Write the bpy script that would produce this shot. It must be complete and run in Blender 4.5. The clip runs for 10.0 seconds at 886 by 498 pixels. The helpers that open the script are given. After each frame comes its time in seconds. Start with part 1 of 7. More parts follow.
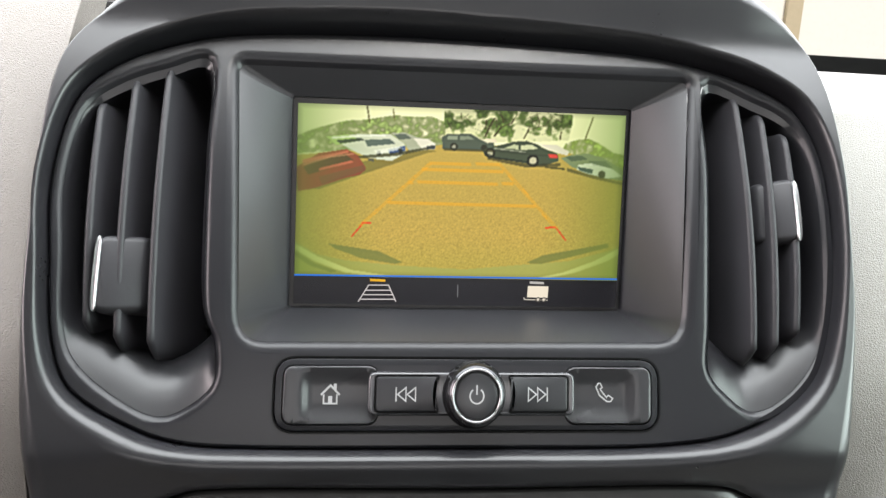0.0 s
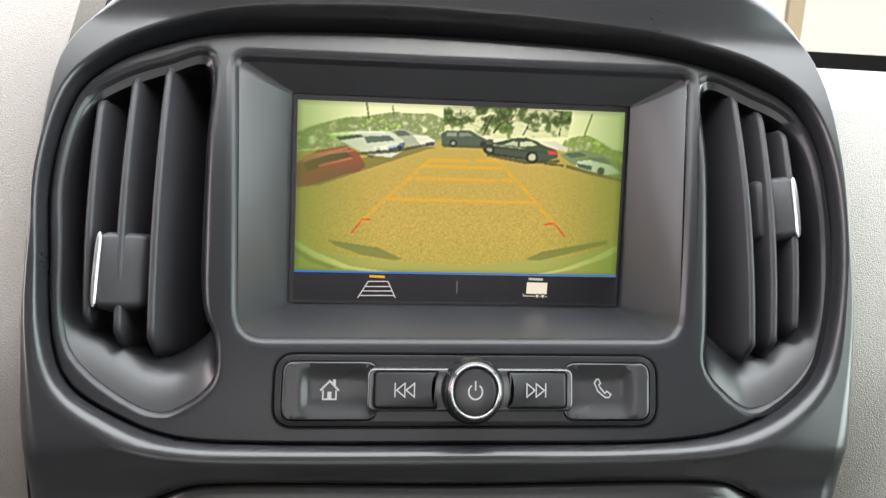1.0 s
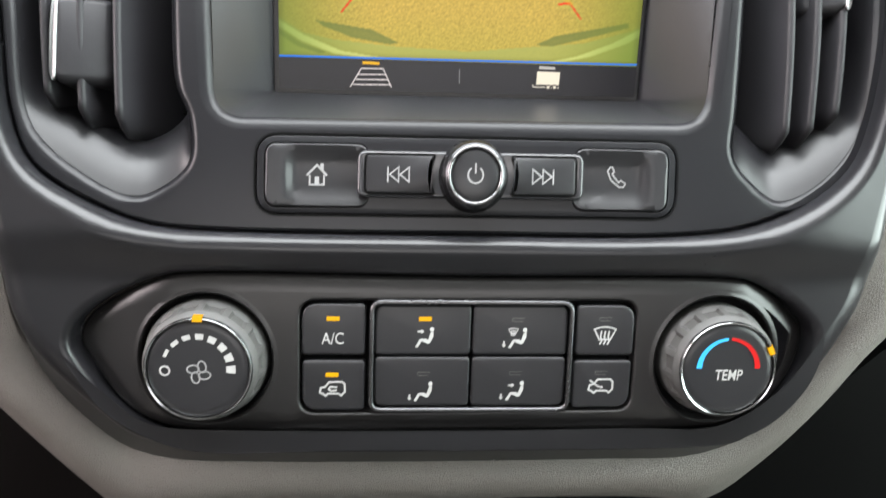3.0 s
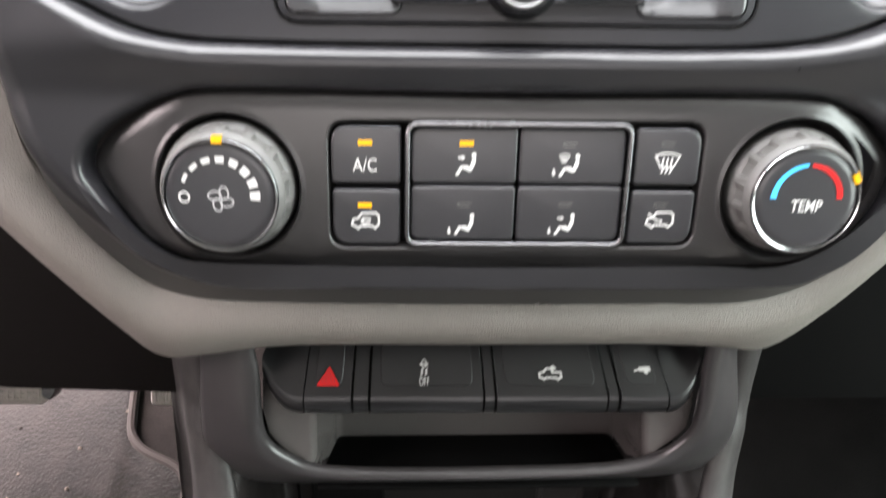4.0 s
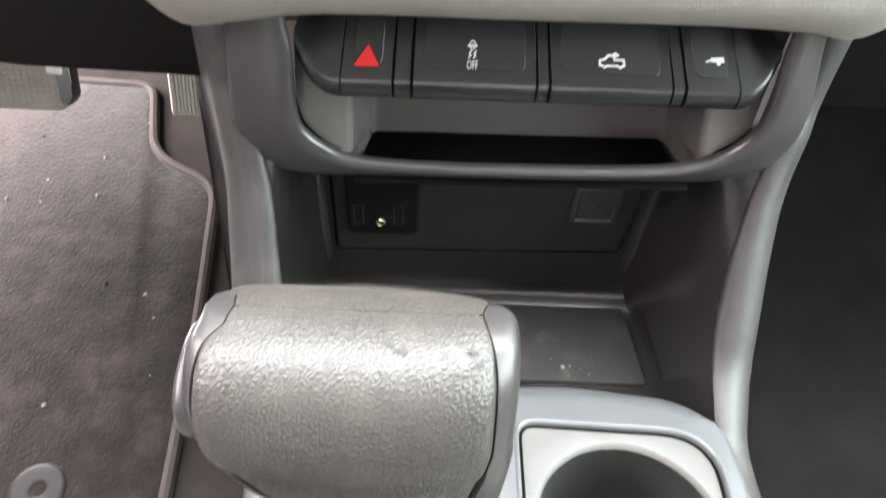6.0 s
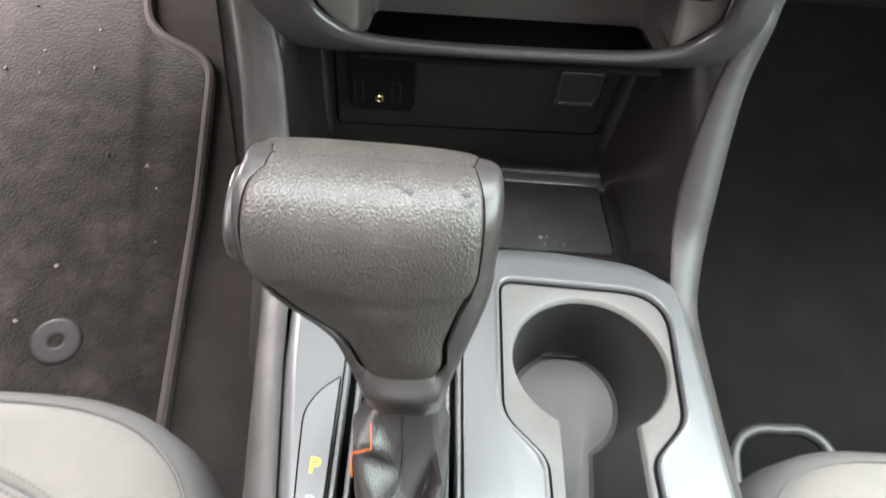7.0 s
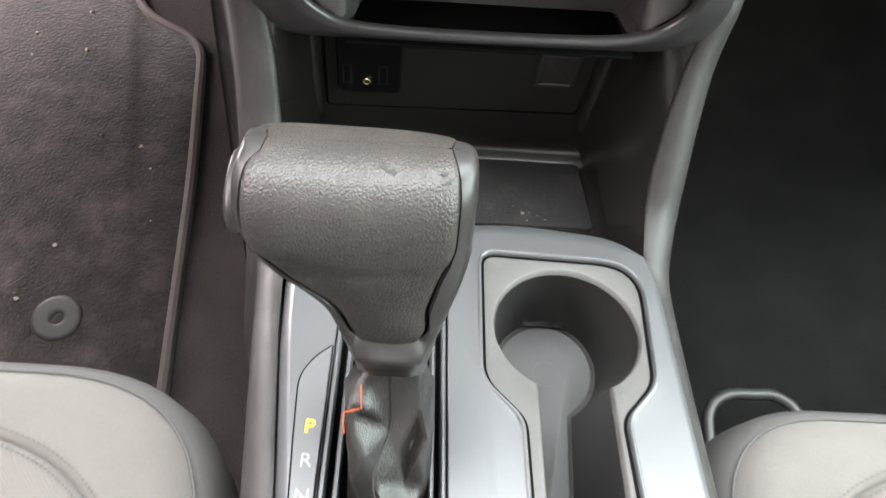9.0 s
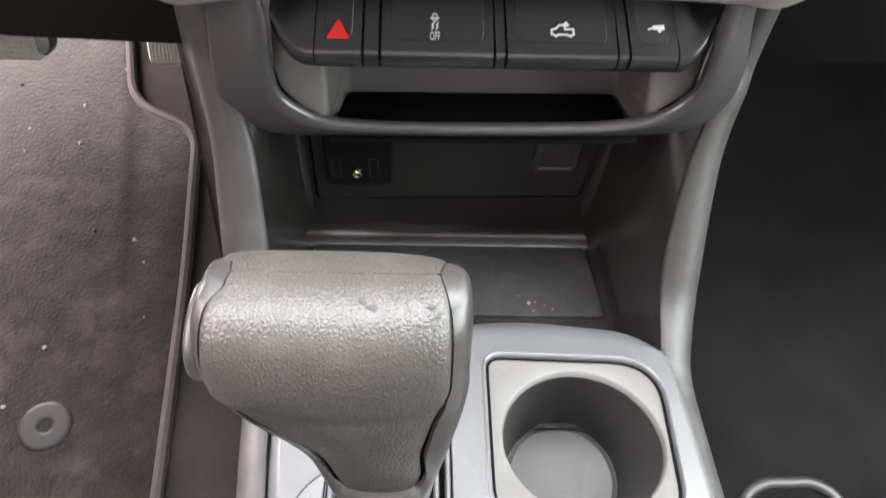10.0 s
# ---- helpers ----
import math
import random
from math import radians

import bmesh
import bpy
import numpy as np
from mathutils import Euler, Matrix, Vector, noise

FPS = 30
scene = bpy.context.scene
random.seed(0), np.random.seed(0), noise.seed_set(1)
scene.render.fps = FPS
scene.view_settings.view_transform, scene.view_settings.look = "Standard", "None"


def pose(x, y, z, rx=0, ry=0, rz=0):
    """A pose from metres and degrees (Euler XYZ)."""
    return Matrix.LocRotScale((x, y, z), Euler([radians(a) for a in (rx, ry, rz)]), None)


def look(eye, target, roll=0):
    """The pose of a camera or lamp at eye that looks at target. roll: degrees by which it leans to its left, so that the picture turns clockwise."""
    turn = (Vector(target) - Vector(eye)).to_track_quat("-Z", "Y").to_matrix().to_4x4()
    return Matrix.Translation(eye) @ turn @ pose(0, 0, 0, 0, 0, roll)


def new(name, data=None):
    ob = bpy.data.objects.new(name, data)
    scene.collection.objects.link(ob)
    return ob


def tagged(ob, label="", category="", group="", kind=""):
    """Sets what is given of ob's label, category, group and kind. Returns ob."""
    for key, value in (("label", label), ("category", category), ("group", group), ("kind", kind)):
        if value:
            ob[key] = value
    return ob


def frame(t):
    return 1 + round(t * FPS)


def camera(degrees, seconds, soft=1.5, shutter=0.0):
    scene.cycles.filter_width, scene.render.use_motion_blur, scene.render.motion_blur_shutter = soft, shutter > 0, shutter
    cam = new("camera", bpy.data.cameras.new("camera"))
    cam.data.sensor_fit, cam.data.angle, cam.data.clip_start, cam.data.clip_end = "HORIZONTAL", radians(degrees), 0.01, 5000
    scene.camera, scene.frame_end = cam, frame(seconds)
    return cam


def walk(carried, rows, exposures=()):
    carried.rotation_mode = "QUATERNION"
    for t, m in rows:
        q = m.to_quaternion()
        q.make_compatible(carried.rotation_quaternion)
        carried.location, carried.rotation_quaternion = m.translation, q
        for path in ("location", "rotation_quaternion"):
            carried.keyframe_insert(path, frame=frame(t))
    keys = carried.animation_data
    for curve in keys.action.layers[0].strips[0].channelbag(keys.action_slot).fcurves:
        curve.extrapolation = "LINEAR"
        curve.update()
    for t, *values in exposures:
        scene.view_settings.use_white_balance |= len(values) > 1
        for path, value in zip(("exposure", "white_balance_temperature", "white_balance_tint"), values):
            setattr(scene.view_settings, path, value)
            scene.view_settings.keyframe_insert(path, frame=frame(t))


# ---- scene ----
cam = camera(61.5, 10.0, shutter=0.5)
PATH = [
    (0, (-0.041, -0.009, 0.721), (0.147, 1.933, 0.282), 3.0),
    (0.5, (-0.042, -0.01, 0.721), (0.141, 1.932, 0.281), 2.9),
    (1, (-0.04, -0.01, 0.721), (0.144, 1.93, 0.274), 3.0),
    (1.5, (-0.045, -0.008, 0.717), (0.139, 1.925, 0.238), 3.2),
    (2, (-0.043, -0.005, 0.712), (0.146, 1.908, 0.16), 3.5),
    (2.2, (-0.038, 0.002, 0.702), (0.163, 1.894, 0.085), 3.7),
    (3.5, (-0.028, 0.008, 0.669), (0.057, 1.808, -0.197), 2.1),
    (4, (-0.029, 0.019, 0.647), (0.024, 1.73, -0.387), 1.8),
    (4.5, (-0.031, 0.028, 0.614), (0.008, 1.678, -0.516), 1.7),
    (5, (-0.031, 0.027, 0.608), (0.0, 1.583, -0.649), 2.0),
    (5.5, (-0.031, 0.026, 0.605), (-0.017, 1.459, -0.79), 2.2),
    (6, (-0.041, 0.024, 0.611), (-0.008, 1.289, -0.938), 3.7),
    (6.2, (-0.043, 0.021, 0.611), (-0.002, 1.233, -0.979), 4.6),
    (7.3, (-0.047, -0.025, 0.655), (0.061, 0.953, -1.086), 9.6),
    (7.5, (-0.048, -0.035, 0.664), (0.07, 0.926, -1.085), 10.3),
    (7.8, (-0.048, -0.052, 0.674), (0.084, 0.911, -1.074), 11.3),
    (8, (-0.045, -0.055, 0.681), (0.087, 0.896, -1.073), 11.2),
    (8.3, (-0.046, -0.061, 0.686), (0.091, 0.907, -1.058), 11.3),
    (8.5, (-0.044, -0.054, 0.686), (0.085, 0.912, -1.06), 10.6),
    (9, (-0.043, -0.023, 0.659), (0.074, 0.952, -1.083), 9.4),
    (9.5, (-0.039, 0.005, 0.641), (0.063, 1.024, -1.077), 7.3),
    (10, (-0.036, 0.012, 0.645), (0.048, 1.125, -1.015), 4.7),
]
walk(cam, [(t, look(eye, target, roll)) for t, eye, target, roll in PATH],
     exposures=[(0, 0.05, 6500, 10), (2.2, 0.1, 6500, 10), (3.5, 0.55, 6500, 10), (4.0, 0.9, 6650, 14), (4.5, 1.08, 7000, 22), (5.0, 1.53, 6750, 13), (5.5, 1.6, 6550, 10), (6.2, 1.4, 6500, 10), (7.3, 0.84, 6500, 9), (8.5, 0.74, 6500, 9), (9.0, 0.73, 6500, 10),
                (9.5, 0.93, 6550, 11), (10, 1.15, 6600, 14)])

# ---- light: a bright overcast day through the cab glass, and a footwell fill ----
world = bpy.data.worlds.new("overcast_sky")
scene.world = world
world.use_nodes = True
wn = world.node_tree
sky = wn.nodes.new("ShaderNodeTexSky")
sky.sky_type, sky.sun_disc = "NISHITA", False
sky.sun_elevation, sky.sun_rotation = radians(48), radians(200)
sky.air_density, sky.dust_density = 1.0, 4.0
wn.links.new(sky.outputs[0], wn.nodes["Background"].inputs[0])
wn.nodes["Background"].inputs[1].default_value = 0.10


def lamp(name, eye, target, sx, sy, watts, color):
    data = bpy.data.lights.new(name, "AREA")
    data.shape, data.size, data.size_y, data.energy, data.color = "RECTANGLE", sx, sy, watts, color
    ob = new(name, data)
    ob.matrix_world = look(eye, target)
    return ob


sun_data = bpy.data.lights.new("sun", "SUN")
sun_data.energy, sun_data.angle, sun_data.color = 4.5, radians(12), (1.0, 0.96, 0.9)
sun = new("sun", sun_data)
sun.matrix_world = look((0.4, -2.0, 3.0), (0, 0, 0))
lamp("windshield_daylight", (0.05, 0.335, 1.10), (0.02, -0.07, 0.20), 1.35, 0.70, 35.0, (0.95, 0.985, 1.0))
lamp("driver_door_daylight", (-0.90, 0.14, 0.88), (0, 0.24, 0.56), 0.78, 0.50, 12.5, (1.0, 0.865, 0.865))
lamp("rear_window_daylight", (0, -1.16, 0.90), (0, 0.25, 0.50), 1.00, 0.40, 3.2, (1.0, 0.95, 0.92))
# added fill lamp, low on the driver's side, to brighten the far mat
lamp("driver_footwell_fill", (-0.78, 0.84, 0.26), (-0.40, 0.80, 0.02), 0.30, 0.40, 16.0, (1.0, 0.91, 0.91))
lamp("passenger_door_daylight", (0.79, 0.08, 0.74), (0, 0.20, 0.50), 0.85, 0.64, 17.0, (0.86, 1.0, 0.95))


# ---- materials ----
def lin(r, g, b):
    return tuple(((c / 255) / 12.92 if c <= 10 else ((c / 255 + 0.055) / 1.055) ** 2.4) for c in (r, g, b)) + (1,)


def surface(name, color, rough=0.5, metal=0.0, vary=0.15, vary_size=30.0, grain=0.0, grain_size=900.0, cell=False, soil=None, soil_amount=0.0, soil_size=12.0, spec=0.5, sheen=0.0, coat=0.0):
    """A node material: base colour with two scales of variation, relief of a given size (cells per metre), and soiling."""
    m = bpy.data.materials.new(name)
    m.use_nodes = True
    nt = m.node_tree
    N, L = nt.nodes, nt.links
    b = N["Principled BSDF"]
    b.inputs["Metallic"].default_value = metal
    b.inputs["Specular IOR Level"].default_value = spec
    b.inputs["Sheen Weight"].default_value = sheen
    b.inputs["Coat Weight"].default_value = coat
    tc = N.new("ShaderNodeTexCoord")
    big = N.new("ShaderNodeTexNoise")
    big.inputs["Scale"].default_value, big.inputs["Detail"].default_value = vary_size, 6
    L.new(tc.outputs["Object"], big.inputs["Vector"])
    fine = N.new("ShaderNodeTexNoise")
    fine.inputs["Scale"].default_value, fine.inputs["Detail"].default_value = vary_size * 17, 3
    L.new(tc.outputs["Object"], fine.inputs["Vector"])
    add = N.new("ShaderNodeMath")
    add.operation = "MULTIPLY_ADD"
    L.new(fine.outputs["Fac"], add.inputs[0])
    add.inputs[1].default_value = 0.5
    L.new(big.outputs["Fac"], add.inputs[2])
    ramp = N.new("ShaderNodeMapRange")
    ramp.inputs["From Min"].default_value, ramp.inputs["From Max"].default_value = 0.45, 1.05
    ramp.inputs["To Min"].default_value, ramp.inputs["To Max"].default_value = 1 - vary, 1 + vary
    L.new(add.outputs[0], ramp.inputs["Value"])
    mul = N.new("ShaderNodeMix")
    mul.data_type, mul.blend_type = "RGBA", "MULTIPLY"
    mul.inputs["Factor"].default_value = 1.0
    mul.inputs["A"].default_value = (*color[:3], 1)
    comb = N.new("ShaderNodeCombineColor")
    for k in range(3):
        L.new(ramp.outputs[0], comb.inputs[k])
    L.new(comb.outputs[0], mul.inputs["B"])
    out = mul.outputs["Result"]
    if soil:
        sn = N.new("ShaderNodeTexNoise")
        sn.inputs["Scale"].default_value, sn.inputs["Detail"].default_value, sn.inputs["Roughness"].default_value = soil_size, 8, 0.65
        L.new(tc.outputs["Object"], sn.inputs["Vector"])
        sr = N.new("ShaderNodeMapRange")
        sr.inputs["From Min"].default_value, sr.inputs["From Max"].default_value = 0.5, 0.75
        sr.inputs["To Max"].default_value = soil_amount
        L.new(sn.outputs["Fac"], sr.inputs["Value"])
        sm = N.new("ShaderNodeMix")
        sm.data_type = "RGBA"
        L.new(sr.outputs[0], sm.inputs["Factor"])
        L.new(out, sm.inputs["A"])
        sm.inputs["B"].default_value = (*soil[:3], 1)
        out = sm.outputs["Result"]
    L.new(out, b.inputs["Base Color"])
    rr = N.new("ShaderNodeMapRange")
    rr.inputs["From Min"].default_value, rr.inputs["From Max"].default_value = 0.45, 1.05
    rr.inputs["To Min"].default_value, rr.inputs["To Max"].default_value = max(0.02, rough - 0.02), min(1, rough + 0.02)
    L.new(add.outputs[0], rr.inputs["Value"])
    L.new(rr.outputs[0], b.inputs["Roughness"])
    if grain:
        if cell:
            g = N.new("ShaderNodeTexVoronoi")
            g.feature = "DISTANCE_TO_EDGE"
            g.inputs["Scale"].default_value = grain_size
            warp = N.new("ShaderNodeTexNoise")
            warp.inputs["Scale"].default_value = grain_size * 0.6
            vm = N.new("ShaderNodeVectorMath")
            vm.operation = "MULTIPLY_ADD"
            L.new(warp.outputs["Color"], vm.inputs[0])
            vm.inputs[1].default_value = (0.2 / grain_size,) * 3
            L.new(tc.outputs["Object"], vm.inputs[2])
            L.new(tc.outputs["Object"], warp.inputs["Vector"])
            L.new(vm.outputs[0], g.inputs["Vector"])
            dome = N.new("ShaderNodeMapRange")
            dome.interpolation_type = "SMOOTHSTEP"
            dome.inputs["From Max"].default_value = 0.32
            L.new(g.outputs["Distance"], dome.inputs["Value"])
            src = dome.outputs[0]
        else:
            g = N.new("ShaderNodeTexNoise")
            g.inputs["Scale"].default_value, g.inputs["Detail"].default_value = grain_size, 4
            L.new(tc.outputs["Object"], g.inputs["Vector"])
            src = g.outputs["Fac"]
        bump = N.new("ShaderNodeBump")
        bump.inputs["Strength"].default_value, bump.inputs["Distance"].default_value = grain, 0.6 / grain_size
        L.new(src, bump.inputs["Height"])
        L.new(bump.outputs[0], b.inputs["Normal"])
    return m


def glow(name, color, strength=1.0):
    m = bpy.data.materials.new(name)
    m.use_nodes = True
    b = m.node_tree.nodes["Principled BSDF"]
    b.inputs["Base Color"].default_value = (0, 0, 0, 1)
    b.inputs["Roughness"].default_value = 0.35
    b.inputs["Specular IOR Level"].default_value = 0.2
    b.inputs["Emission Color"].default_value, b.inputs["Emission Strength"].default_value = color, strength
    return m


black_plastic = surface("black_plastic", (0.0078, 0.0077, 0.0088), 0.29, vary=0.05, grain=0.04, grain_size=2600, spec=0.5)
face_plastic = surface("charcoal_plastic", (0.0070, 0.0070, 0.0083), 0.31, vary=0.05, grain=0.05, grain_size=2600, spec=0.34)
vane_plastic = surface("vane_plastic", (0.0155, 0.0150, 0.0170), 0.45, vary=0.15, grain=0.2, grain_size=2200, spec=0.35)
button_plastic = surface("button_plastic", (0.0122, 0.0121, 0.0134), 0.32, vary=0.05, grain=0.15, grain_size=3000)
switch_plastic = surface("switch_plastic", (0.0062, 0.0062, 0.0067), 0.30, vary=0.05, grain=0.12, grain_size=3000, spec=0.42)
# black of gaps and joints, dark enough to carry the glove box's shade
gap_shade_black = surface("dark_gap_and_shade", (0.0022, 0.0022, 0.0022), 0.6, spec=0.05)
pod_plastic = surface("pod_plastic", (0.0105, 0.0098, 0.0098), 0.30, vary=0.05, grain=0.05, grain_size=2600, spec=0.5)
rubber_grip = surface("rubber_grip", (0.048, 0.047, 0.045), 0.55, vary=0.2, grain=0.3, grain_size=1800)
collar_gloss = surface("collar_gloss", (0.055, 0.055, 0.058), 0.16, metal=0.9, vary=0.05)
bezel_gloss = surface("bezel_gloss", (0.020, 0.020, 0.022), 0.2, metal=0.0, vary=0.05, spec=0.7)
chrome = surface("chrome", (0.46, 0.47, 0.48), 0.14, metal=1.0, vary=0.05)
smoked_chrome = surface("smoked_chrome", (0.27, 0.27, 0.275), 0.14, metal=1.0, vary=0.06)
key_frame_chrome = surface("key_frame_chrome", (0.13, 0.13, 0.135), 0.26, metal=1.0, vary=0.05)
tab_chrome = surface("tab_chrome", (0.30, 0.30, 0.305), 0.30, metal=1.0, vary=0.06)
pad_vinyl = surface("taupe_vinyl", (0.132, 0.121, 0.108), 0.50, vary=0.06, grain=0.4, grain_size=1050, cell=True)
rail_plastic = surface("rail_plastic", (0.0135, 0.0119, 0.0114), 0.50, vary=0.12, grain=0.5, grain_size=1300, soil=(0.11, 0.10, 0.095), soil_amount=0.25, soil_size=40, spec=0.5)
bezel_plastic = surface("bezel_plastic", (0.0250, 0.0232, 0.0236), 0.31, vary=0.06, grain=0.08, grain_size=1700, spec=0.5)
cubby_plastic = surface("cubby_plastic", (0.0098, 0.0085, 0.0082), 0.22, vary=0.05, grain=0.1, grain_size=1500, spec=0.6)
cubby_panel = surface("cubby_panel_plastic", (0.0100, 0.0095, 0.0090), 0.38, vary=0.05, grain=0.2, grain_size=1800, spec=0.35)
silver_trim = surface("silver_paint", (0.112, 0.115, 0.118), 0.40, metal=0.6, vary=0.04, grain=0.05, grain_size=4000)
cup_rubber = surface("cup_rubber", (0.056, 0.054, 0.051), 0.55, vary=0.12, grain=0.3, grain_size=1600, soil=(0.2, 0.19, 0.18), soil_amount=0.1, soil_size=40)
knob_leather = surface("knob_leather", (0.0185, 0.0160, 0.0140), 0.41, vary=0.08, grain=0.27, grain_size=680, cell=True, spec=0.5, soil=(0.11, 0.10, 0.085), soil_amount=0.14, soil_size=30)
knob_plastic = surface("knob_plastic", (0.017, 0.0155, 0.0150), 0.35, vary=0.12, grain=0.15, grain_size=2500, spec=0.4)
boot_leather = surface("boot_leather", (0.0105, 0.0092, 0.0088), 0.31, vary=0.15, grain=0.22, grain_size=900, cell=True)
seat_cloth = surface("seat_cloth", (0.092, 0.085, 0.078), 0.85, vary=0.08, grain=0.5, grain_size=1100, soil=(0.074, 0.065, 0.056), soil_amount=0.45, soil_size=9, sheen=0.1, spec=0.15)
seat_side = surface("seat_side_cloth", (0.064, 0.061, 0.059), 0.85, vary=0.08, grain=0.4, grain_size=1300, spec=0.15)
seat_weave = surface("seat_weave", (0.092, 0.084, 0.077), 0.85, vary=0.06, grain=0.4, grain_size=1300, soil=(0.070, 0.061, 0.053), soil_amount=0.4, soil_size=9, sheen=0.1, spec=0.15)
twill = seat_weave.node_tree.nodes.new("ShaderNodeTexWave")
twill.bands_direction, twill.inputs["Scale"].default_value, twill.inputs["Distortion"].default_value = "DIAGONAL", 330.0, 0.3
twill_bump = seat_weave.node_tree.nodes.new("ShaderNodeBump")
twill_bump.inputs["Strength"].default_value, twill_bump.inputs["Distance"].default_value = 0.5, 0.0004
seat_weave.node_tree.links.new(next(n for n in seat_weave.node_tree.nodes if n.type == "TEX_COORD").outputs["Object"], twill.inputs["Vector"])
seat_weave.node_tree.links.new(twill.outputs["Fac"], twill_bump.inputs["Height"])
seat_weave.node_tree.links.new(twill_bump.outputs[0], seat_weave.node_tree.nodes["Principled BSDF"].inputs["Normal"])
seat_thread = surface("seat_thread", (0.045, 0.042, 0.038), 0.85, vary=0.1, spec=0.1)
mat_carpet = surface("mat_carpet", (0.0135, 0.0106, 0.0098), 0.95, vary=0.6, vary_size=45, grain=1.0, grain_size=300, soil=(0.062, 0.050, 0.046), soil_amount=0.5, soil_size=20, sheen=0.15, spec=0.1)
mat_edge = surface("mat_binding", (0.042, 0.035, 0.033), 0.8, vary=0.2, grain=0.6, grain_size=700, spec=0.15)
floor_carpet = surface("floor_carpet", (0.021, 0.0178, 0.0168), 0.95, vary=0.35, vary_size=20, grain=1.0, grain_size=500, spec=0.08)
# black carpet, lowered further to hold the passenger footwell's shade
shade_black_mat = surface("shade_black_mat", (0.0074, 0.0071, 0.0070), 0.95, vary=0.35, vary_size=20, grain=1.0, grain_size=500, spec=0.06)
dark_trim = surface("dark_trim", (0.006, 0.0056, 0.0055), 0.6, vary=0.25, grain=0.4, grain_size=1200, spec=0.12)
head_liner = surface("headliner", (0.30, 0.29, 0.275), 0.9, vary=0.08)
door_trim = surface("door_trim", (0.10, 0.095, 0.09), 0.7, vary=0.1)
switch_pad = surface("switch_pad_plastic", (0.0045, 0.0045, 0.0048), 0.42, vary=0.05, grain=0.12, grain_size=3000, spec=0.35)
print_dark_red = surface("dark_red_print", (0.12, 0.004, 0.006), 0.5, vary=0.05)
print_white = surface("white_print", (0.36, 0.36, 0.35), 0.5, vary=0.05)
print_grey = surface("grey_print", (0.24, 0.24, 0.24), 0.5, vary=0.05)
print_dim = surface("unlit_window", (0.10, 0.095, 0.09), 0.4)
print_blue = surface("blue_print", (0.02, 0.30, 0.62), 0.5, vary=0.05)
print_red = surface("red_print", (0.36, 0.004, 0.004), 0.5, vary=0.05, spec=0.2)
amber = glow("amber_lamp", lin(255, 186, 10), 1.0)
orange = glow("orange_lamp", lin(255, 110, 20), 1.3)
letter_lamp = glow("gear_letter_lamp", lin(255, 190, 70), 2.2)
nick_dark = surface("worn_nick", (0.008, 0.0075, 0.007), 0.7)
gear_print = surface("gear_letter_print", (0.23, 0.24, 0.245), 0.5, vary=0.04)
pedal_rubber = surface("pedal_rubber", (0.30, 0.275, 0.25), 0.7, vary=0.25, grain=0.6, grain_size=500, spec=0.2)
dust = surface("crumb", (0.14, 0.11, 0.09), 0.8, vary=0.3)
outside_wall = surface("outside_wall", (0.85, 0.84, 0.78), 0.8, vary=0.03)
outside_strip = surface("outside_strip", (0.55, 0.47, 0.32), 0.8, vary=0.05)
glass = bpy.data.materials.new("glass")
glass.use_nodes = True
gb = glass.node_tree.nodes["Principled BSDF"]
gb.inputs["Transmission Weight"].default_value, gb.inputs["Roughness"].default_value, gb.inputs["IOR"].default_value = 1.0, 0.0, 1.01


# ---- building helpers ----
def thing(name, label, category, at=(0, 0, 0), group="", kind=""):
    ob = new(name)
    ob.empty_display_size = 0.02
    ob.location = at
    ob.matrix_basis = Matrix.Translation(at)
    return tagged(ob, label, category, group, kind)


def part(name, bm, material, parent=None, label="", angle=38):
    """Links a bmesh as one mesh object, under a thing or under a part."""
    bmesh.ops.remove_doubles(bm, verts=bm.verts[:], dist=1e-6)
    bmesh.ops.recalc_face_normals(bm, faces=bm.faces[:])
    me = bpy.data.meshes.new(name)
    bm.to_mesh(me)
    bm.free()
    me.materials.append(material)
    me.polygons.foreach_set("use_smooth", [True] * len(me.polygons))
    me.set_sharp_from_angle(angle=radians(angle))
    ob = new(name, me)
    if parent:
        ob.parent = parent
        if parent.type == "EMPTY":
            ob.matrix_parent_inverse = parent.matrix_basis.inverted()
    if label:
        tagged(ob, label)
    return ob


def even(ob, weight=85):
    """Lets broad flat faces rule the shading over their narrow bevels."""
    mod = ob.modifiers.new("even_shading", "WEIGHTED_NORMAL")
    mod.keep_sharp, mod.weight, mod.mode = True, weight, "FACE_AREA"
    return ob


def spline(points, n=6, closed=True):
    """A Catmull-Rom curve through the points."""
    P = [Vector(p) for p in points]
    k, out = len(P), []
    for i in range(k if closed else k - 1):
        a, b, c, d = (P[(i + j) % k] if closed else P[min(max(i + j, 0), k - 1)] for j in (-1, 0, 1, 2))
        for s in range(n):
            t = s / n
            out.append(0.5 * (2 * b + (c - a) * t + (2 * a - 5 * b + 4 * c - d) * t * t + (3 * b - a - 3 * c + d) * t ** 3))
    if not closed:
        out.append(P[-1])
    return out


def rounded(corners, r, n=5):
    """A polygon with rounded corners; r is one radius or one for each corner."""
    P, out = [Vector(c) for c in corners], []
    for i, p in enumerate(P):
        ri = r[i] if isinstance(r, (list, tuple)) else r
        a, b = P[i - 1] - p, P[(i + 1) % len(P)] - p
        ri = min(ri, a.length * 0.49, b.length * 0.49)
        s, e = p + a.normalized() * ri, p + b.normalized() * ri
        for k in range(n + 1):
            t = k / n
            out.append(s * (1 - t) ** 2 + p * 2 * t * (1 - t) + e * t * t)
    return out


def rect(x0, x1, z0, z1, r=0.001, n=5):
    return rounded([(x0, z0), (x1, z0), (x1, z1), (x0, z1)], r, n)


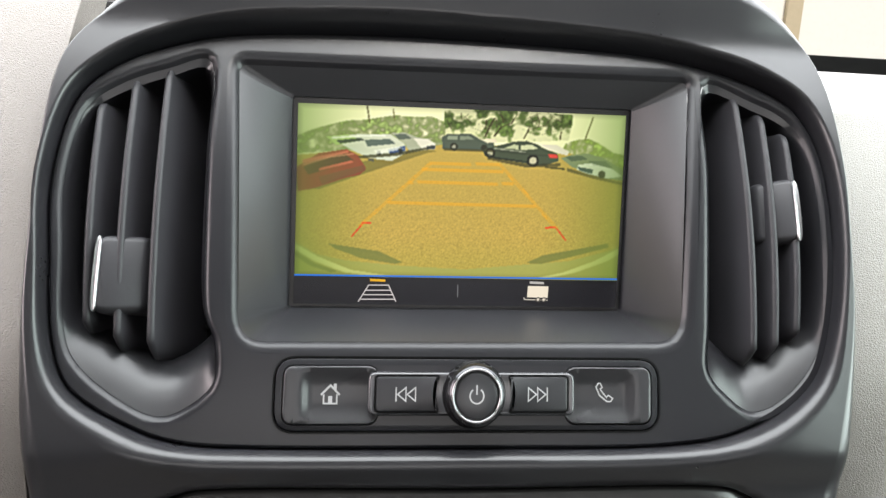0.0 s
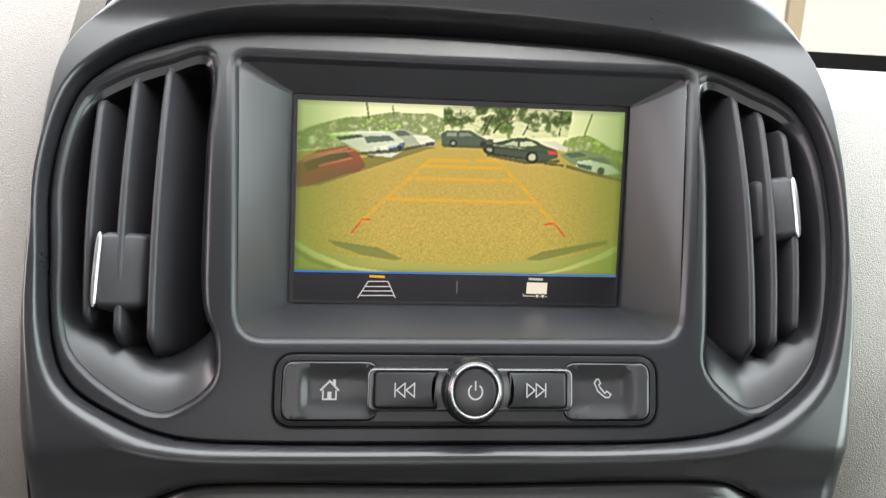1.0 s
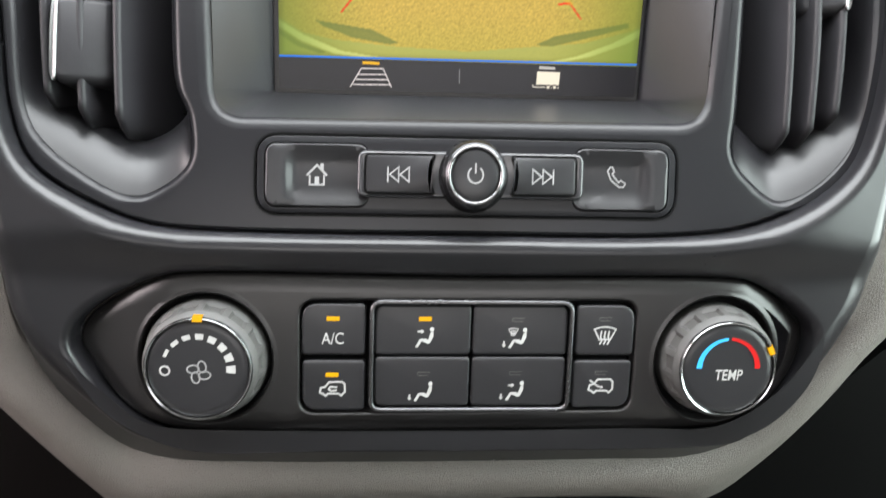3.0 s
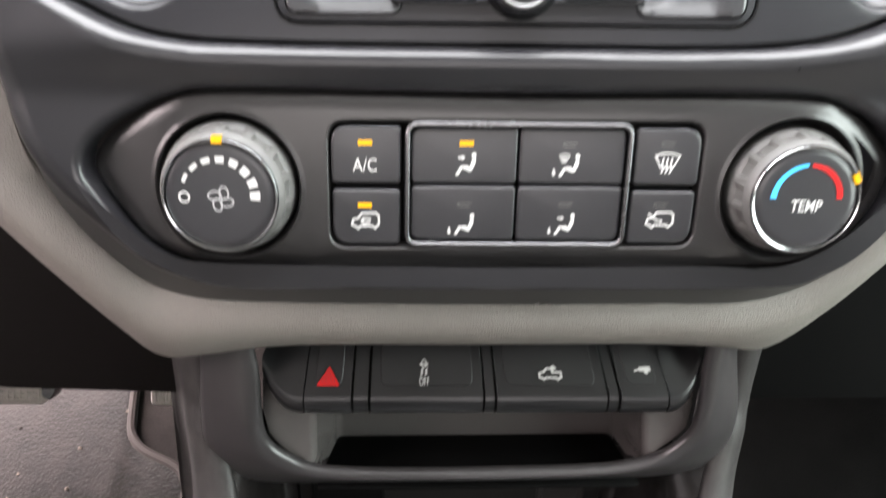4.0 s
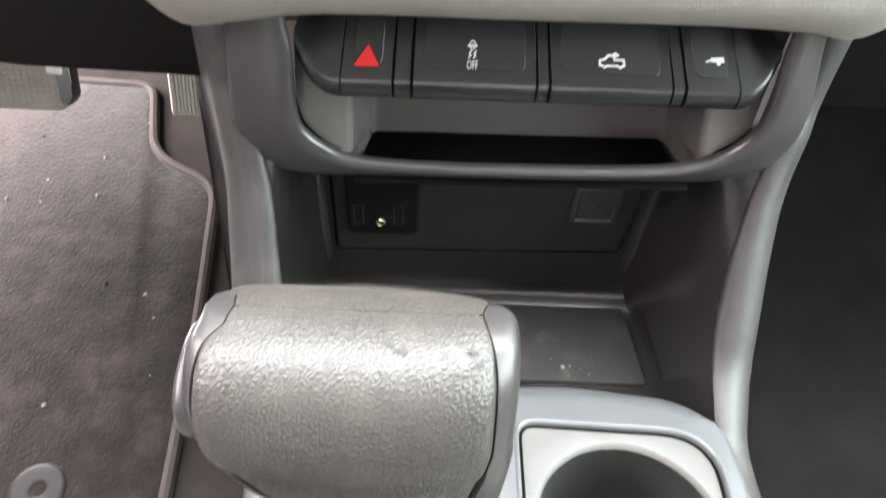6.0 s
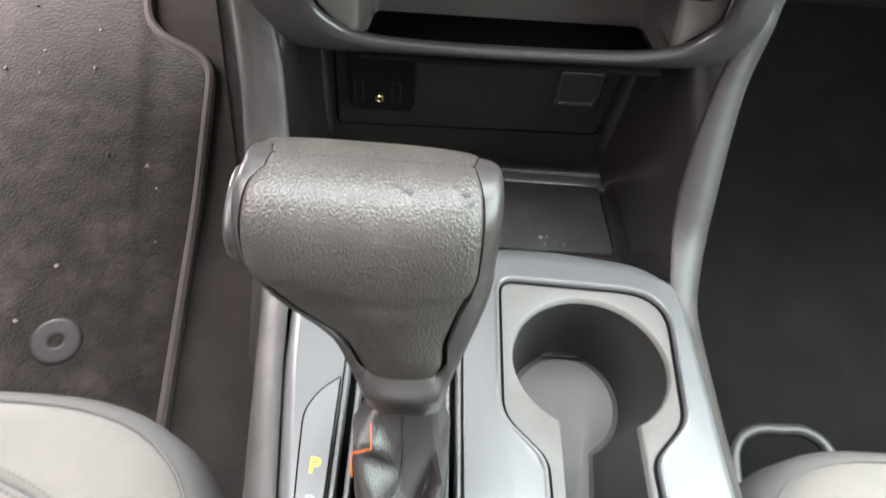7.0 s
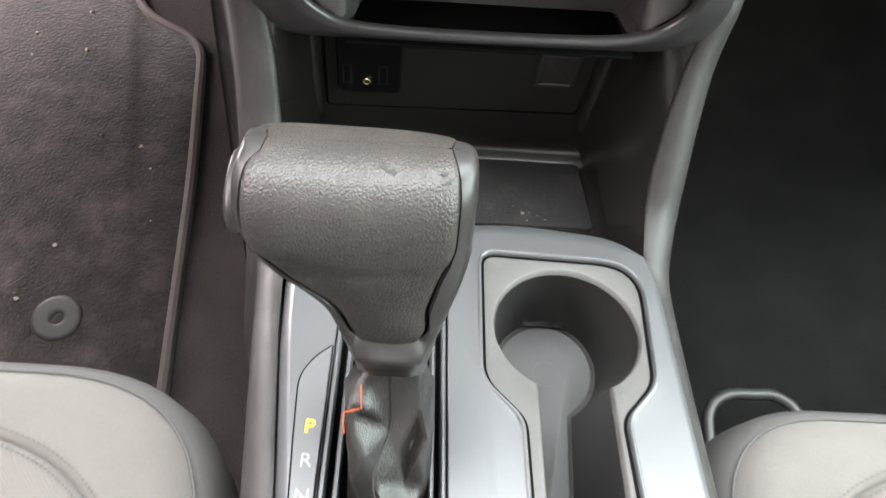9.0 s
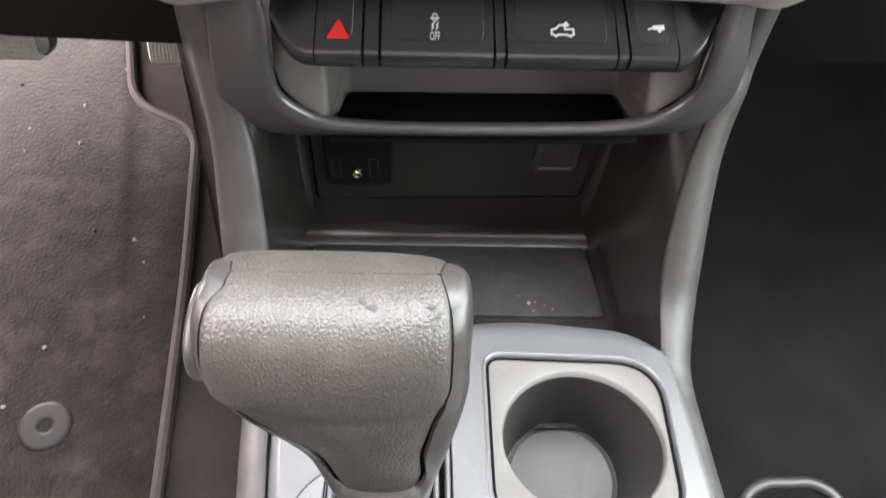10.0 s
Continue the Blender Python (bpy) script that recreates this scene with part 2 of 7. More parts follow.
def circle(cx, cz, r, n=40):
    return [Vector((cx + r * math.cos(2 * math.pi * k / n), cz + r * math.sin(2 * math.pi * k / n))) for k in range(n)]


def inset(outline, d, weight=None):
    """The outline of a counter-clockwise polygon moved inwards by d, times a weight for each point."""
    out, k = [], len(outline)
    for i in range(k):
        t = (outline[(i + 1) % k] - outline[i - 1])
        t = t.normalized() if t.length > 1e-9 else Vector((1, 0))
        out.append(outline[i] + Vector((-t.y, t.x)) * (d * weight(outline[i]) if weight else d))
    return out


def bridge(bm, a, b, closed=True):
    k = len(a)
    for i in range(k if closed else k - 1):
        j = (i + 1) % k
        vs = [a[i], a[j], b[j], b[i]]
        if len(set(vs)) == 4:
            try:
                bm.faces.new(vs)
            except ValueError:
                pass


def loft(rings, cap_start=False, cap_end=False, closed=True, bm=None):
    """A surface through rings of equally many world points."""
    bm = bm or bmesh.new()
    V = [[bm.verts.new(p) for p in ring] for ring in rings]
    for a, b in zip(V, V[1:]):
        bridge(bm, a, b, closed)
    if cap_start:
        bm.faces.new(V[0])
    if cap_end:
        bm.faces.new(V[-1])
    return bm


def plate(outline, steps, holes=(), to=None, cut=0.0, bm=None, weight=None):
    """A shaped plate: rings of the outline at (inset, height) steps, the last one filled, with holes (outline, steps) that go down from it."""
    own = bmesh.new()
    prev, edges = None, []

    def ring(o, h):
        return [own.verts.new((p.x, p.y, h)) for p in o]

    for d, h in steps:
        cur = ring(inset(outline, d, weight), h)
        if prev:
            bridge(own, prev, cur)
        prev = cur
    edges += [own.edges.get((prev[i], prev[(i + 1) % len(prev)])) or own.edges.new((prev[i], prev[(i + 1) % len(prev)])) for i in range(len(prev))]
    top = steps[-1][1]
    for o, hs in holes:
        prev = None
        for d, h in hs:
            cur = ring(inset(o, d, weight), h)
            if prev:
                bridge(own, prev, cur)
            else:
                first = cur
            prev = cur
        edges += [own.edges.get((first[i], first[(i + 1) % len(first)])) or own.edges.new((first[i], first[(i + 1) % len(first)])) for i in range(len(first))]
    if holes:
        bmesh.ops.triangle_fill(own, use_beauty=True, edges=edges)
    else:
        own.faces.new(prev)
    if cut:
        zs = [v.co.y for v in own.verts]
        z = min(zs) + cut
        while z < max(zs):
            bmesh.ops.bisect_plane(own, geom=own.verts[:] + own.edges[:] + own.faces[:], plane_co=(0, z, 0), plane_no=(0, 1, 0))
            z += cut
    if to:
        for v in own.verts:
            v.co = to(*v.co)
    if bm is None:
        return own
    me = bpy.data.meshes.new("joined")
    own.to_mesh(me)
    own.free()
    bm.from_mesh(me)
    bpy.data.meshes.remove(me)
    return bm


def stroke(bm, points, w, to, h, closed=False):
    """A flat line of width w through 2D points."""
    P = [Vector(p) for p in points]
    k = len(P)
    sides = []
    for i in range(k):
        a = P[i - 1] if (i or closed) else P[i]
        b = P[(i + 1) % k] if (i < k - 1 or closed) else P[i]
        d1 = (P[i] - a).normalized() if (P[i] - a).length > 1e-9 else (b - P[i]).normalized()
        d2 = (b - P[i]).normalized() if (b - P[i]).length > 1e-9 else d1
        t = (d1 + d2)
        t = t.normalized() if t.length > 1e-6 else d1
        n = Vector((-t.y, t.x))
        s = w / 2 / max(0.5, n.dot(Vector((-d1.y, d1.x))))
        sides.append((bm.verts.new(to(*(P[i] + n * s), h)), bm.verts.new(to(*(P[i] - n * s), h))))
    for i in range(k if closed else k - 1):
        (a, b), (c, d) = sides[i], sides[(i + 1) % k]
        bm.faces.new((a, b, d, c))


def patch(bm, points, to, h):
    bm.faces.new([bm.verts.new(to(*p, h)) for p in points])


def arc(cx, cz, r, a0, a1, n=16):
    return [(cx + r * math.cos(radians(a0 + (a1 - a0) * k / n)), cz + r * math.sin(radians(a0 + (a1 - a0) * k / n))) for k in range(n + 1)]


def letters(bm, text, cx, cz, size, to, h, wide=1.0, slant=0.0, bold=0.0):
    """Flat lettering in the built-in font, centred on (cx, cz), with capitals of the given height."""
    cu = bpy.data.curves.new("letters", "FONT")
    cu.body, cu.size, cu.align_x, cu.resolution_u, cu.offset = text, size / 0.7, "CENTER", 4, bold * size
    ob = bpy.data.objects.new("letters", cu)
    scene.collection.objects.link(ob)
    bpy.context.view_layer.update()
    me = ob.evaluated_get(bpy.context.evaluated_depsgraph_get()).to_mesh()
    verts = [bm.verts.new(to(cx + v.co.x * wide + v.co.y * slant, cz + v.co.y - size / 2, h)) for v in me.vertices]
    for p in me.polygons:
        try:
            bm.faces.new([verts[i] for i in p.vertices])
        except ValueError:
            pass
    ob.to_mesh_clear()
    bpy.data.objects.remove(ob)
    bpy.data.curves.remove(cu)


def box(bm, x0, x1, y0, y1, z0, z1, bevel=0.0):
    ret = bmesh.ops.create_cube(bm, size=1, matrix=Matrix.Translation(((x0 + x1) / 2, (y0 + y1) / 2, (z0 + z1) / 2)) @ Matrix.Diagonal((x1 - x0, y1 - y0, z1 - z0, 1)))
    if bevel:
        bmesh.ops.bevel(bm, geom=list({e for v in ret["verts"] for e in v.link_edges}), offset=bevel, segments=2, affect="EDGES", profile=0.6)
    return bm


def stack_y(z):
    return 0.2695 + 0.36 * (z - 0.6) + 0.95 * (z - 0.6) ** 2


def S(x, z, h):
    """A point of the leaning centre stack: x, height z, and h proud of its face."""
    s = 0.36 + 1.9 * (z - 0.6)
    n = 1 / math.sqrt(1 + s * s)
    return Vector((x, stack_y(z) - h * n, z + 0.012 * x + h * s * n))


def smooth(a, b, v):
    t = min(1, max(0, (v - a) / (b - a)))
    return t * t * (3 - 2 * t)


# ---- the cab that closes the place ----
def wall(name, boxes, material, label):
    bm = bmesh.new()
    for b in boxes:
        box(bm, *b)
    return tagged(part(name, bm, material), label, "wall", kind="structure")


FLOOR = -0.02
bm = box(bmesh.new(), -0.80, 0.80, -1.15, 1.25, FLOOR - 0.05, FLOOR)
tagged(part("floor", bm, floor_carpet), "brown-grey carpet of the cab floor under the dash", "floor", kind="structure")
bm = box(bmesh.new(), -0.80, 0.80, -1.15, 0.02, 1.20, 1.26)
tagged(part("ceiling", bm, head_liner), "plain light grey cloth headliner over the cab", "ceiling", kind="structure")
# the low driver-side opening is added for the footwell fill lamp
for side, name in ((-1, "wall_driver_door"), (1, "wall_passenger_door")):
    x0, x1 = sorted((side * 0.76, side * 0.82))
    wall(name, [(x0, x1, -1.15, -0.36, FLOOR, 1.22), (x0, x1, -0.36, 0.54, FLOOR, 0.40 if side > 0 else 0.62), (x0, x1, -0.36, 0.54, 1.08, 1.22)] + ([(x0, x1, 0.54, 1.25, FLOOR, 0.74)] if side > 0 else [(x0, x1, 0.54, 0.92, 0.46, 0.74), (x0, x1, 0.92, 1.25, FLOOR, 0.74)]), door_trim, "light grey trim round assumed openings in the cab side")
wall("wall_rear", [(-0.80, 0.80, -1.19, -1.13, FLOOR, 0.66), (-0.80, 0.80, -1.19, -1.13, 1.14, 1.22), (-0.80, -0.54, -1.19, -1.13, 0.66, 1.14), (0.54, 0.80, -1.19, -1.13, 0.66, 1.14)], door_trim, "light grey trim round the cab's rear window")
wall("wall_firewall", [(-0.80, 0.80, 0.95, 1.05, FLOOR, 0.70)], dark_trim, "dark insulated bulkhead behind the dash")

# black band along the foot of the windshield, and the glass above it
bm = bmesh.new()
box(bm, -0.80, 0.80, 0.90, 0.93, 0.70, 0.776)
tagged(part("trim", bm, gap_shade_black), "black painted band along the foot of the windshield", "trim", kind="structure")
bm = bmesh.new()
bm.faces.new([bm.verts.new(p) for p in ((-0.78, 0.93, 0.76), (0.78, 0.93, 0.76), (0.78, 0.02, 1.22), (-0.78, 0.02, 1.22))])
pane = tagged(part("window_1", bm, glass), "clear raked windshield glass above the dash", "window", kind="structure")
pane.visible_shadow = False
bm = box(bmesh.new(), -40, 40, -40, 40, -0.9, -0.8)
tagged(part("ground", bm, surface("asphalt", (0.07, 0.07, 0.07), 0.9, vary=0.2)), "grey asphalt car park around the truck", "ground", kind="structure")
house = thing("building", "cream painted building wall beyond the windshield", "building", (0, 5.0, -0.8))
bm = box(bmesh.new(), -4, 9, 5.0, 5.3, -0.8, 4.5)
part("wall", bm, outside_wall, house)
bm = box(bmesh.new(), 2.63, 2.74, 4.96, 5.0, -0.8, 4.5, 0.01)
part("downpipe", bm, outside_strip, house, "tan downpipe on the wall")


# ---- dashboard pads ----
dash = thing("dashboard", "light taupe leather-grained dashboard with black centre stack trim", "dashboard", (0, 0.5, FLOOR))


def pad_section(inner, outer, y_in, y_out, bulge, n=12):
    (xi, zi), (xo, zo) = inner, outer
    pts = [Vector((xi, y_in + 0.03, zi))]
    for k in range(n + 1):
        t = k / n
        pts.append(Vector((xi + (xo - xi) * t, y_in + (y_out - y_in) * t - bulge * math.sin(math.pi * t ** 0.85), zi + (zo - zi) * t)))
    pts.append(Vector((xo, y_out + 0.012, zo + 0.001)))
    pts.append(Vector((xo, y_out + 0.05, zo + 0.012)))
    return pts


sections = []
for (xi, zi), (xo, zo), yo, b in [
    ((-0.170, 0.760), (-0.56, 0.742), 0.48, 0.020), ((-0.174, 0.720), (-0.56, 0.735), 0.46, 0.020), ((-0.176, 0.680), (-0.56, 0.720), 0.44, 0.024),
    ((-0.1755, 0.640), (-0.56, 0.690), 0.42, 0.026), ((-0.174, 0.605), (-0.50, 0.650), 0.39, 0.026)]:
    sections.append(pad_section((xi, zi), (xo, zo), stack_y(zi) + 0.002, yo, b))
# below the vents the pad sweeps in on each side and runs under the stack
side_sweep_driver = [
    ((-0.1745, 0.27, 0.572), (-0.36, 0.34, 0.61), 0.022), ((-0.172, 0.268, 0.5315), (-0.265, 0.3, 0.558), 0.014), ((-0.16, 0.267, 0.508), (-0.215, 0.285, 0.514), 0.011),
    ((-0.147, 0.266, 0.4935), (-0.184, 0.279, 0.479), 0.01), ((-0.137, 0.266, 0.4835), (-0.1575, 0.276, 0.449), 0.01), ((-0.128, 0.266, 0.4805), (-0.1405, 0.27, 0.44), 0.009)]
lower_run = [
    ((-0.11, 0.267, 0.479), (-0.12, 0.264, 0.4455), 0.009), ((-0.075, 0.268, 0.478), (-0.083, 0.264, 0.451), 0.009), ((-0.005, 0.268, 0.478), (-0.005, 0.264, 0.4525), 0.009),
    ((0.06, 0.268, 0.4795), (0.062, 0.264, 0.454), 0.009), ((0.09, 0.267, 0.482), (0.095, 0.264, 0.453), 0.009), ((0.111, 0.266, 0.488), (0.1195, 0.269, 0.449), 0.009)]
side_sweep_passenger = [
    ((0.126, 0.266, 0.4955), (0.145, 0.277, 0.463), 0.01), ((0.14, 0.266, 0.5105), (0.169, 0.279, 0.496), 0.01), ((0.15, 0.267, 0.5225), (0.195, 0.285, 0.535), 0.011),
    ((0.16, 0.268, 0.5415), (0.245, 0.3, 0.575), 0.014), ((0.1625, 0.27, 0.572), (0.36, 0.34, 0.612), 0.022)]
for (xi, yi, zi), (xo, yo, zo), b in side_sweep_driver + lower_run + side_sweep_passenger:
    sections.append(pad_section((xi, zi), (xo, zo), yi, yo, b))
for (xi, zi), (xo, zo), yo, b in [
    ((0.163, 0.605), (0.50, 0.650), 0.39, 0.026), ((0.1655, 0.640), (0.56, 0.690), 0.42, 0.026), ((0.167, 0.680), (0.56, 0.712), 0.44, 0.018), ((0.164, 0.716), (0.56, 0.7235), 0.45, 0.010)]:
    sections.append(pad_section((xi, zi), (xo, zo), stack_y(zi) + 0.002, yo, b))
dense = []
for i in range(len(sections) - 1):
    a, b, c, d = (sections[min(max(i + j, 0), len(sections) - 1)] for j in (-1, 0, 1, 2))
    for s in range(4):
        t = s / 4
        dense.append([0.5 * (2 * q + (r - p) * t + (2 * p - 5 * q + 4 * r - w) * t * t + (3 * q - p - 3 * r + w) * t ** 3) for p, q, r, w in zip(a, b, c, d)])
dense.append(sections[-1])
part("pad", loft(dense, closed=False), pad_vinyl, dash, "taupe leather-grained soft pad", 60)
# top of the dash on the passenger side, running up to the windshield
rows = []
for y, z in ((0.355, 0.690), (0.405, 0.718), (0.43, 0.7255), (0.50, 0.738), (0.60, 0.745), (0.90, 0.749)):
    rows.append([Vector((x, y + 0.02 * max(0, x - 0.2), z)) for x in (0.10, 0.15, 0.2, 0.3, 0.45, 0.78)])
part("dash_top", loft(rows, closed=False), surface("dash_top_vinyl", (0.175, 0.173, 0.168), 0.6, vary=0.05, grain=0.3, grain_size=620, cell=True), dash, "pale smooth top panel", 60)
bm = bmesh.new()
box(bm, -0.60, -0.178, 0.50, 0.90, 0.66, 0.762, 0.012)
part("binnacle", bm, dark_trim, dash, "dark instrument hood edge")
bm = bmesh.new()
box(bm, -0.178, 0.12, 0.42, 0.90, 0.55, 0.72, 0.01)
part("dash_core", bm, dark_trim, dash, "dark inner body")
# knee panels under the pads, the footwell shade put into their near-black colours
rows = [[Vector(p) for p in r] for r in (
    [(-0.70, 0.36, 0.66), (-0.40, 0.345, 0.61), (-0.24, 0.302, 0.540), (-0.165, 0.298, 0.462), (-0.134, 0.302, 0.446)],
    [(-0.70, 0.34, 0.55), (-0.40, 0.33, 0.50), (-0.24, 0.302, 0.47), (-0.170, 0.301, 0.445), (-0.130, 0.303, 0.435)],
    [(-0.70, 0.34, 0.408), (-0.40, 0.33, 0.390), (-0.24, 0.312, 0.383), (-0.170, 0.307, 0.386), (-0.132, 0.306, 0.386)],
    [(-0.70, 0.36, 0.394), (-0.40, 0.35, 0.380), (-0.24, 0.335, 0.376), (-0.170, 0.325, 0.379), (-0.132, 0.320, 0.379)],
    [(-0.70, 0.95, 0.42), (-0.40, 0.95, 0.41), (-0.24, 0.95, 0.405), (-0.170, 0.95, 0.40), (-0.132, 0.95, 0.40)])]
part("knee_panel", loft(rows, closed=False), surface("knee_plastic_shade", (0.0032, 0.0025, 0.0023), 0.5, vary=0.1, grain=0.2, grain_size=1500, spec=0.10), dash, "brown plastic knee panel darkened for footwell shade", 50)
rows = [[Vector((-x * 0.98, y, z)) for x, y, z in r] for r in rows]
part("glove_box", loft(rows, closed=False), gap_shade_black, dash, "glove box panel, near-black for footwell shade", 50)

# ---- centre stack: frame, face, display well ----
stack = thing("center_stack", "black plastic centre stack frame with satin edges on the dashboard", "dashboard panel", (-0.005, 0.30, 0.48))
body = spline([(0.0, 0.4945), (0.065, 0.4950), (0.103, 0.4960), (0.131, 0.5130), (0.151, 0.542), (0.159, 0.563), (0.163, 0.60), (0.1655, 0.65), (0.167, 0.69), (0.1625, 0.726), (0.147, 0.749), (0.112, 0.764),
               (0.06, 0.772), (-0.005, 0.774), (-0.07, 0.772), (-0.122, 0.763), (-0.151, 0.749), (-0.169, 0.732), (-0.1755, 0.714), (-0.177, 0.684), (-0.1765, 0.66), (-0.175, 0.612), (-0.172, 0.577), (-0.164, 0.541),
               (-0.139, 0.5120), (-0.119, 0.4980), (-0.086, 0.4950)], 5)
seam = spline([(0.0, 0.5775), (0.08, 0.578), (0.117, 0.5845), (0.1425, 0.600), (0.153, 0.620), (0.1595, 0.656), (0.1595, 0.690), (0.152, 0.712), (0.137, 0.723), (0.110, 0.732),
               (0.071, 0.738), (-0.012, 0.741), (-0.07, 0.7405), (-0.108, 0.738), (-0.133, 0.732), (-0.153, 0.723), (-0.167, 0.708), (-0.172, 0.678), (-0.169, 0.647), (-0.165, 0.618), (-0.157, 0.600), (-0.138, 0.588), (-0.115, 0.580), (-0.08, 0.5778)], 5)
pod = spline([(-0.0, 0.5635), (0.092, 0.5640), (0.115, 0.5600), (0.130, 0.550), (0.1355, 0.541), (0.1325, 0.5265), (0.1235, 0.5140), (0.1120, 0.5062), (0.0960, 0.5020), (0.03, 0.5010), (-0.054, 0.5010), (-0.100, 0.5015), (-0.126, 0.5130), (-0.139, 0.529),
              (-0.1435, 0.540), (-0.136, 0.5510), (-0.115, 0.5615), (-0.090, 0.5645)][::-1], 5)


def frame_map(x, z, h):
    lift = 0.010 * smooth(0.735, 0.760, z) + (0.0064 - 0.0028 * smooth(0.120, 0.165, abs(x))) * smooth(0.5610, 0.5795, z)
    return S(x, z, h + lift)


bm = plate(body, [(0, -0.05), (0, -0.0065), (0.0006, -0.0040), (0.0018, -0.0016), (0.0036, 0.0006), (0.0060, 0.0024), (0.0085, 0.0035), (0.0105, 0.004), (0.0112, 0.004)],
           holes=[(seam, [(-0.0093, 0.0040), (-0.0080, 0.0040), (-0.0060, 0.0037), (-0.0042, 0.0029), (-0.0027, 0.0018), (-0.0015, 0.0004), (-0.0006, -0.0014), (0, -0.004), (0, -0.016)]), (pod, [(-0.0036, 0.004), (-0.003, 0.004), (-0.001, 0.0032), (0, 0.0015), (0, -0.006)])], to=frame_map, cut=0.0035, weight=lambda p: 0.30 + 0.70 * max(smooth(0.640, 0.560, p.y), 0.8 * smooth(0.735, 0.76, p.y)))
part("outer_frame", bm, black_plastic, stack, "", 75)
low_edge = [(p, q) for p, q in zip(body, inset(body, -0.030)) if p.y < 0.585]
start = max(range(len(low_edge)), key=lambda k: (low_edge[k][0] - low_edge[k - 1][0]).length)
low_edge = low_edge[start:] + low_edge[:start]
skirt_a, skirt_b = [], []
for p, q in low_edge:
    r = p.lerp(q, smooth(0.575, 0.51, p.y))
    skirt_a.append(frame_map(p.x, p.y, -0.0060))
    skirt_b.append(frame_map(r.x, r.y, -0.034) + Vector((0, 0.001, -0.001)))
part("lower_skirt", loft([skirt_a, [a.lerp(b, 0.5) for a, b in zip(skirt_a, skirt_b)], skirt_b], closed=False), black_plastic, stack, "", 60)

VL = [(-0.1125, 0.7265), (-0.1105, 0.692), (-0.109, 0.659), (-0.107, 0.630), (-0.102, 0.617), (-0.1015, 0.603), (-0.109, 0.5945), (-0.121, 0.5895), (-0.134, 0.5935), (-0.152, 0.606), (-0.1605, 0.620), (-0.164, 0.650),
      (-0.167, 0.678), (-0.163, 0.704), (-0.151, 0.7155), (-0.131, 0.7235)][::-1]
VR = [(0.1075, 0.7245), (0.106, 0.689), (0.1035, 0.654), (0.1015, 0.624), (0.1005, 0.608), (0.108, 0.598), (0.120, 0.591), (0.135, 0.597), (0.1475, 0.610), (0.1525, 0.624), (0.156, 0.656), (0.1555, 0.689), (0.148, 0.709), (0.130, 0.719)]
vent_l, vent_r = (spline(v, 5) for v in (VL[::-1], VR))
if sum(a.x * b.y - b.x * a.y for a, b in zip(vent_l, vent_l[1:] + vent_l[:1])) < 0:
    vent_l.reverse()
if sum(a.x * b.y - b.x * a.y for a, b in zip(vent_r, vent_r[1:] + vent_r[:1])) < 0:
    vent_r.reverse()
if sum(a.x * b.y - b.x * a.y for a, b in zip(pod, pod[1:] + pod[:1])) < 0:
    pod.reverse()
well = rounded([(-0.0935, 0.6175), (0.0895, 0.6185), (0.1015, 0.7265), (-0.1015, 0.7265)], [0.011, 0.011, 0.004, 0.004], 7)
keys = rect(-0.078, 0.0785, 0.5845, 0.6118, 0.0085, 8)
bm = plate(inset(seam, 0.0008), [(0, -0.008), (0, -0.0012), (0.0012, 0), (0.0018, 0)],
           holes=[(vent_l, [(-0.003, 0), (-0.0018, -0.0002), (-0.0008, -0.0008), (0.0004, -0.0025)]), (vent_r, [(-0.003, 0), (-0.0018, -0.0002), (-0.0008, -0.0008), (0.0004, -0.0025)]),
                  (well, [(-0.0048, 0), (-0.0042, 0), (-0.0024, -0.0004), (-0.0010, -0.0012), (0.0002, -0.0030)]), (keys, [(-0.0011, 0), (-0.0005, 0), (0, -0.0006), (0, -0.004)])], to=S, cut=0.005)
even(part("face_panel", bm, face_plastic, stack))

# display: four corners of the glass
C00, C10, C11, C01 = Vector((-0.0765, 0.3225, 0.6183)), Vector((0.0755, 0.3235, 0.6197)), Vector((0.0755, 0.3365, 0.7098)), Vector((-0.0765, 0.3355, 0.7084))
out = ((C10 - C00).cross(C01 - C00)).normalized()
if out.y > 0:
    out = -out


def disp(u, v, h):
    """A point of the display, u across and v up from 0 to 1, h proud of the glass."""
    return (C00 * (1 - u) + C10 * u) * (1 - v) + (C01 * (1 - u) + C11 * u) * v + out * h


r0 = [S(p.x, p.y, -0.0030) for p in inset(well, 0.0002)]
r2 = [disp(p.x, p.y, 0.0) for p in rounded([(-0.015, -0.02), (1.015, -0.02), (1.015, 1.03), (-0.015, 1.03)], 0.012, 7)]
r1 = [a.lerp(b, 0.06) for a, b in zip(r0, r2)]
r15 = [a.lerp(b, 0.93) for a, b in zip(r0, r2)]
part("display_well", loft([r0, r1, r15, r2, [p - out * 0.003 for p in r2]], cap_end=True), surface("well_plastic", (0.013, 0.013, 0.0145), 0.33, vary=0.15, grain=0.2, grain_size=2400), stack, "deep black display surround", 30)

# ---- display picture ----
display = thing("display", "lit colour display showing a rear-view camera picture with guide lines", "screen", (0, 0.325, 0.615))
bm = plate([Vector(p) for p in rounded([(0, 0), (1, 0), (1, 1), (0, 1)], 0.006, 3)], [(0, -0.0015), (0, 0)], to=disp)
part("glass", bm, surface("display_glass", (0.004, 0.004, 0.006), 0.25, vary=0.02, spec=0.3), display, "black display glass")
part_bar = 0.142


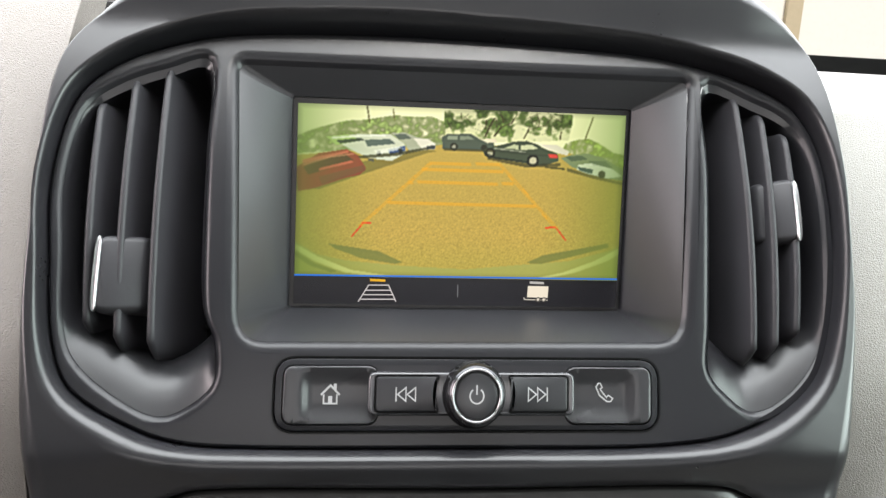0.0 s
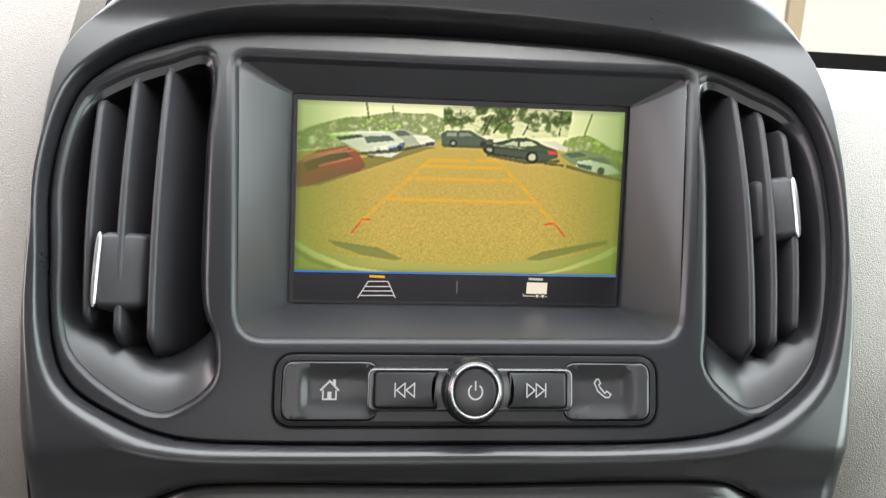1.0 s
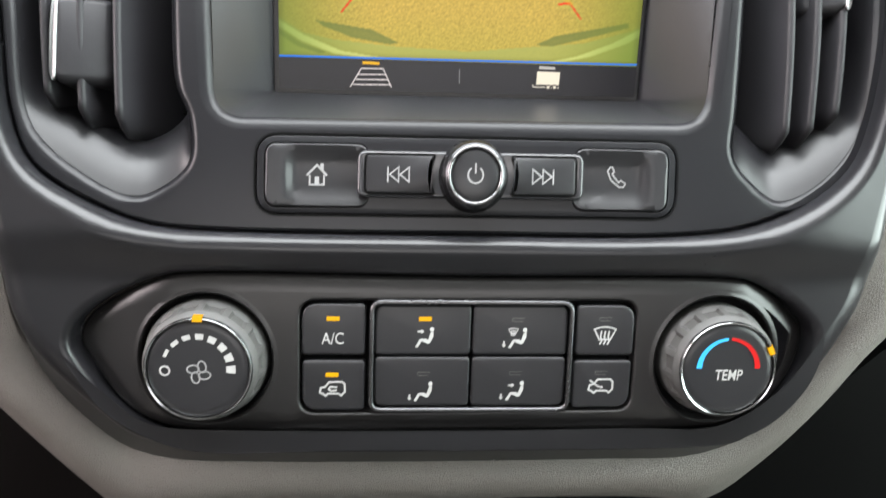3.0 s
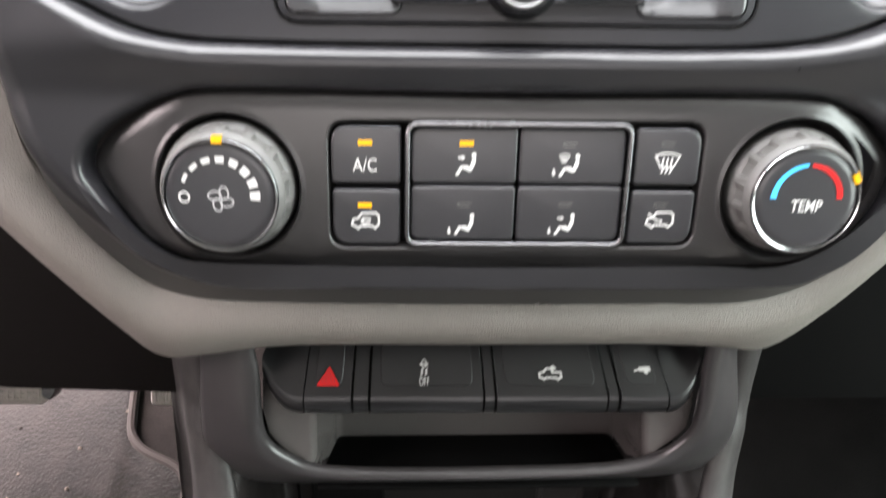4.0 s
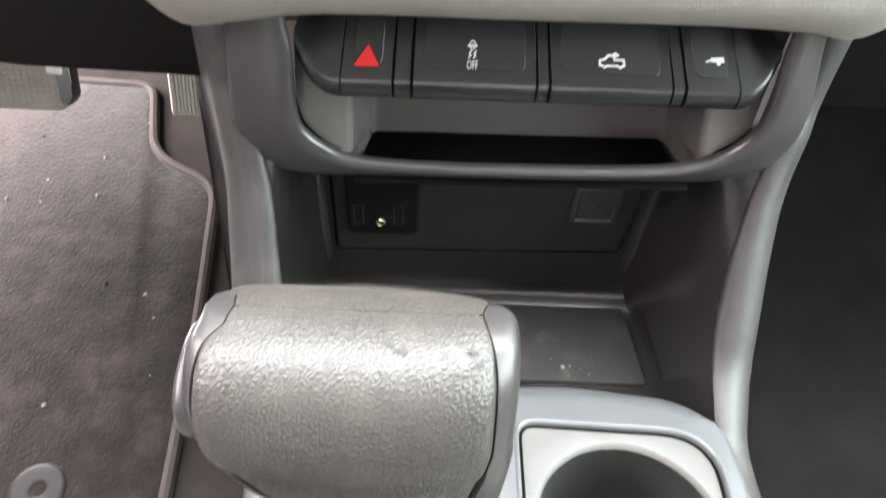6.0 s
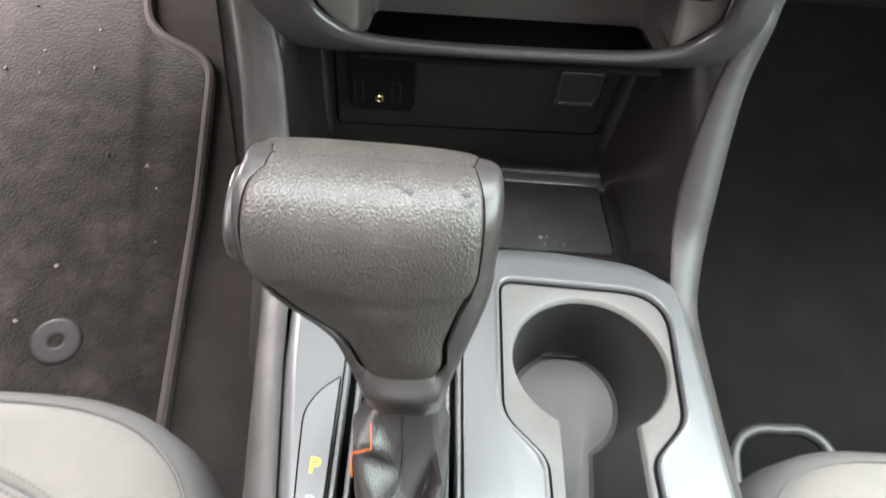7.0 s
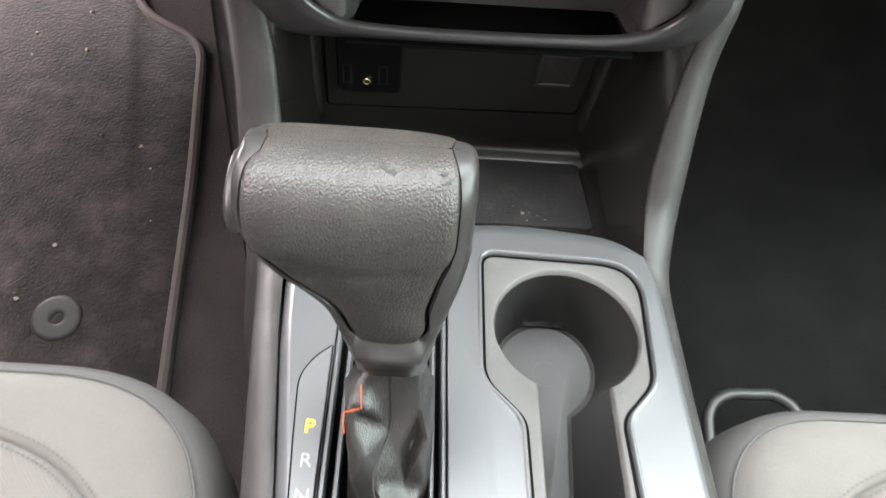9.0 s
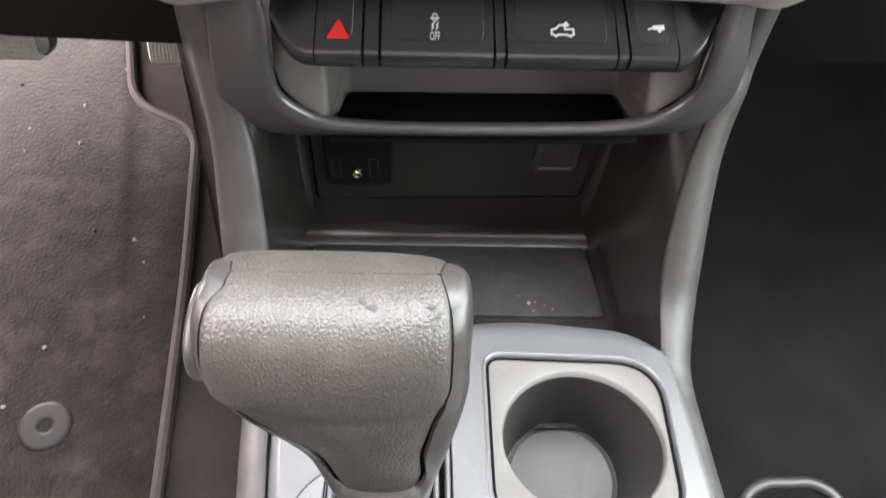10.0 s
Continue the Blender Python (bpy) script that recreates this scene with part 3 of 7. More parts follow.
def lit(name, color, strength=1.0, color2=None, size=60.0, low=0.4, high=0.6):
    m = glow(name, color, strength)
    if color2:
        nt = m.node_tree
        tc, tx, rp = nt.nodes.new("ShaderNodeTexCoord"), nt.nodes.new("ShaderNodeTexNoise"), nt.nodes.new("ShaderNodeMix")
        rp.data_type = "RGBA"
        tx.inputs["Scale"].default_value, tx.inputs["Detail"].default_value, tx.inputs["Roughness"].default_value = size, 6, 0.7
        mr = nt.nodes.new("ShaderNodeMapRange")
        mr.inputs["From Min"].default_value, mr.inputs["From Max"].default_value = low, high
        nt.links.new(tc.outputs["Object"], tx.inputs["Vector"])
        nt.links.new(tx.outputs["Fac"], mr.inputs["Value"])
        nt.links.new(mr.outputs[0], rp.inputs["Factor"])
        rp.inputs["A"].default_value, rp.inputs["B"].default_value = color, color2
        nt.links.new(rp.outputs["Result"], nt.nodes["Principled BSDF"].inputs["Emission Color"])
    return m

# the camera picture: soft shapes laid over one another on a fine grid of shades
NU, NV = 420, 216
gu, gv = np.meshgrid(np.linspace(0.002, 0.998, NU), np.linspace(part_bar, 0.998, NV))
canvas = np.zeros((NV, NU, 3))
rng = np.random.default_rng(3)


def blurred(a, s):
    k = np.exp(-0.5 * (np.arange(-int(3 * s) - 1, int(3 * s) + 2) / s) ** 2)
    k /= k.sum()
    for axis in (0, 1):
        a = np.apply_along_axis(lambda r: np.convolve(np.pad(r, len(k) // 2, mode="edge"), k, "valid"), axis, a)
    return a


leaf = blurred(rng.normal(size=(NV, NU)), 1.6)
leaf /= leaf.std()
clump = blurred(rng.normal(size=(NV, NU)), 5.0)
clump /= clump.std()
grit = blurred(rng.normal(size=(NV, NU)), 0.7)
grit /= grit.std()


def covered(loop):
    hit = np.zeros(gu.shape, bool)
    for (xa, ya), (xb, yb) in zip(loop, loop[1:] + loop[:1]):
        if ya != yb:
            hit ^= ((gv < ya) != (gv < yb)) & (gu < (xb - xa) * (gv - ya) / (yb - ya) + xa)
    return hit


def dab(color, loop, texture=0, alpha=1.0):
    """Lay one soft-edged shape on the picture; texture 1 is gravel, 2 foliage, 3 foliage with sky between."""
    global canvas
    m = covered(loop).astype(float)
    if texture == 2:
        m *= np.clip(0.85 + 0.25 * leaf + 0.15 * clump, 0, 1)
    if texture == 3:
        m *= np.clip(0.95 + 0.35 * leaf + 0.55 * clump - 1.2 * np.clip((0.93 - gv) / 0.06, 0, 1), 0.15, 1)
    m = blurred(m, 0.8)[..., None] * alpha
    tint = np.array(color, float) / 255
    if texture:
        tint = np.clip(tint * (1 + (0.17 * leaf + 0.09 * clump if texture > 1 else grit * (0.006 + 0.018 * np.clip((0.75 - gv) / 0.45, 0, 1)))[..., None]), 0, 1)
    canvas = canvas * (1 - m) + tint * m


dab((244, 242, 192), [(-0.016, 1.028), (1.02, 1.031), (1.02, 0.622), (-0.014, 0.573)])
dab((116, 130, 78), [(-0.005, 0.834), (0.045, 0.872), (0.095, 0.898), (0.146, 0.921), (0.196, 0.927), (0.246, 0.943), (0.287, 0.956), (0.347, 0.95), (0.397, 0.956), (0.438, 0.932), (0.444, 0.81), (-0.005, 0.752)], 2)
dab((76, 92, 48), [(0.435, 0.989), (0.468, 0.997), (0.548, 0.999), (0.649, 1.003), (0.75, 0.996), (0.829, 0.991), (0.831, 0.951), (0.821, 0.862), (0.651, 0.839), (0.439, 0.843)], 3)
dab((122, 138, 70), [(0.813, 0.848), (0.853, 0.867), (0.883, 0.873), (0.914, 0.854), (0.965, 0.806), (1.016, 0.792), (1.018, 0.673), (0.793, 0.78)], 2)
dab((188, 162, 84), [(-0.015, 0.742), (0.197, 0.78), (0.429, 0.816), (0.591, 0.822), (0.813, 0.804), (1.02, 0.687), (1.02, 0.111), (-0.012, 0.086)], 1)
dab((120, 112, 58), [(0.001, 0.574), (0.067, 0.577), (0.208, 0.665), (0.389, 0.774), (0.419, 0.785), (0.379, 0.793), (0.197, 0.722), (0.001, 0.639)], 0, 0.75)
dab((148, 78, 58), [(-0.0, 0.684), (0.066, 0.756), (0.147, 0.78), (0.183, 0.749), (0.206, 0.688), (0.188, 0.654), (0.148, 0.639), (0.057, 0.583), (0.006, 0.564)])
dab((96, 72, 52), [(0.021, 0.685), (0.071, 0.737), (0.142, 0.757), (0.169, 0.726), (0.137, 0.704), (0.036, 0.647)])
dab((202, 104, 84), [(0.066, 0.681), (0.162, 0.725), (0.169, 0.716), (0.068, 0.668)])
dab((206, 112, 90), [(0.016, 0.721), (0.152, 0.774), (0.155, 0.764), (0.02, 0.702)])
dab((128, 84, 62), [(0.067, 0.639), (0.198, 0.704), (0.206, 0.678), (0.077, 0.6)])
dab((206, 210, 186), [(0.096, 0.836), (0.176, 0.855), (0.277, 0.86), (0.32, 0.819), (0.324, 0.773), (0.283, 0.728), (0.218, 0.738), (0.172, 0.768)])
dab((172, 196, 120), [(0.086, 0.839), (0.151, 0.852), (0.187, 0.828), (0.116, 0.798)])
dab((98, 112, 104), [(0.199, 0.829), (0.275, 0.837), (0.292, 0.814), (0.209, 0.797)])
dab((70, 92, 128), [(0.27, 0.784), (0.322, 0.806), (0.322, 0.78), (0.278, 0.758)])
dab((60, 66, 60), [(0.237, 0.779), (0.248, 0.779), (0.25, 0.756), (0.24, 0.752)])
dab((90, 92, 80), [(0.21, 0.739), (0.23, 0.739), (0.23, 0.722), (0.214, 0.725)])
dab((172, 176, 150), [(0.277, 0.866), (0.318, 0.872), (0.368, 0.845), (0.374, 0.786), (0.334, 0.777), (0.32, 0.816)])
dab((100, 110, 98), [(0.287, 0.86), (0.32, 0.866), (0.34, 0.844), (0.304, 0.835)])
dab((226, 222, 200), [(0.346, 0.844), (0.388, 0.845), (0.413, 0.821), (0.411, 0.795), (0.373, 0.789)])
dab((74, 80, 76), [(0.385, 0.807), (0.413, 0.815), (0.411, 0.795), (0.387, 0.79)])
dab((84, 94, 82), [(0.431, 0.856), (0.449, 0.873), (0.521, 0.876), (0.55, 0.849), (0.59, 0.842), (0.593, 0.805), (0.551, 0.796), (0.434, 0.796)])
dab((140, 150, 128), [(0.449, 0.863), (0.479, 0.867), (0.479, 0.845), (0.447, 0.843)])
dab((128, 138, 118), [(0.485, 0.865), (0.511, 0.867), (0.532, 0.848), (0.485, 0.846)])
dab((52, 54, 44), [(0.481, 0.81), (0.479, 0.8), (0.475, 0.793), (0.469, 0.79), (0.463, 0.792), (0.458, 0.799), (0.456, 0.809), (0.458, 0.819), (0.462, 0.827), (0.468, 0.83), (0.474, 0.827), (0.479, 0.82)])
dab((150, 150, 130), [(0.475, 0.81), (0.474, 0.805), (0.472, 0.801), (0.469, 0.8), (0.466, 0.801), (0.463, 0.804), (0.463, 0.809), (0.463, 0.814), (0.465, 0.818), (0.468, 0.82), (0.472, 0.818), (0.474, 0.815)])
dab((52, 54, 44), [(0.571, 0.81), (0.569, 0.802), (0.566, 0.796), (0.561, 0.793), (0.556, 0.795), (0.552, 0.801), (0.55, 0.809), (0.552, 0.818), (0.555, 0.824), (0.56, 0.827), (0.565, 0.825), (0.569, 0.819)])
dab((226, 216, 184), [(0.548, 0.853), (0.59, 0.858), (0.601, 0.839), (0.57, 0.834)])
dab((72, 82, 66), [(0.557, 0.796), (0.591, 0.818), (0.619, 0.83), (0.651, 0.845), (0.691, 0.851), (0.724, 0.836), (0.742, 0.82), (0.787, 0.796), (0.794, 0.756), (0.754, 0.73), (0.723, 0.729), (0.652, 0.745), (0.591, 0.758), (0.565, 0.77)])
dab((182, 188, 150), [(0.623, 0.81), (0.651, 0.832), (0.665, 0.829), (0.668, 0.806)])
dab((196, 200, 160), [(0.673, 0.83), (0.71, 0.832), (0.728, 0.813), (0.674, 0.803)])
dab((58, 64, 54), [(0.559, 0.79), (0.601, 0.802), (0.692, 0.791), (0.791, 0.779), (0.791, 0.773), (0.692, 0.781), (0.601, 0.792)], 0, 0.6)
dab((40, 42, 36), [(0.596, 0.785), (0.594, 0.772), (0.588, 0.762), (0.58, 0.758), (0.572, 0.761), (0.566, 0.77), (0.564, 0.783), (0.566, 0.797), (0.572, 0.807), (0.58, 0.811), (0.588, 0.808), (0.594, 0.798)])
dab((170, 168, 140), [(0.589, 0.785), (0.588, 0.777), (0.585, 0.772), (0.58, 0.769), (0.576, 0.771), (0.572, 0.776), (0.571, 0.784), (0.572, 0.791), (0.575, 0.797), (0.58, 0.799), (0.584, 0.798), (0.588, 0.792)])
dab((40, 42, 36), [(0.732, 0.753), (0.73, 0.736), (0.723, 0.724), (0.713, 0.72), (0.704, 0.723), (0.696, 0.735), (0.694, 0.75), (0.696, 0.767), (0.703, 0.779), (0.712, 0.783), (0.722, 0.78), (0.729, 0.768)])
dab((190, 186, 156), [(0.725, 0.752), (0.724, 0.742), (0.719, 0.734), (0.713, 0.731), (0.707, 0.734), (0.703, 0.741), (0.701, 0.751), (0.702, 0.761), (0.707, 0.769), (0.713, 0.772), (0.719, 0.769), (0.723, 0.762)])
dab((206, 72, 64), [(0.759, 0.791), (0.791, 0.786), (0.79, 0.768), (0.765, 0.771)])
dab((222, 216, 192), [(0.732, 0.837), (0.785, 0.836), (0.825, 0.805), (0.82, 0.784), (0.785, 0.796), (0.752, 0.814)])
dab((90, 84, 46), [(0.744, 0.73), (0.812, 0.72), (0.815, 0.71), (0.754, 0.717)])
dab((128, 142, 108), [(0.8, 0.77), (0.834, 0.789), (0.884, 0.798), (0.935, 0.777), (0.997, 0.723), (1.008, 0.662), (0.957, 0.67), (0.886, 0.697), (0.835, 0.728)])
dab((86, 102, 84), [(0.814, 0.777), (0.864, 0.787), (0.885, 0.768), (0.834, 0.755)])
dab((214, 220, 196), [(0.855, 0.739), (0.895, 0.748), (0.966, 0.721), (0.997, 0.686), (0.947, 0.673), (0.886, 0.693), (0.851, 0.715)])
dab((72, 92, 88), [(0.853, 0.729), (0.904, 0.718), (0.9, 0.694), (0.861, 0.709)])
dab((96, 112, 92), [(0.885, 0.761), (0.94, 0.761), (0.966, 0.728), (0.905, 0.738)])
dab((60, 62, 50), [(0.943, 0.693), (0.942, 0.683), (0.938, 0.675), (0.932, 0.672), (0.926, 0.674), (0.921, 0.682), (0.919, 0.692), (0.921, 0.702), (0.925, 0.71), (0.931, 0.713), (0.937, 0.71), (0.942, 0.703)])
dab((168, 168, 100), [(-0.013, 0.326), (0.069, 0.251), (0.15, 0.224), (0.323, 0.201), (0.517, 0.188), (0.69, 0.217), (0.842, 0.241), (0.963, 0.296), (1.02, 0.333), (1.02, 0.077), (-0.012, 0.053)], 0, 0.8)
dab((112, 118, 70), [(0.099, 0.307), (0.252, 0.273), (0.325, 0.219), (0.303, 0.209), (0.201, 0.235), (0.119, 0.282)], 0, 0.75)
dab((112, 118, 70), [(0.705, 0.227), (0.76, 0.269), (0.962, 0.337), (0.967, 0.317), (0.852, 0.265), (0.751, 0.222)], 0, 0.75)
dab((222, 220, 146), [(-0.013, 0.317), (0.069, 0.241), (0.171, 0.175), (0.293, 0.149), (0.273, 0.139), (0.151, 0.162), (0.059, 0.218), (-0.013, 0.291)])
dab((216, 214, 140), [(1.02, 0.332), (0.923, 0.244), (0.822, 0.18), (0.741, 0.151), (0.772, 0.148), (0.863, 0.181), (0.964, 0.245), (1.02, 0.302)])
dab((104, 112, 66), [(-0.013, 0.281), (0.059, 0.208), (0.13, 0.168), (0.11, 0.161), (0.049, 0.192), (-0.013, 0.258)], 0, 0.7)
dab((96, 90, 60), [(0.202, 1.0), (0.206, 1.0), (0.216, 0.909), (0.212, 0.909)])
dab((110, 104, 70), [(0.28, 0.989), (0.283, 0.989), (0.289, 0.93), (0.286, 0.93)])
dab((100, 96, 60), [(0.893, 0.985), (0.897, 0.985), (0.875, 0.869), (0.871, 0.869)])
dab((70, 66, 40), [(0.586, 0.959), (0.592, 0.959), (0.577, 0.914), (0.571, 0.914)])
dab((70, 66, 40), [(0.571, 0.914), (0.577, 0.914), (0.565, 0.863), (0.559, 0.863)])
dab((70, 66, 40), [(0.563, 0.95), (0.567, 0.95), (0.564, 0.9), (0.56, 0.9)])
dab((70, 66, 40), [(0.637, 0.938), (0.643, 0.938), (0.613, 0.916), (0.607, 0.916)])
dab((70, 66, 40), [(0.607, 0.916), (0.613, 0.916), (0.593, 0.868), (0.587, 0.868)])
dab((66, 62, 40), [(0.648, 0.962), (0.652, 0.962), (0.642, 0.932), (0.638, 0.932)])
dab((70, 66, 40), [(0.679, 0.86), (0.683, 0.86), (0.698, 0.908), (0.694, 0.908)])
dab((70, 66, 40), [(0.694, 0.908), (0.698, 0.908), (0.743, 0.931), (0.739, 0.931)])
dab((70, 66, 40), [(0.739, 0.931), (0.743, 0.931), (0.783, 0.927), (0.779, 0.927)])
dab((70, 66, 40), [(0.607, 0.98), (0.611, 0.98), (0.62, 0.937), (0.616, 0.937)])
dab((76, 70, 44), [(0.795, 0.905), (0.799, 0.905), (0.796, 0.864), (0.792, 0.864)])
shadow = (62, 62, 40)
dab(shadow, [(0.19, 0.735), (0.30, 0.755), (0.40, 0.797), (0.38, 0.800), (0.29, 0.770), (0.18, 0.748)], 0, 0.75)
dab(shadow, [(0.435, 0.800), (0.585, 0.800), (0.600, 0.790), (0.440, 0.788)], 0, 0.7)
dab(shadow, [(0.575, 0.765), (0.700, 0.735), (0.800, 0.745), (0.800, 0.728), (0.690, 0.718), (0.570, 0.752)], 0, 0.7)
dab(shadow, [(0.82, 0.722), (0.90, 0.690), (1.0, 0.655), (1.0, 0.640), (0.90, 0.672), (0.82, 0.705)], 0, 0.6)
dab((238, 240, 220), [(0.100, 0.838), (0.190, 0.853), (0.262, 0.858), (0.262, 0.850), (0.190, 0.844), (0.104, 0.828)], 0, 0.8)
dab((236, 238, 220), [(0.225, 0.778), (0.300, 0.802), (0.318, 0.790), (0.240, 0.762)], 0, 0.7)
dab((48, 60, 58), [(0.115, 0.822), (0.190, 0.838), (0.198, 0.826), (0.128, 0.806)], 0, 0.8)
dab((44, 50, 46), [(0.300, 0.790), (0.312, 0.795), (0.316, 0.770), (0.304, 0.762)], 0, 0.8)
dab((236, 232, 206), [(0.590, 0.806), (0.690, 0.792), (0.690, 0.797), (0.592, 0.812)], 0, 0.5)
dab((34, 38, 32), [(0.560, 0.790), (0.600, 0.765), (0.700, 0.748), (0.700, 0.742), (0.598, 0.755), (0.562, 0.776)], 0, 0.6)
dab((238, 240, 222), [(0.868, 0.742), (0.900, 0.748), (0.960, 0.724), (0.956, 0.716), (0.900, 0.738)], 0, 0.7)
dab((230, 150, 120), [(0.02, 0.700), (0.10, 0.744), (0.17, 0.762), (0.17, 0.755), (0.10, 0.735), (0.02, 0.690)], 0, 0.6)
for k in range(26):
    bx = 0.45 + 0.36 * rng.random()
    by = 0.875 + 0.085 * rng.random()
    dx, dy = 0.030 * rng.normal(), 0.020 + 0.03 * rng.random()
    dab((58, 56, 34), [(bx, by), (bx + 0.003, by), (bx + dx + 0.002, by + dy), (bx + dx, by + dy)], 0, 0.75)
veil = 0.06 * np.clip((gv - 0.60) / 0.15, 0, 1)[..., None]
canvas = canvas * (1 - veil) + np.array((196, 190, 118)) / 255 * veil
soft = np.stack([blurred(canvas[..., k], 3.0) for k in range(3)], -1)
side = np.clip((np.abs(gu - 0.5) - 0.36) / 0.14, 0, 1)[..., None]
canvas = canvas * (1 - 0.5 * side) + soft * 0.5 * side
for lines_ in ([(0.227, 0.410), (0.198, 0.409), (0.167, 0.345)], [(0.762, 0.408), (0.795, 0.410), (0.825, 0.349)]):
    for a, b in zip(lines_, lines_[1:]):
        w = (0, 0.008) if abs(a[1] - b[1]) < 0.02 else (0.005, 0)
        dab((228, 70, 40), [a, b, (b[0] + w[0], b[1] + w[1]), (a[0] + w[0], a[1] + w[1])])
wide = np.clip((np.abs(gu - 0.5) - 0.22) / 0.28, 0, 1)
haze = np.clip(0.46 * wide ** 1.5 + 0.30 * np.clip((0.36 - gv) / 0.2, 0, 1), 0, 0.75)[..., None]
canvas = canvas * (1 - haze) + np.array((150, 158, 72)) / 255 * haze
crisp = np.stack([blurred(canvas[..., k], 1.7) for k in range(3)], -1)
canvas = np.clip(canvas + 0.9 * (canvas - crisp), 0, 1)
for a, b in (((0.398, 0.722), (0.192, 0.399)), ((0.607, 0.734), (0.797, 0.409)), ((0.395, 0.722), (0.610, 0.725)), ((0.373, 0.689), (0.623, 0.691)), ((0.334, 0.624), (0.658, 0.629)), ((0.277, 0.518), (0.728, 0.519))):
    flat = abs(a[1] - b[1]) < 0.05
    for off in (-0.0045, 0.0035):
        d, w = ((0, off), (0, 0.0038)) if flat else ((off, 0), (0.0027, 0))
        dab((244, 170, 36), [(a[0] + d[0], a[1] + d[1]), (b[0] + d[0], b[1] + d[1]), (b[0] + d[0] + w[0], b[1] + d[1] + w[1]), (a[0] + d[0] + w[0], a[1] + d[1] + w[1])], 0, 1.0)
canvas = np.clip((canvas - 0.5) * 1.14 + 0.495, 0, 1) * (1 - np.array((0.26, 0.17, 0.22)) * (wide ** 1.6)[..., None])
edge = np.clip((np.minimum(np.minimum(gu, 1 - gu) / 0.02, np.minimum(gv - part_bar, 1 - gv) / 0.03)), 0, 1)[..., None]
canvas = canvas * (0.82 + 0.18 * edge)
me = bpy.data.meshes.new("picture")
pos = ((np.array(C00)[None, None] * (1 - gu)[..., None] + np.array(C10)[None, None] * gu[..., None]) * (1 - gv)[..., None] + (np.array(C01)[None, None] * (1 - gu)[..., None] + np.array(C11)[None, None] * gu[..., None]) * gv[..., None] + np.array(out)[None, None] * 0.0002).reshape(-1, 3)
idx = np.arange(NU * NV).reshape(NV, NU)
me.from_pydata(pos.tolist(), [], np.stack([idx[:-1, :-1], idx[:-1, 1:], idx[1:, 1:], idx[1:, :-1]], -1).reshape(-1, 4).tolist())
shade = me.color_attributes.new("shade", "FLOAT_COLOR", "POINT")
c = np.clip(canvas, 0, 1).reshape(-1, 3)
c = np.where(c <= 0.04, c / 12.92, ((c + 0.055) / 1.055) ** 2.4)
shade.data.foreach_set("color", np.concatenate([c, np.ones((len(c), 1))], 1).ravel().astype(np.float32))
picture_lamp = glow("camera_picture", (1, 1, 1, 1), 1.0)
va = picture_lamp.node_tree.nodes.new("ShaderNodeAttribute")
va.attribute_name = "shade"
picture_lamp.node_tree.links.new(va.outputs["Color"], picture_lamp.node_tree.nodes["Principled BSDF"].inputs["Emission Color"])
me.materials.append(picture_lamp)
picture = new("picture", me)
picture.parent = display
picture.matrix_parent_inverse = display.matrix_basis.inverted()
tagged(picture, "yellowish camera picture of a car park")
tones = {}


def tone(color, color2=None, size=400):
    key_ = (color, color2)
    if key_ not in tones:
        tones[key_] = lit("picture_tone", lin(*color), 1.0, lin(*color2) if color2 else None, size)
    return tones[key_]


def shown(name, loops, layer, color, color2=None, size=400):
    bm = bmesh.new()
    for loop in loops:
        patch(bm, loop, disp, 0.0001 + 0.00003 * layer)
    bmesh.ops.triangulate(bm, faces=bm.faces[:])
    part(name, bm, tone(color, color2, size), picture)


def lined(name, lines, w, layer, color):
    for pts in lines:
        bm = bmesh.new()
        stroke(bm, [(x * 0.1524, y * 0.0914) for x, y in pts], w * 0.0914, lambda x, y, h: disp(x / 0.1524, y / 0.0914, h), 0.0001 + 0.00003 * layer)
        part(name, bm, tone(color), picture)


lined("blue_line", [[(0.002, 0.146), (0.998, 0.151)]], 0.008, 14, (28, 116, 226))
lined("camera_symbol", [[(0.225, 0.100), (0.285, 0.101), (0.309, 0.017)], [(0.225, 0.100), (0.195, 0.015)], [(0.217, 0.073), (0.294, 0.075)], [(0.210, 0.050), (0.300, 0.052)], [(0.202, 0.027), (0.305, 0.029)]], 0.0045, 3, (226, 216, 214))
shown("camera_mark", [[(0.228, 0.132), (0.275, 0.130), (0.275, 0.118), (0.229, 0.120)]], 3, (236, 176, 30))
lined("divider", [[(0.497, 0.109), (0.498, 0.044)]], 0.003, 3, (140, 140, 140))
shown("trailer_symbol", [[(0.716, 0.108), (0.781, 0.107), (0.780, 0.047), (0.715, 0.049)]], 3, (240, 228, 206))
lined("trailer_base", [[(0.705, 0.048), (0.707, 0.037), (0.781, 0.035)]], 0.004, 4, (226, 216, 200))
shown("trailer_wheel", [[(0.758, 0.038), (0.757, 0.031), (0.754, 0.026), (0.750, 0.024), (0.746, 0.026), (0.743, 0.031), (0.742, 0.037), (0.743, 0.044), (0.746, 0.049), (0.750, 0.051), (0.754, 0.049), (0.757, 0.044)]], 5, (70, 66, 60))
shown("trailer_hub", [[(0.754, 0.038), (0.753, 0.032), (0.750, 0.030), (0.747, 0.032), (0.745, 0.037), (0.747, 0.043), (0.750, 0.045), (0.753, 0.043)]], 6, (226, 216, 200))
shown("trailer_wheel", [[(0.776, 0.038), (0.775, 0.031), (0.772, 0.026), (0.768, 0.024), (0.764, 0.026), (0.761, 0.031), (0.760, 0.038), (0.761, 0.044), (0.764, 0.049), (0.768, 0.051), (0.772, 0.050), (0.775, 0.045)]], 5, (70, 66, 60))
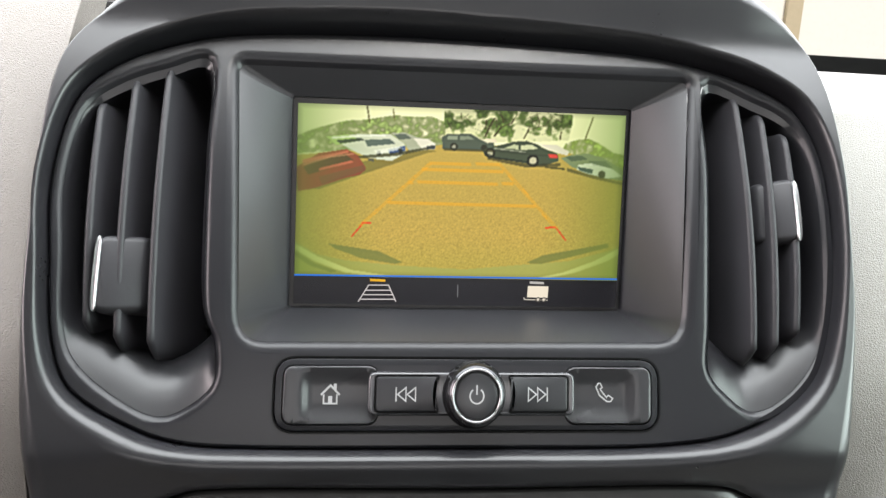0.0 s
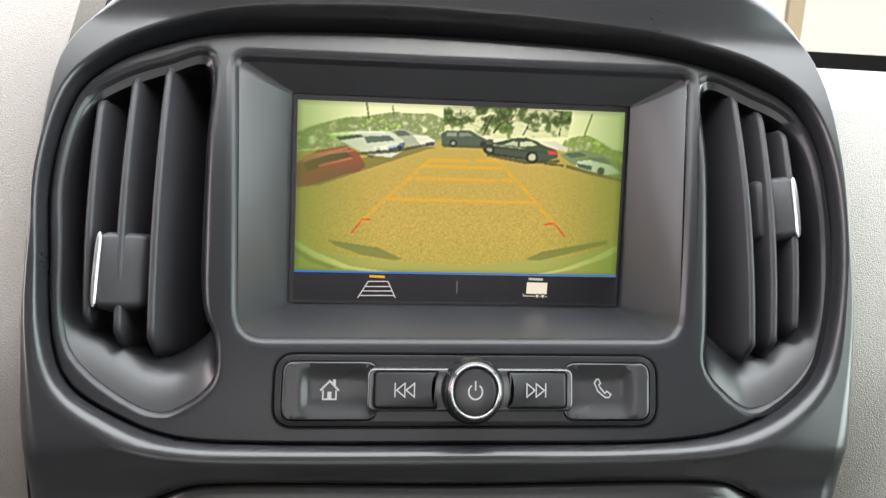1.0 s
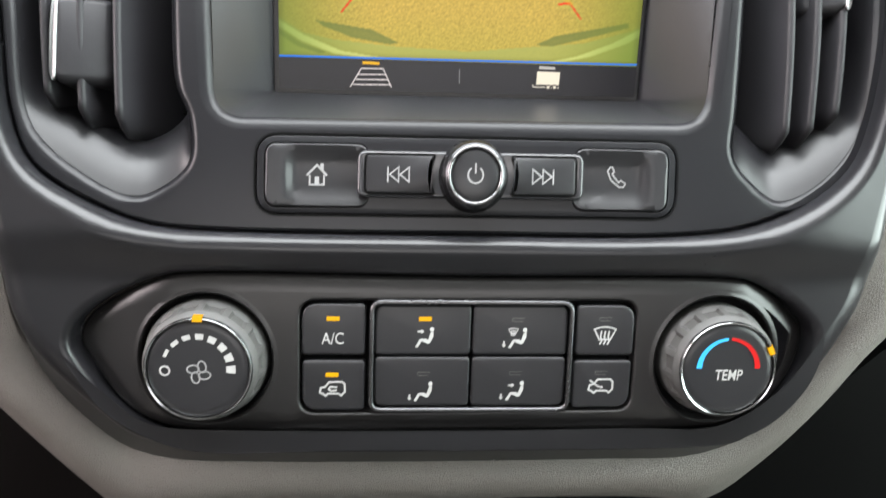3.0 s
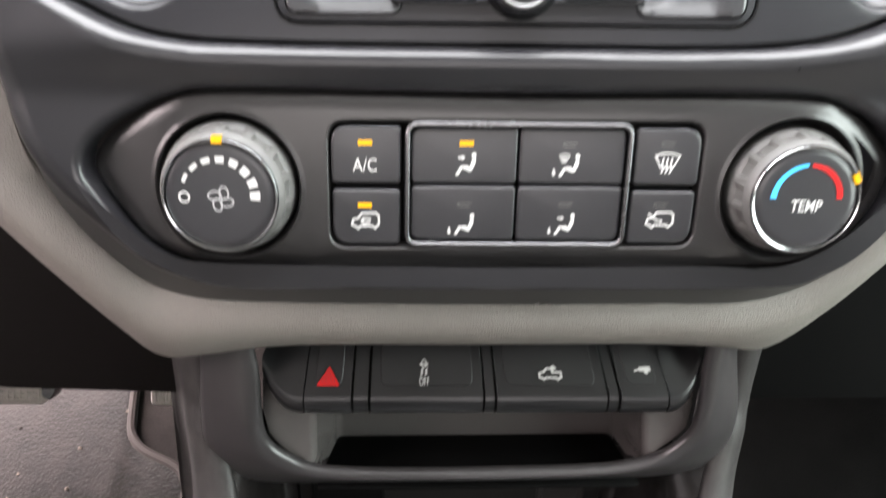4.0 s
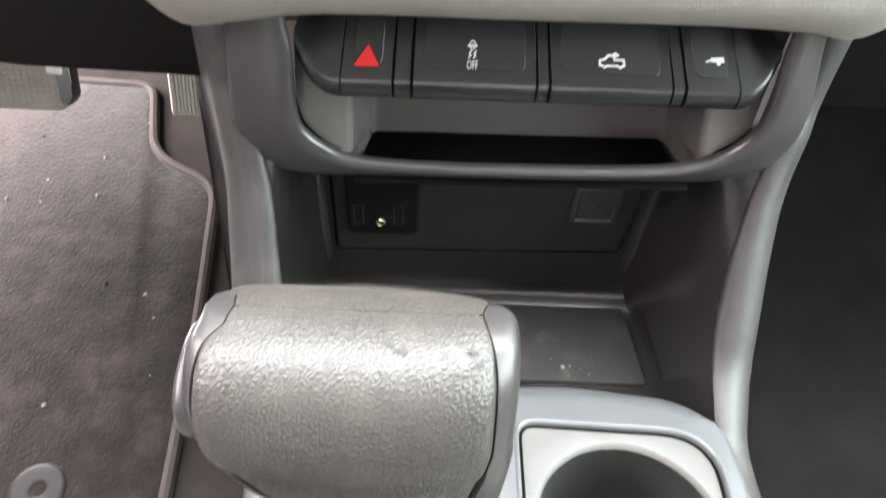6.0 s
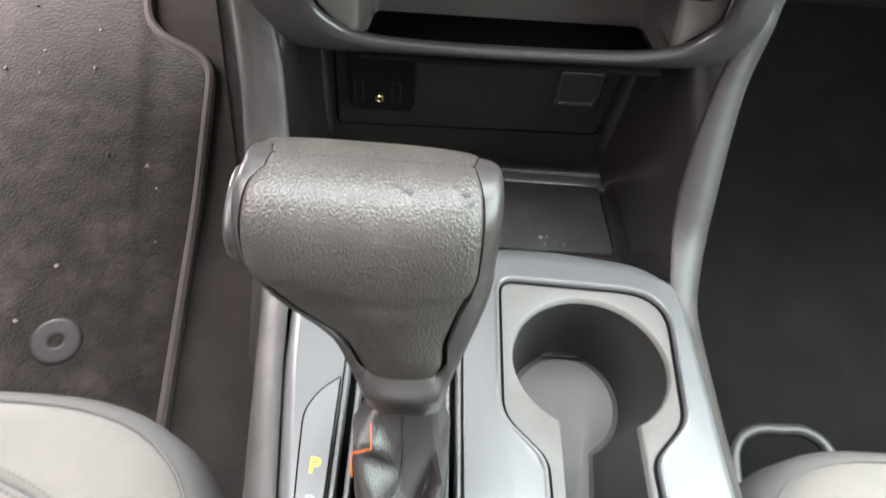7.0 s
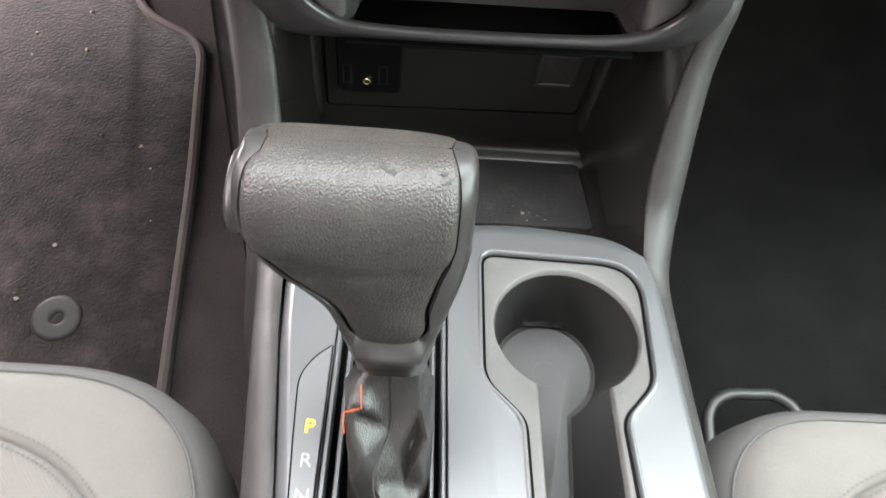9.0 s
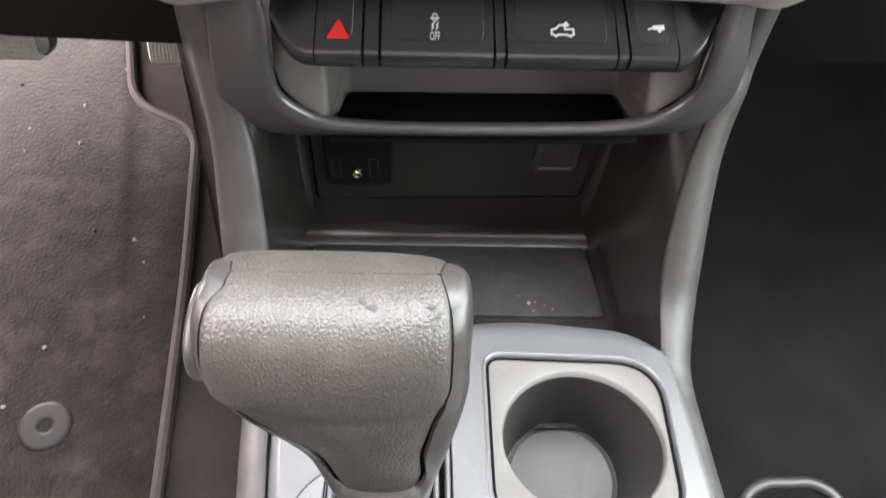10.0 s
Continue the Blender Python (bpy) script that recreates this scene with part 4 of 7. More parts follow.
shown("trailer_hub", [[(0.773, 0.038), (0.771, 0.033), (0.768, 0.030), (0.765, 0.032), (0.763, 0.038), (0.765, 0.043), (0.768, 0.045), (0.771, 0.043)]], 6, (226, 216, 200))
shown("trailer_mark", [[(0.721, 0.132), (0.766, 0.130), (0.766, 0.118), (0.721, 0.120)]], 3, (190, 186, 180))


# ---- climate controls ----
climate = thing("climate_panel", "charcoal eye-shaped climate control panel with two knobs and eight keys", "control panel", (-0.004, 0.25, 0.505))
KL, KR = (-0.0955, 0.5325), (0.0975, 0.5325)
cluster = rounded([(-0.0612, 0.5122), (0.0650, 0.5130), (0.0650, 0.5550), (-0.0612, 0.5545)], 0.006, 6)


def pod_map(x, z, h):
    return S(x, z, h - 0.0045 * smooth(0.5135, 0.5000, z) - 0.0065 * smooth(0.104, 0.140, abs(x + 0.004)))


bm = plate(inset(pod, 0.0007), [(0, -0.008), (0, 0.0004), (0.0005, 0.0013), (0.0014, 0.0020), (0.0030, 0.0026), (0.0046, 0.0029), (0.0060, 0.0030)],
           holes=[(circle(*KL, 0.0250, 48), [(-0.0018, 0.0030), (-0.0012, 0.0030), (0, 0.0034), (0.0008, 0.0024), (0.0012, -0.006)]), (circle(*KR, 0.0250, 48), [(-0.0018, 0.0030), (-0.0012, 0.0030), (0, 0.0034), (0.0008, 0.0024), (0.0012, -0.006)]),
                  (cluster, [(-0.0012, 0.0030), (-0.0006, 0.0030), (0, 0.0024), (0, -0.003)])], to=pod_map, cut=0.004)
even(part("panel_face", bm, pod_plastic, climate, "", 60))
bm = plate(cluster, [(-0.001, -0.004), (-0.001, -0.0025)], to=S)
part("key_bed", bm, gap_shade_black, climate)
for c in (KL, KR):
    bm = plate(circle(*c, 0.026, 40), [(0, -0.007), (0, -0.005)], to=S)
    part("knob_well", bm, gap_shade_black, climate)


def key(name, outline, parent, label="", h0=-0.003, h1=0.0030):
    return part(name, plate(outline, [(0, h0), (0, h1 - 0.0008), (0.0002, h1 - 0.0003), (0.0006, h1 - 0.00005), (0.0012, h1)], to=S), button_plastic, parent, label, 60)


ring = rect(-0.0358, 0.0412, 0.5126, 0.5552, 0.0052, 7)
ring_in = inset(ring, 0.0021)
bm = plate(ring, [(0, -0.003), (0, 0.0028), (0.0002, 0.0038), (0.0006, 0.0043), (0.0009, 0.0043)], holes=[(ring_in, [(-0.0009, 0.0043), (-0.0005, 0.0043), (-0.0002, 0.0036), (0, 0.0026), (0, -0.003)])], to=S)
part("key_frame", bm, key_frame_chrome, climate, "thin dark chrome frame", 70)

KH = 0.0031


def person_seat(bm, x, z, s=1.0):
    """The seated-figure pictogram as plain shapes: a disc and a bent bar."""
    patch(bm, circle(x + 0.0028 * s, z + 0.0030 * s, 0.00082 * s, 14), S, KH)
    patch(bm, [(x - 0.0034 * s, z - 0.0036 * s), (x - 0.0024 * s, z - 0.0038 * s), (x - 0.0010 * s, z - 0.0014 * s), (x - 0.0016 * s, z - 0.0005 * s)], S, KH)
    patch(bm, [(x - 0.0018 * s, z - 0.0006 * s), (x - 0.0008 * s, z - 0.0014 * s), (x + 0.0016 * s, z - 0.0024 * s), (x + 0.0022 * s, z - 0.0014 * s), (x + 0.0006 * s, z - 0.0004 * s)], S, KH)
    patch(bm, [(x + 0.0012 * s, z - 0.0016 * s), (x + 0.0021 * s, z - 0.0022 * s), (x + 0.0034 * s, z + 0.0004 * s), (x + 0.0034 * s, z + 0.0021 * s), (x + 0.0024 * s, z + 0.0020 * s)], S, KH)


def arrow(bm, x, z, dx, dz, s):
    d, n = Vector((dx, dz)).normalized(), Vector((-dz, dx)).normalized()
    c = Vector((x, z))
    patch(bm, [c - d * s + n * s * 0.3, c - d * s - n * s * 0.3, c + d * s * 0.2 - n * s * 0.3, c + d * s * 0.2 + n * s * 0.3], S, KH)
    patch(bm, [c + d * s * 0.2 + n * s * 0.8, c + d * s * 0.2 - n * s * 0.8, c + d * s * 1.2], S, KH)


def screen_mark(bm, x, z, s, w):
    stroke(bm, [(x - 4.2 * s, z + 2.2 * s), *arc(x, z - 6 * s, 9.2 * s, 117, 63, 8), (x + 4.2 * s, z + 2.2 * s), (x + 2.2 * s, z - 1.6 * s), (x - 2.2 * s, z - 1.6 * s)], w, S, KH, True)
    for k in (-1, 0, 1):
        stroke(bm, [(x + k * 1.5 * s - 0.4 * s, z - 3.6 * s), (x + k * 1.5 * s + 0.3 * s, z - 2.2 * s), (x + k * 1.5 * s - 0.2 * s, z - 0.6 * s), (x + k * 1.5 * s + 0.1 * s, z + 1.6 * s)], w * 1.1, S, KH)


def van_mark(bm, x, z, w):
    stroke(bm, [(x - 0.0046, z - 0.0010), (x - 0.0042, z + 0.0008), (x - 0.0026, z + 0.0012), (x - 0.0012, z + 0.0030), (x + 0.0036, z + 0.0031), (x + 0.0046, z + 0.0022), (x + 0.0047, z - 0.0008), (x + 0.0040, z - 0.0014),
                (x + 0.0034, z - 0.0022), (x + 0.0024, z - 0.0014), (x - 0.0016, z - 0.0014), (x - 0.0024, z - 0.0023), (x - 0.0034, z - 0.0015)], w, S, KH, True)


def cell(x0, x1, z0, z1, corner, r):
    """A key outline with one corner rounder than the rest, counted from the lower left."""
    return rounded([(x0, z0), (x1, z0), (x1, z1), (x0, z1)], [r if k == corner else 0.0019 for k in range(4)], 6)


key_specs = [
    ("ac_key", cell(-0.0605, -0.0370, 0.5345, 0.5533, 3, 0.006), (-0.0490, 0.5480), True), ("recirculation_key", cell(-0.0603, -0.0370, 0.5133, 0.5325, 0, 0.006), (-0.0492, 0.5272), True),
    ("face_vent_key", cell(-0.0335, 0.0022, 0.5346, 0.5530, 3, 0.0035), (-0.0150, 0.5480), True), ("floor_vent_key", cell(-0.0335, 0.0022, 0.5150, 0.5338, 0, 0.0035), (-0.0150, 0.5275), False),
    ("defrost_floor_key", cell(0.0030, 0.0388, 0.5346, 0.5530, 2, 0.0035), (0.0200, 0.5478), False), ("face_floor_key", cell(0.0030, 0.0388, 0.5150, 0.5338, 1, 0.0035), (0.0198, 0.5277), False),
    ("defrost_key", cell(0.0422, 0.0645, 0.5345, 0.5532, 2, 0.006), (0.0532, 0.5482), False), ("fresh_air_key", cell(0.0420, 0.0643, 0.5141, 0.5325, 1, 0.006), (0.0527, 0.5278), False)]
for name, outline, (ix, iz), on in key_specs:
    k = key(name, outline, climate, "dark key with a lit amber lamp" if on else "dark key with an unlit lamp")
    bm = bmesh.new()
    if on:
        patch(bm, rect(ix - 0.0024, ix + 0.0024, iz - 0.0008, iz + 0.0008, 0.0003, 2), S, KH)
        part("indicator_lamp", bm, amber, k, "glowing amber lamp")
    else:
        stroke(bm, [(ix - 0.0023, iz - 0.0005), (ix - 0.0023, iz + 0.0006), (ix + 0.0023, iz + 0.0006)], 0.0002, S, KH)
        stroke(bm, [(ix - 0.0020, iz - 0.0006), (ix + 0.0018, iz - 0.0006)], 0.0002, S, KH)
        part("indicator_lamp", bm, print_dim, k, "unlit lamp window")
    bm = bmesh.new()
    ib = iz - 0.0070
    if name == "ac_key":
        letters(bm, "A/C", ix, ib - 0.0002, 0.0043, S, KH, 0.82)
    elif name == "recirculation_key":
        van_mark(bm, ix + 0.0001, iz - 0.0058, 0.0007)
        stroke(bm, [(ix + 0.0020, iz - 0.0048), (ix - 0.0006, iz - 0.0046), (ix - 0.0012, iz - 0.0055), (ix - 0.0004, iz - 0.0062), (ix + 0.0018, iz - 0.0060)], 0.0007, S, KH)
    elif name == "fresh_air_key":
        van_mark(bm, ix + 0.0001, iz - 0.0055, 0.0007)
        stroke(bm, [(ix - 0.0042, iz - 0.0028), (ix - 0.0006, iz - 0.0054)], 0.0006, S, KH)
        arrow(bm, ix + 0.0002, iz - 0.0054, 1, -0.3, 0.0009)
    elif name == "defrost_key":
        screen_mark(bm, ix, iz - 0.0060, 0.00098, 0.00055)
    else:
        person_seat(bm, ix - 0.0002, ib + 0.0002)
        if "face" in name:
            arrow(bm, ix - 0.0016, ib + 0.0024, 1, 0, 0.0011)
        if "floor" in name:
            arrow(bm, ix - 0.0052, ib - 0.0020, 0, -1, 0.0011)
        if "defrost" in name:
            screen_mark(bm, ix - 0.0018, ib + 0.0026, 0.00042, 0.0003)
    part("symbol", bm, print_white, k, "white printed symbol")


def knob(name, cx, cz, label, pointer_angle, size=1.0):
    thing_k = thing(name, label, "knob", S(cx, cz, -0.004), "climate knobs")
    s = 0.36 + 1.9 * (cz - 0.6)
    nrm = Vector((0, -1, s)).normalized()
    ex = Vector((1, 0, 0.012)).normalized()
    ez = ex.cross(nrm)
    if ez.z < 0:
        ez = -ez
    o = S(cx, cz, 0.0)

    def K(a, b, h):
        return o + (ex * a + ez * b) * size + nrm * h

    n = 112

    def kring(r, h, grip=0.0, top=1.0):
        return [K(rr * math.cos(t), rr * math.sin(t), h) for t in (2 * math.pi * i / n for i in range(n)) for rr in (r * (1 - grip * smooth(0.15, 0.55, 0.5 + 0.5 * math.cos(14 * t))),)]

    part("grip", loft([kring(0.0226, -0.005), kring(0.0226, 0.001), kring(0.0221, 0.0022), kring(0.0217, 0.0032, 0.05), kring(0.0208, 0.0085, 0.05), kring(0.0206, 0.0095, 0.0), kring(0.0198, 0.0115), kring(0.0190, 0.0124)]), rubber_grip, thing_k, "grey ribbed rubber grip", 35)
    part("ring", loft([kring(0.0191, 0.0121), kring(0.0190, 0.0131), kring(0.0186, 0.0137), kring(0.0181, 0.0135), kring(0.0179, 0.0124)]), chrome, thing_k, "bright chrome ring", 50)
    part("cap", loft([kring(0.0180, 0.0118), kring(0.0178, 0.0125), kring(0.0174, 0.0129), kring(0.0150, 0.0130), kring(0.006, 0.0131)], cap_end=True), button_plastic, thing_k, "flat dark cap", 50)
    bm = bmesh.new()
    a = radians(pointer_angle)
    d, m = Vector((math.cos(a), math.sin(a))), Vector((-math.sin(a), math.cos(a)))
    rings = []
    for r, h in ((0.0172, 0.0128), (0.0175, 0.0139), (0.0191, 0.0138), (0.0197, 0.0116)):
        rings.append([K(*(d * r + m * w), h) for w in (-0.0017, 0.0017)])
    part("pointer_lamp", loft(rings, closed=False), amber, thing_k, "glowing amber pointer", 20)
    return thing_k, K


fan_knob, K = knob("fan_knob", *KL, "fan speed knob with grey ribbed grip and chrome ring", 89)
bm = bmesh.new()
CH = 0.0133
stroke(bm, circle(-0.0116, -0.0004, 0.00165, 20), 0.0006, K, CH, True)
part("zero_mark", bm, print_white, fan_knob)
for i in range(8):
    a0 = 158 - i * 21.6
    w = 0.0012 + 0.00030 * i
    bm = bmesh.new()
    ro, ri = 0.0131, 0.0131 - w
    patch(bm, arc(0, 0, ro, a0, a0 - 13.5, 4) + arc(0, 0, ri, a0 - 13.5, a0, 4), K, CH)
    part("speed_mark", bm, print_white, fan_knob)
bm = bmesh.new()
for i in range(4):
    a = radians(60 + 90 * i)
    c = Vector((math.cos(a), math.sin(a)))
    m = Vector((-c.y, c.x))
    loop = []
    for k in range(14):
        t = 2 * math.pi * k / 14
        loop.append(c * (0.0023 + 0.0019 * math.cos(t)) + m * (0.0016 * math.sin(t) + 0.0006 * math.cos(t)))
    stroke(bm, [(p.x + 0.0002, p.y - 0.0010) for p in loop], 0.0005, K, CH, True)
part("fan_symbol", bm, print_grey, fan_knob)

temp_knob, K = knob("temperature_knob", *KR, "temperature knob with grey ribbed grip and chrome ring", 25, 0.96)
for name, mat, angles in (("cold_mark", print_blue, (178, 94)), ("warm_mark", print_red, (88, 2))):
    bm = bmesh.new()
    n = 20
    edge = [(0.0126, 0.0126 - (0.0010 + 0.0012 * abs((angles[0] + (angles[1] - angles[0]) * k / n) - 90) / 90), angles[0] + (angles[1] - angles[0]) * k / n) for k in range(n + 1)]
    patch(bm, [(ro * math.cos(radians(a)), ro * math.sin(radians(a))) for ro, ri, a in edge] + [(ri * math.cos(radians(a)), ri * math.sin(radians(a))) for ro, ri, a in edge[::-1]], K, CH)
    part(name, bm, mat, temp_knob)
bm = bmesh.new()
letters(bm, "TEMP", 0.0002, -0.0022, 0.0042, K, CH, 0.76, 0.08, 0.012)
part("lettering", bm, print_white, temp_knob, "white lettering TEMP")

# ---- row of media keys under the display ----
media = thing("media_panel", "black media key panel with a chrome-ringed power knob", "control panel", (0, 0.268, 0.584))
gaps = [(rect(-0.0749, -0.0368, 0.5868, 0.6092, 0.0048, 6), [(0, 0.0003), (0, -0.003)]), (rect(0.0388, 0.0754, 0.5868, 0.6092, 0.0048, 6), [(0, 0.0003), (0, -0.003)])]
bm = plate(inset(keys, 0.0004), [(0, -0.004), (0, -0.0002), (0.0003, 0.0001)], holes=gaps, to=S)
even(part("panel_face", bm, face_plastic, media))
stroke_gap = bmesh.new()
stroke(stroke_gap, inset(keys, -0.0003), 0.0007, S, 0.0002, True)
part("joint", stroke_gap, gap_shade_black, media, "dark joint round the panel")


def dished(name, x0, x1, flip):
    """A wide key whose middle dips towards the knob."""
    o = rect(x0, x1, 0.5872, 0.6088, 0.0045, 6)
    own = plate(o, [(0, -0.003), (0, 0.0003), (0.0005, 0.0009)], to=None)
    bmesh.ops.triangulate(own, faces=own.faces[:])
    for k in range(1, 24):
        x = x0 + (x1 - x0) * k / 24
        bmesh.ops.bisect_plane(own, geom=own.verts[:] + own.edges[:] + own.faces[:], plane_co=(x, 0, 0), plane_no=(1, 0, 0))
    for k in range(1, 8):
        z = 0.5872 + 0.0216 * k / 8
        bmesh.ops.bisect_plane(own, geom=own.verts[:] + own.edges[:] + own.faces[:], plane_co=(0, z, 0), plane_no=(0, 1, 0))
    for v in own.verts:
        d = (v.co.x - x0) if not flip else (x1 - v.co.x)
        if v.co.z > 0.0007:
            dip = smooth(0.006, 0.0110, d) * smooth(0.5872, 0.5945, v.co.y) * (1 - smooth(0.6020, 0.6088, v.co.y))
            v.co.z -= 0.0026 * dip
        v.co = S(*v.co)
    return part(name, own, button_plastic, media, "wide dished key", 60)


home = dished("home_key", -0.0745, -0.0372, False)
phone = dished("phone_key", 0.0392, 0.0750, True)
MB = rect(-0.0412, 0.0425, 0.5905, 0.6068, 0.0035, 8)


def beside_knob(x0, x1):
    """A key outline whose end follows the round knob beside it."""
    o, c, r = rect(x0, x1, 0.5922, 0.6052, 0.0016, 6), Vector((0.0012, 0.5985)), 0.0158
    q = [(c.x + (-1 if x1 < 0 else 1) * math.sqrt(r * r - (z - c.y) ** 2), z) for z in (0.5922 + 0.0130 * k / 8 for k in range(9))]
    return rounded([(x0, 0.5922)] + q + [(x0, 0.6052)], [0.0016] + [0.0006] * 9 + [0.0016], 3) if x1 < 0 else rounded(q[::-1] + [(x1, 0.5922), (x1, 0.6052)], [0.0006] * 9 + [0.0016] * 2, 3)[::1]


bm = plate(MB, [(0, -0.002), (0, 0.0014), (0.0003, 0.0022), (0.0008, 0.0027), (0.0014, 0.0028), (0.0019, 0.0026)], to=S)
part("center_bezel", bm, bezel_gloss, media, "dark satin bezel", 60)
prev_key = part("previous_key", plate(beside_knob(-0.0380, -0.0100), [(0, 0), (0, 0.0026), (0.0003, 0.0032), (0.0009, 0.0034)], to=S), button_plastic, media)
next_key = part("next_key", plate(beside_knob(0.0124, 0.0392), [(0, 0), (0, 0.0026), (0.0003, 0.0032), (0.0009, 0.0034)], to=S), button_plastic, media)
for o in (beside_knob(-0.0380, -0.0100), beside_knob(0.0124, 0.0392)):
    bm = bmesh.new()
    stroke(bm, inset(o, -0.0003), 0.0007, S, 0.0029, True)
    part("joint", bm, gap_shade_black, media, "dark joint round the skip key")
MH = 0.0036
bm = bmesh.new()
hx, hz = -0.0560, 0.5982
stroke(bm, [(hx - 0.0037, hz - 0.0002), (hx, hz + 0.0034), (hx + 0.0037, hz - 0.0002)], 0.00075, S, -0.0013)
stroke(bm, [(hx - 0.0026, hz), (hx - 0.0026, hz - 0.0034), (hx + 0.0026, hz - 0.0034), (hx + 0.0026, hz)], 0.0006, S, -0.0013)
patch(bm, rect(hx - 0.0008, hx + 0.0008, hz - 0.0034, hz - 0.0006, 0.0001, 1), S, -0.0013)
patch(bm, rect(hx + 0.0012, hx + 0.0024, hz + 0.0016, hz + 0.0040, 0.0001, 1), S, -0.0013)
part("symbol", bm, print_grey, home, "white house symbol")
for k, x0, sgn in ((prev_key, -0.0262, 1), (next_key, 0.0270, -1)):
    bm = bmesh.new()
    x = x0 - sgn * 0.0038
    stroke(bm, [(x, 0.5986 - 0.0026), (x, 0.5986 + 0.0026)], 0.0005, S, MH)
    for j in (0, 1):
        xa = x + sgn * (0.0003 + 0.0038 * j)
        stroke(bm, [(xa + sgn * 0.0003, 0.5986), (xa + sgn * 0.0036, 0.5986 + 0.0025), (xa + sgn * 0.0036, 0.5986 - 0.0025)], 0.0005, S, MH, True)
    part("symbol", bm, print_grey, k, "white skip symbol")
bm = bmesh.new()
px, pz = 0.0560, 0.5990
stroke(bm, [(px - 0.0026, pz + 0.0036), (px - 0.0036, pz + 0.0022), (px - 0.0022, pz - 0.0010), (px + 0.0010, pz - 0.0034), (px + 0.0026, pz - 0.0034), (px + 0.0034, pz - 0.0022), (px + 0.0016, pz - 0.0010), (px + 0.0008, pz - 0.0018),
            (px - 0.0010, pz + 0.0002), (px - 0.0018, pz + 0.0014), (px - 0.0010, pz + 0.0020), (px - 0.0018, pz + 0.0036)], 0.0005, S, -0.0013, True)
part("symbol", bm, print_grey, phone, "white handset symbol")

power = thing("power_knob", "round power knob with bright chrome ring and dark cap", "knob", S(0.0012, 0.5985, 0))
pr = lambda r, h: [S(p.x, p.y, h) for p in circle(0.0012, 0.5985, r, 56)]
part("collar", loft([pr(0.0128, -0.001), pr(0.0128, 0.0025), pr(0.0126, 0.0036), pr(0.0121, 0.0044), pr(0.0118, 0.0075), pr(0.0114, 0.0092), pr(0.0108, 0.0100)]), collar_gloss, power, "dark polished collar", 60)
part("bevel", loft([pr(0.0109, 0.0098), pr(0.0106, 0.0104), pr(0.0100, 0.0107)]), collar_gloss, power, "dark bevel", 60)
part("ring", loft([pr(0.0101, 0.0104), pr(0.0099, 0.0110), pr(0.0094, 0.0113), pr(0.0089, 0.0109), pr(0.0087, 0.0098)]), smoked_chrome, power, "polished chrome ring", 70)
part("cap", loft([pr(0.0088, 0.0090), pr(0.0085, 0.0101), pr(0.0074, 0.0106), pr(0.003, 0.0107)], cap_end=True), button_plastic, power, "dark cap")
bm = bmesh.new()
stroke(bm, arc(0.0012, 0.5985, 0.0027, 125, 415, 24), 0.00055, S, 0.0109)
stroke(bm, [(0.0012, 0.5990), (0.0012, 0.6024)], 0.00055, S, 0.0109)
part("symbol", bm, print_grey, power, "white power symbol")


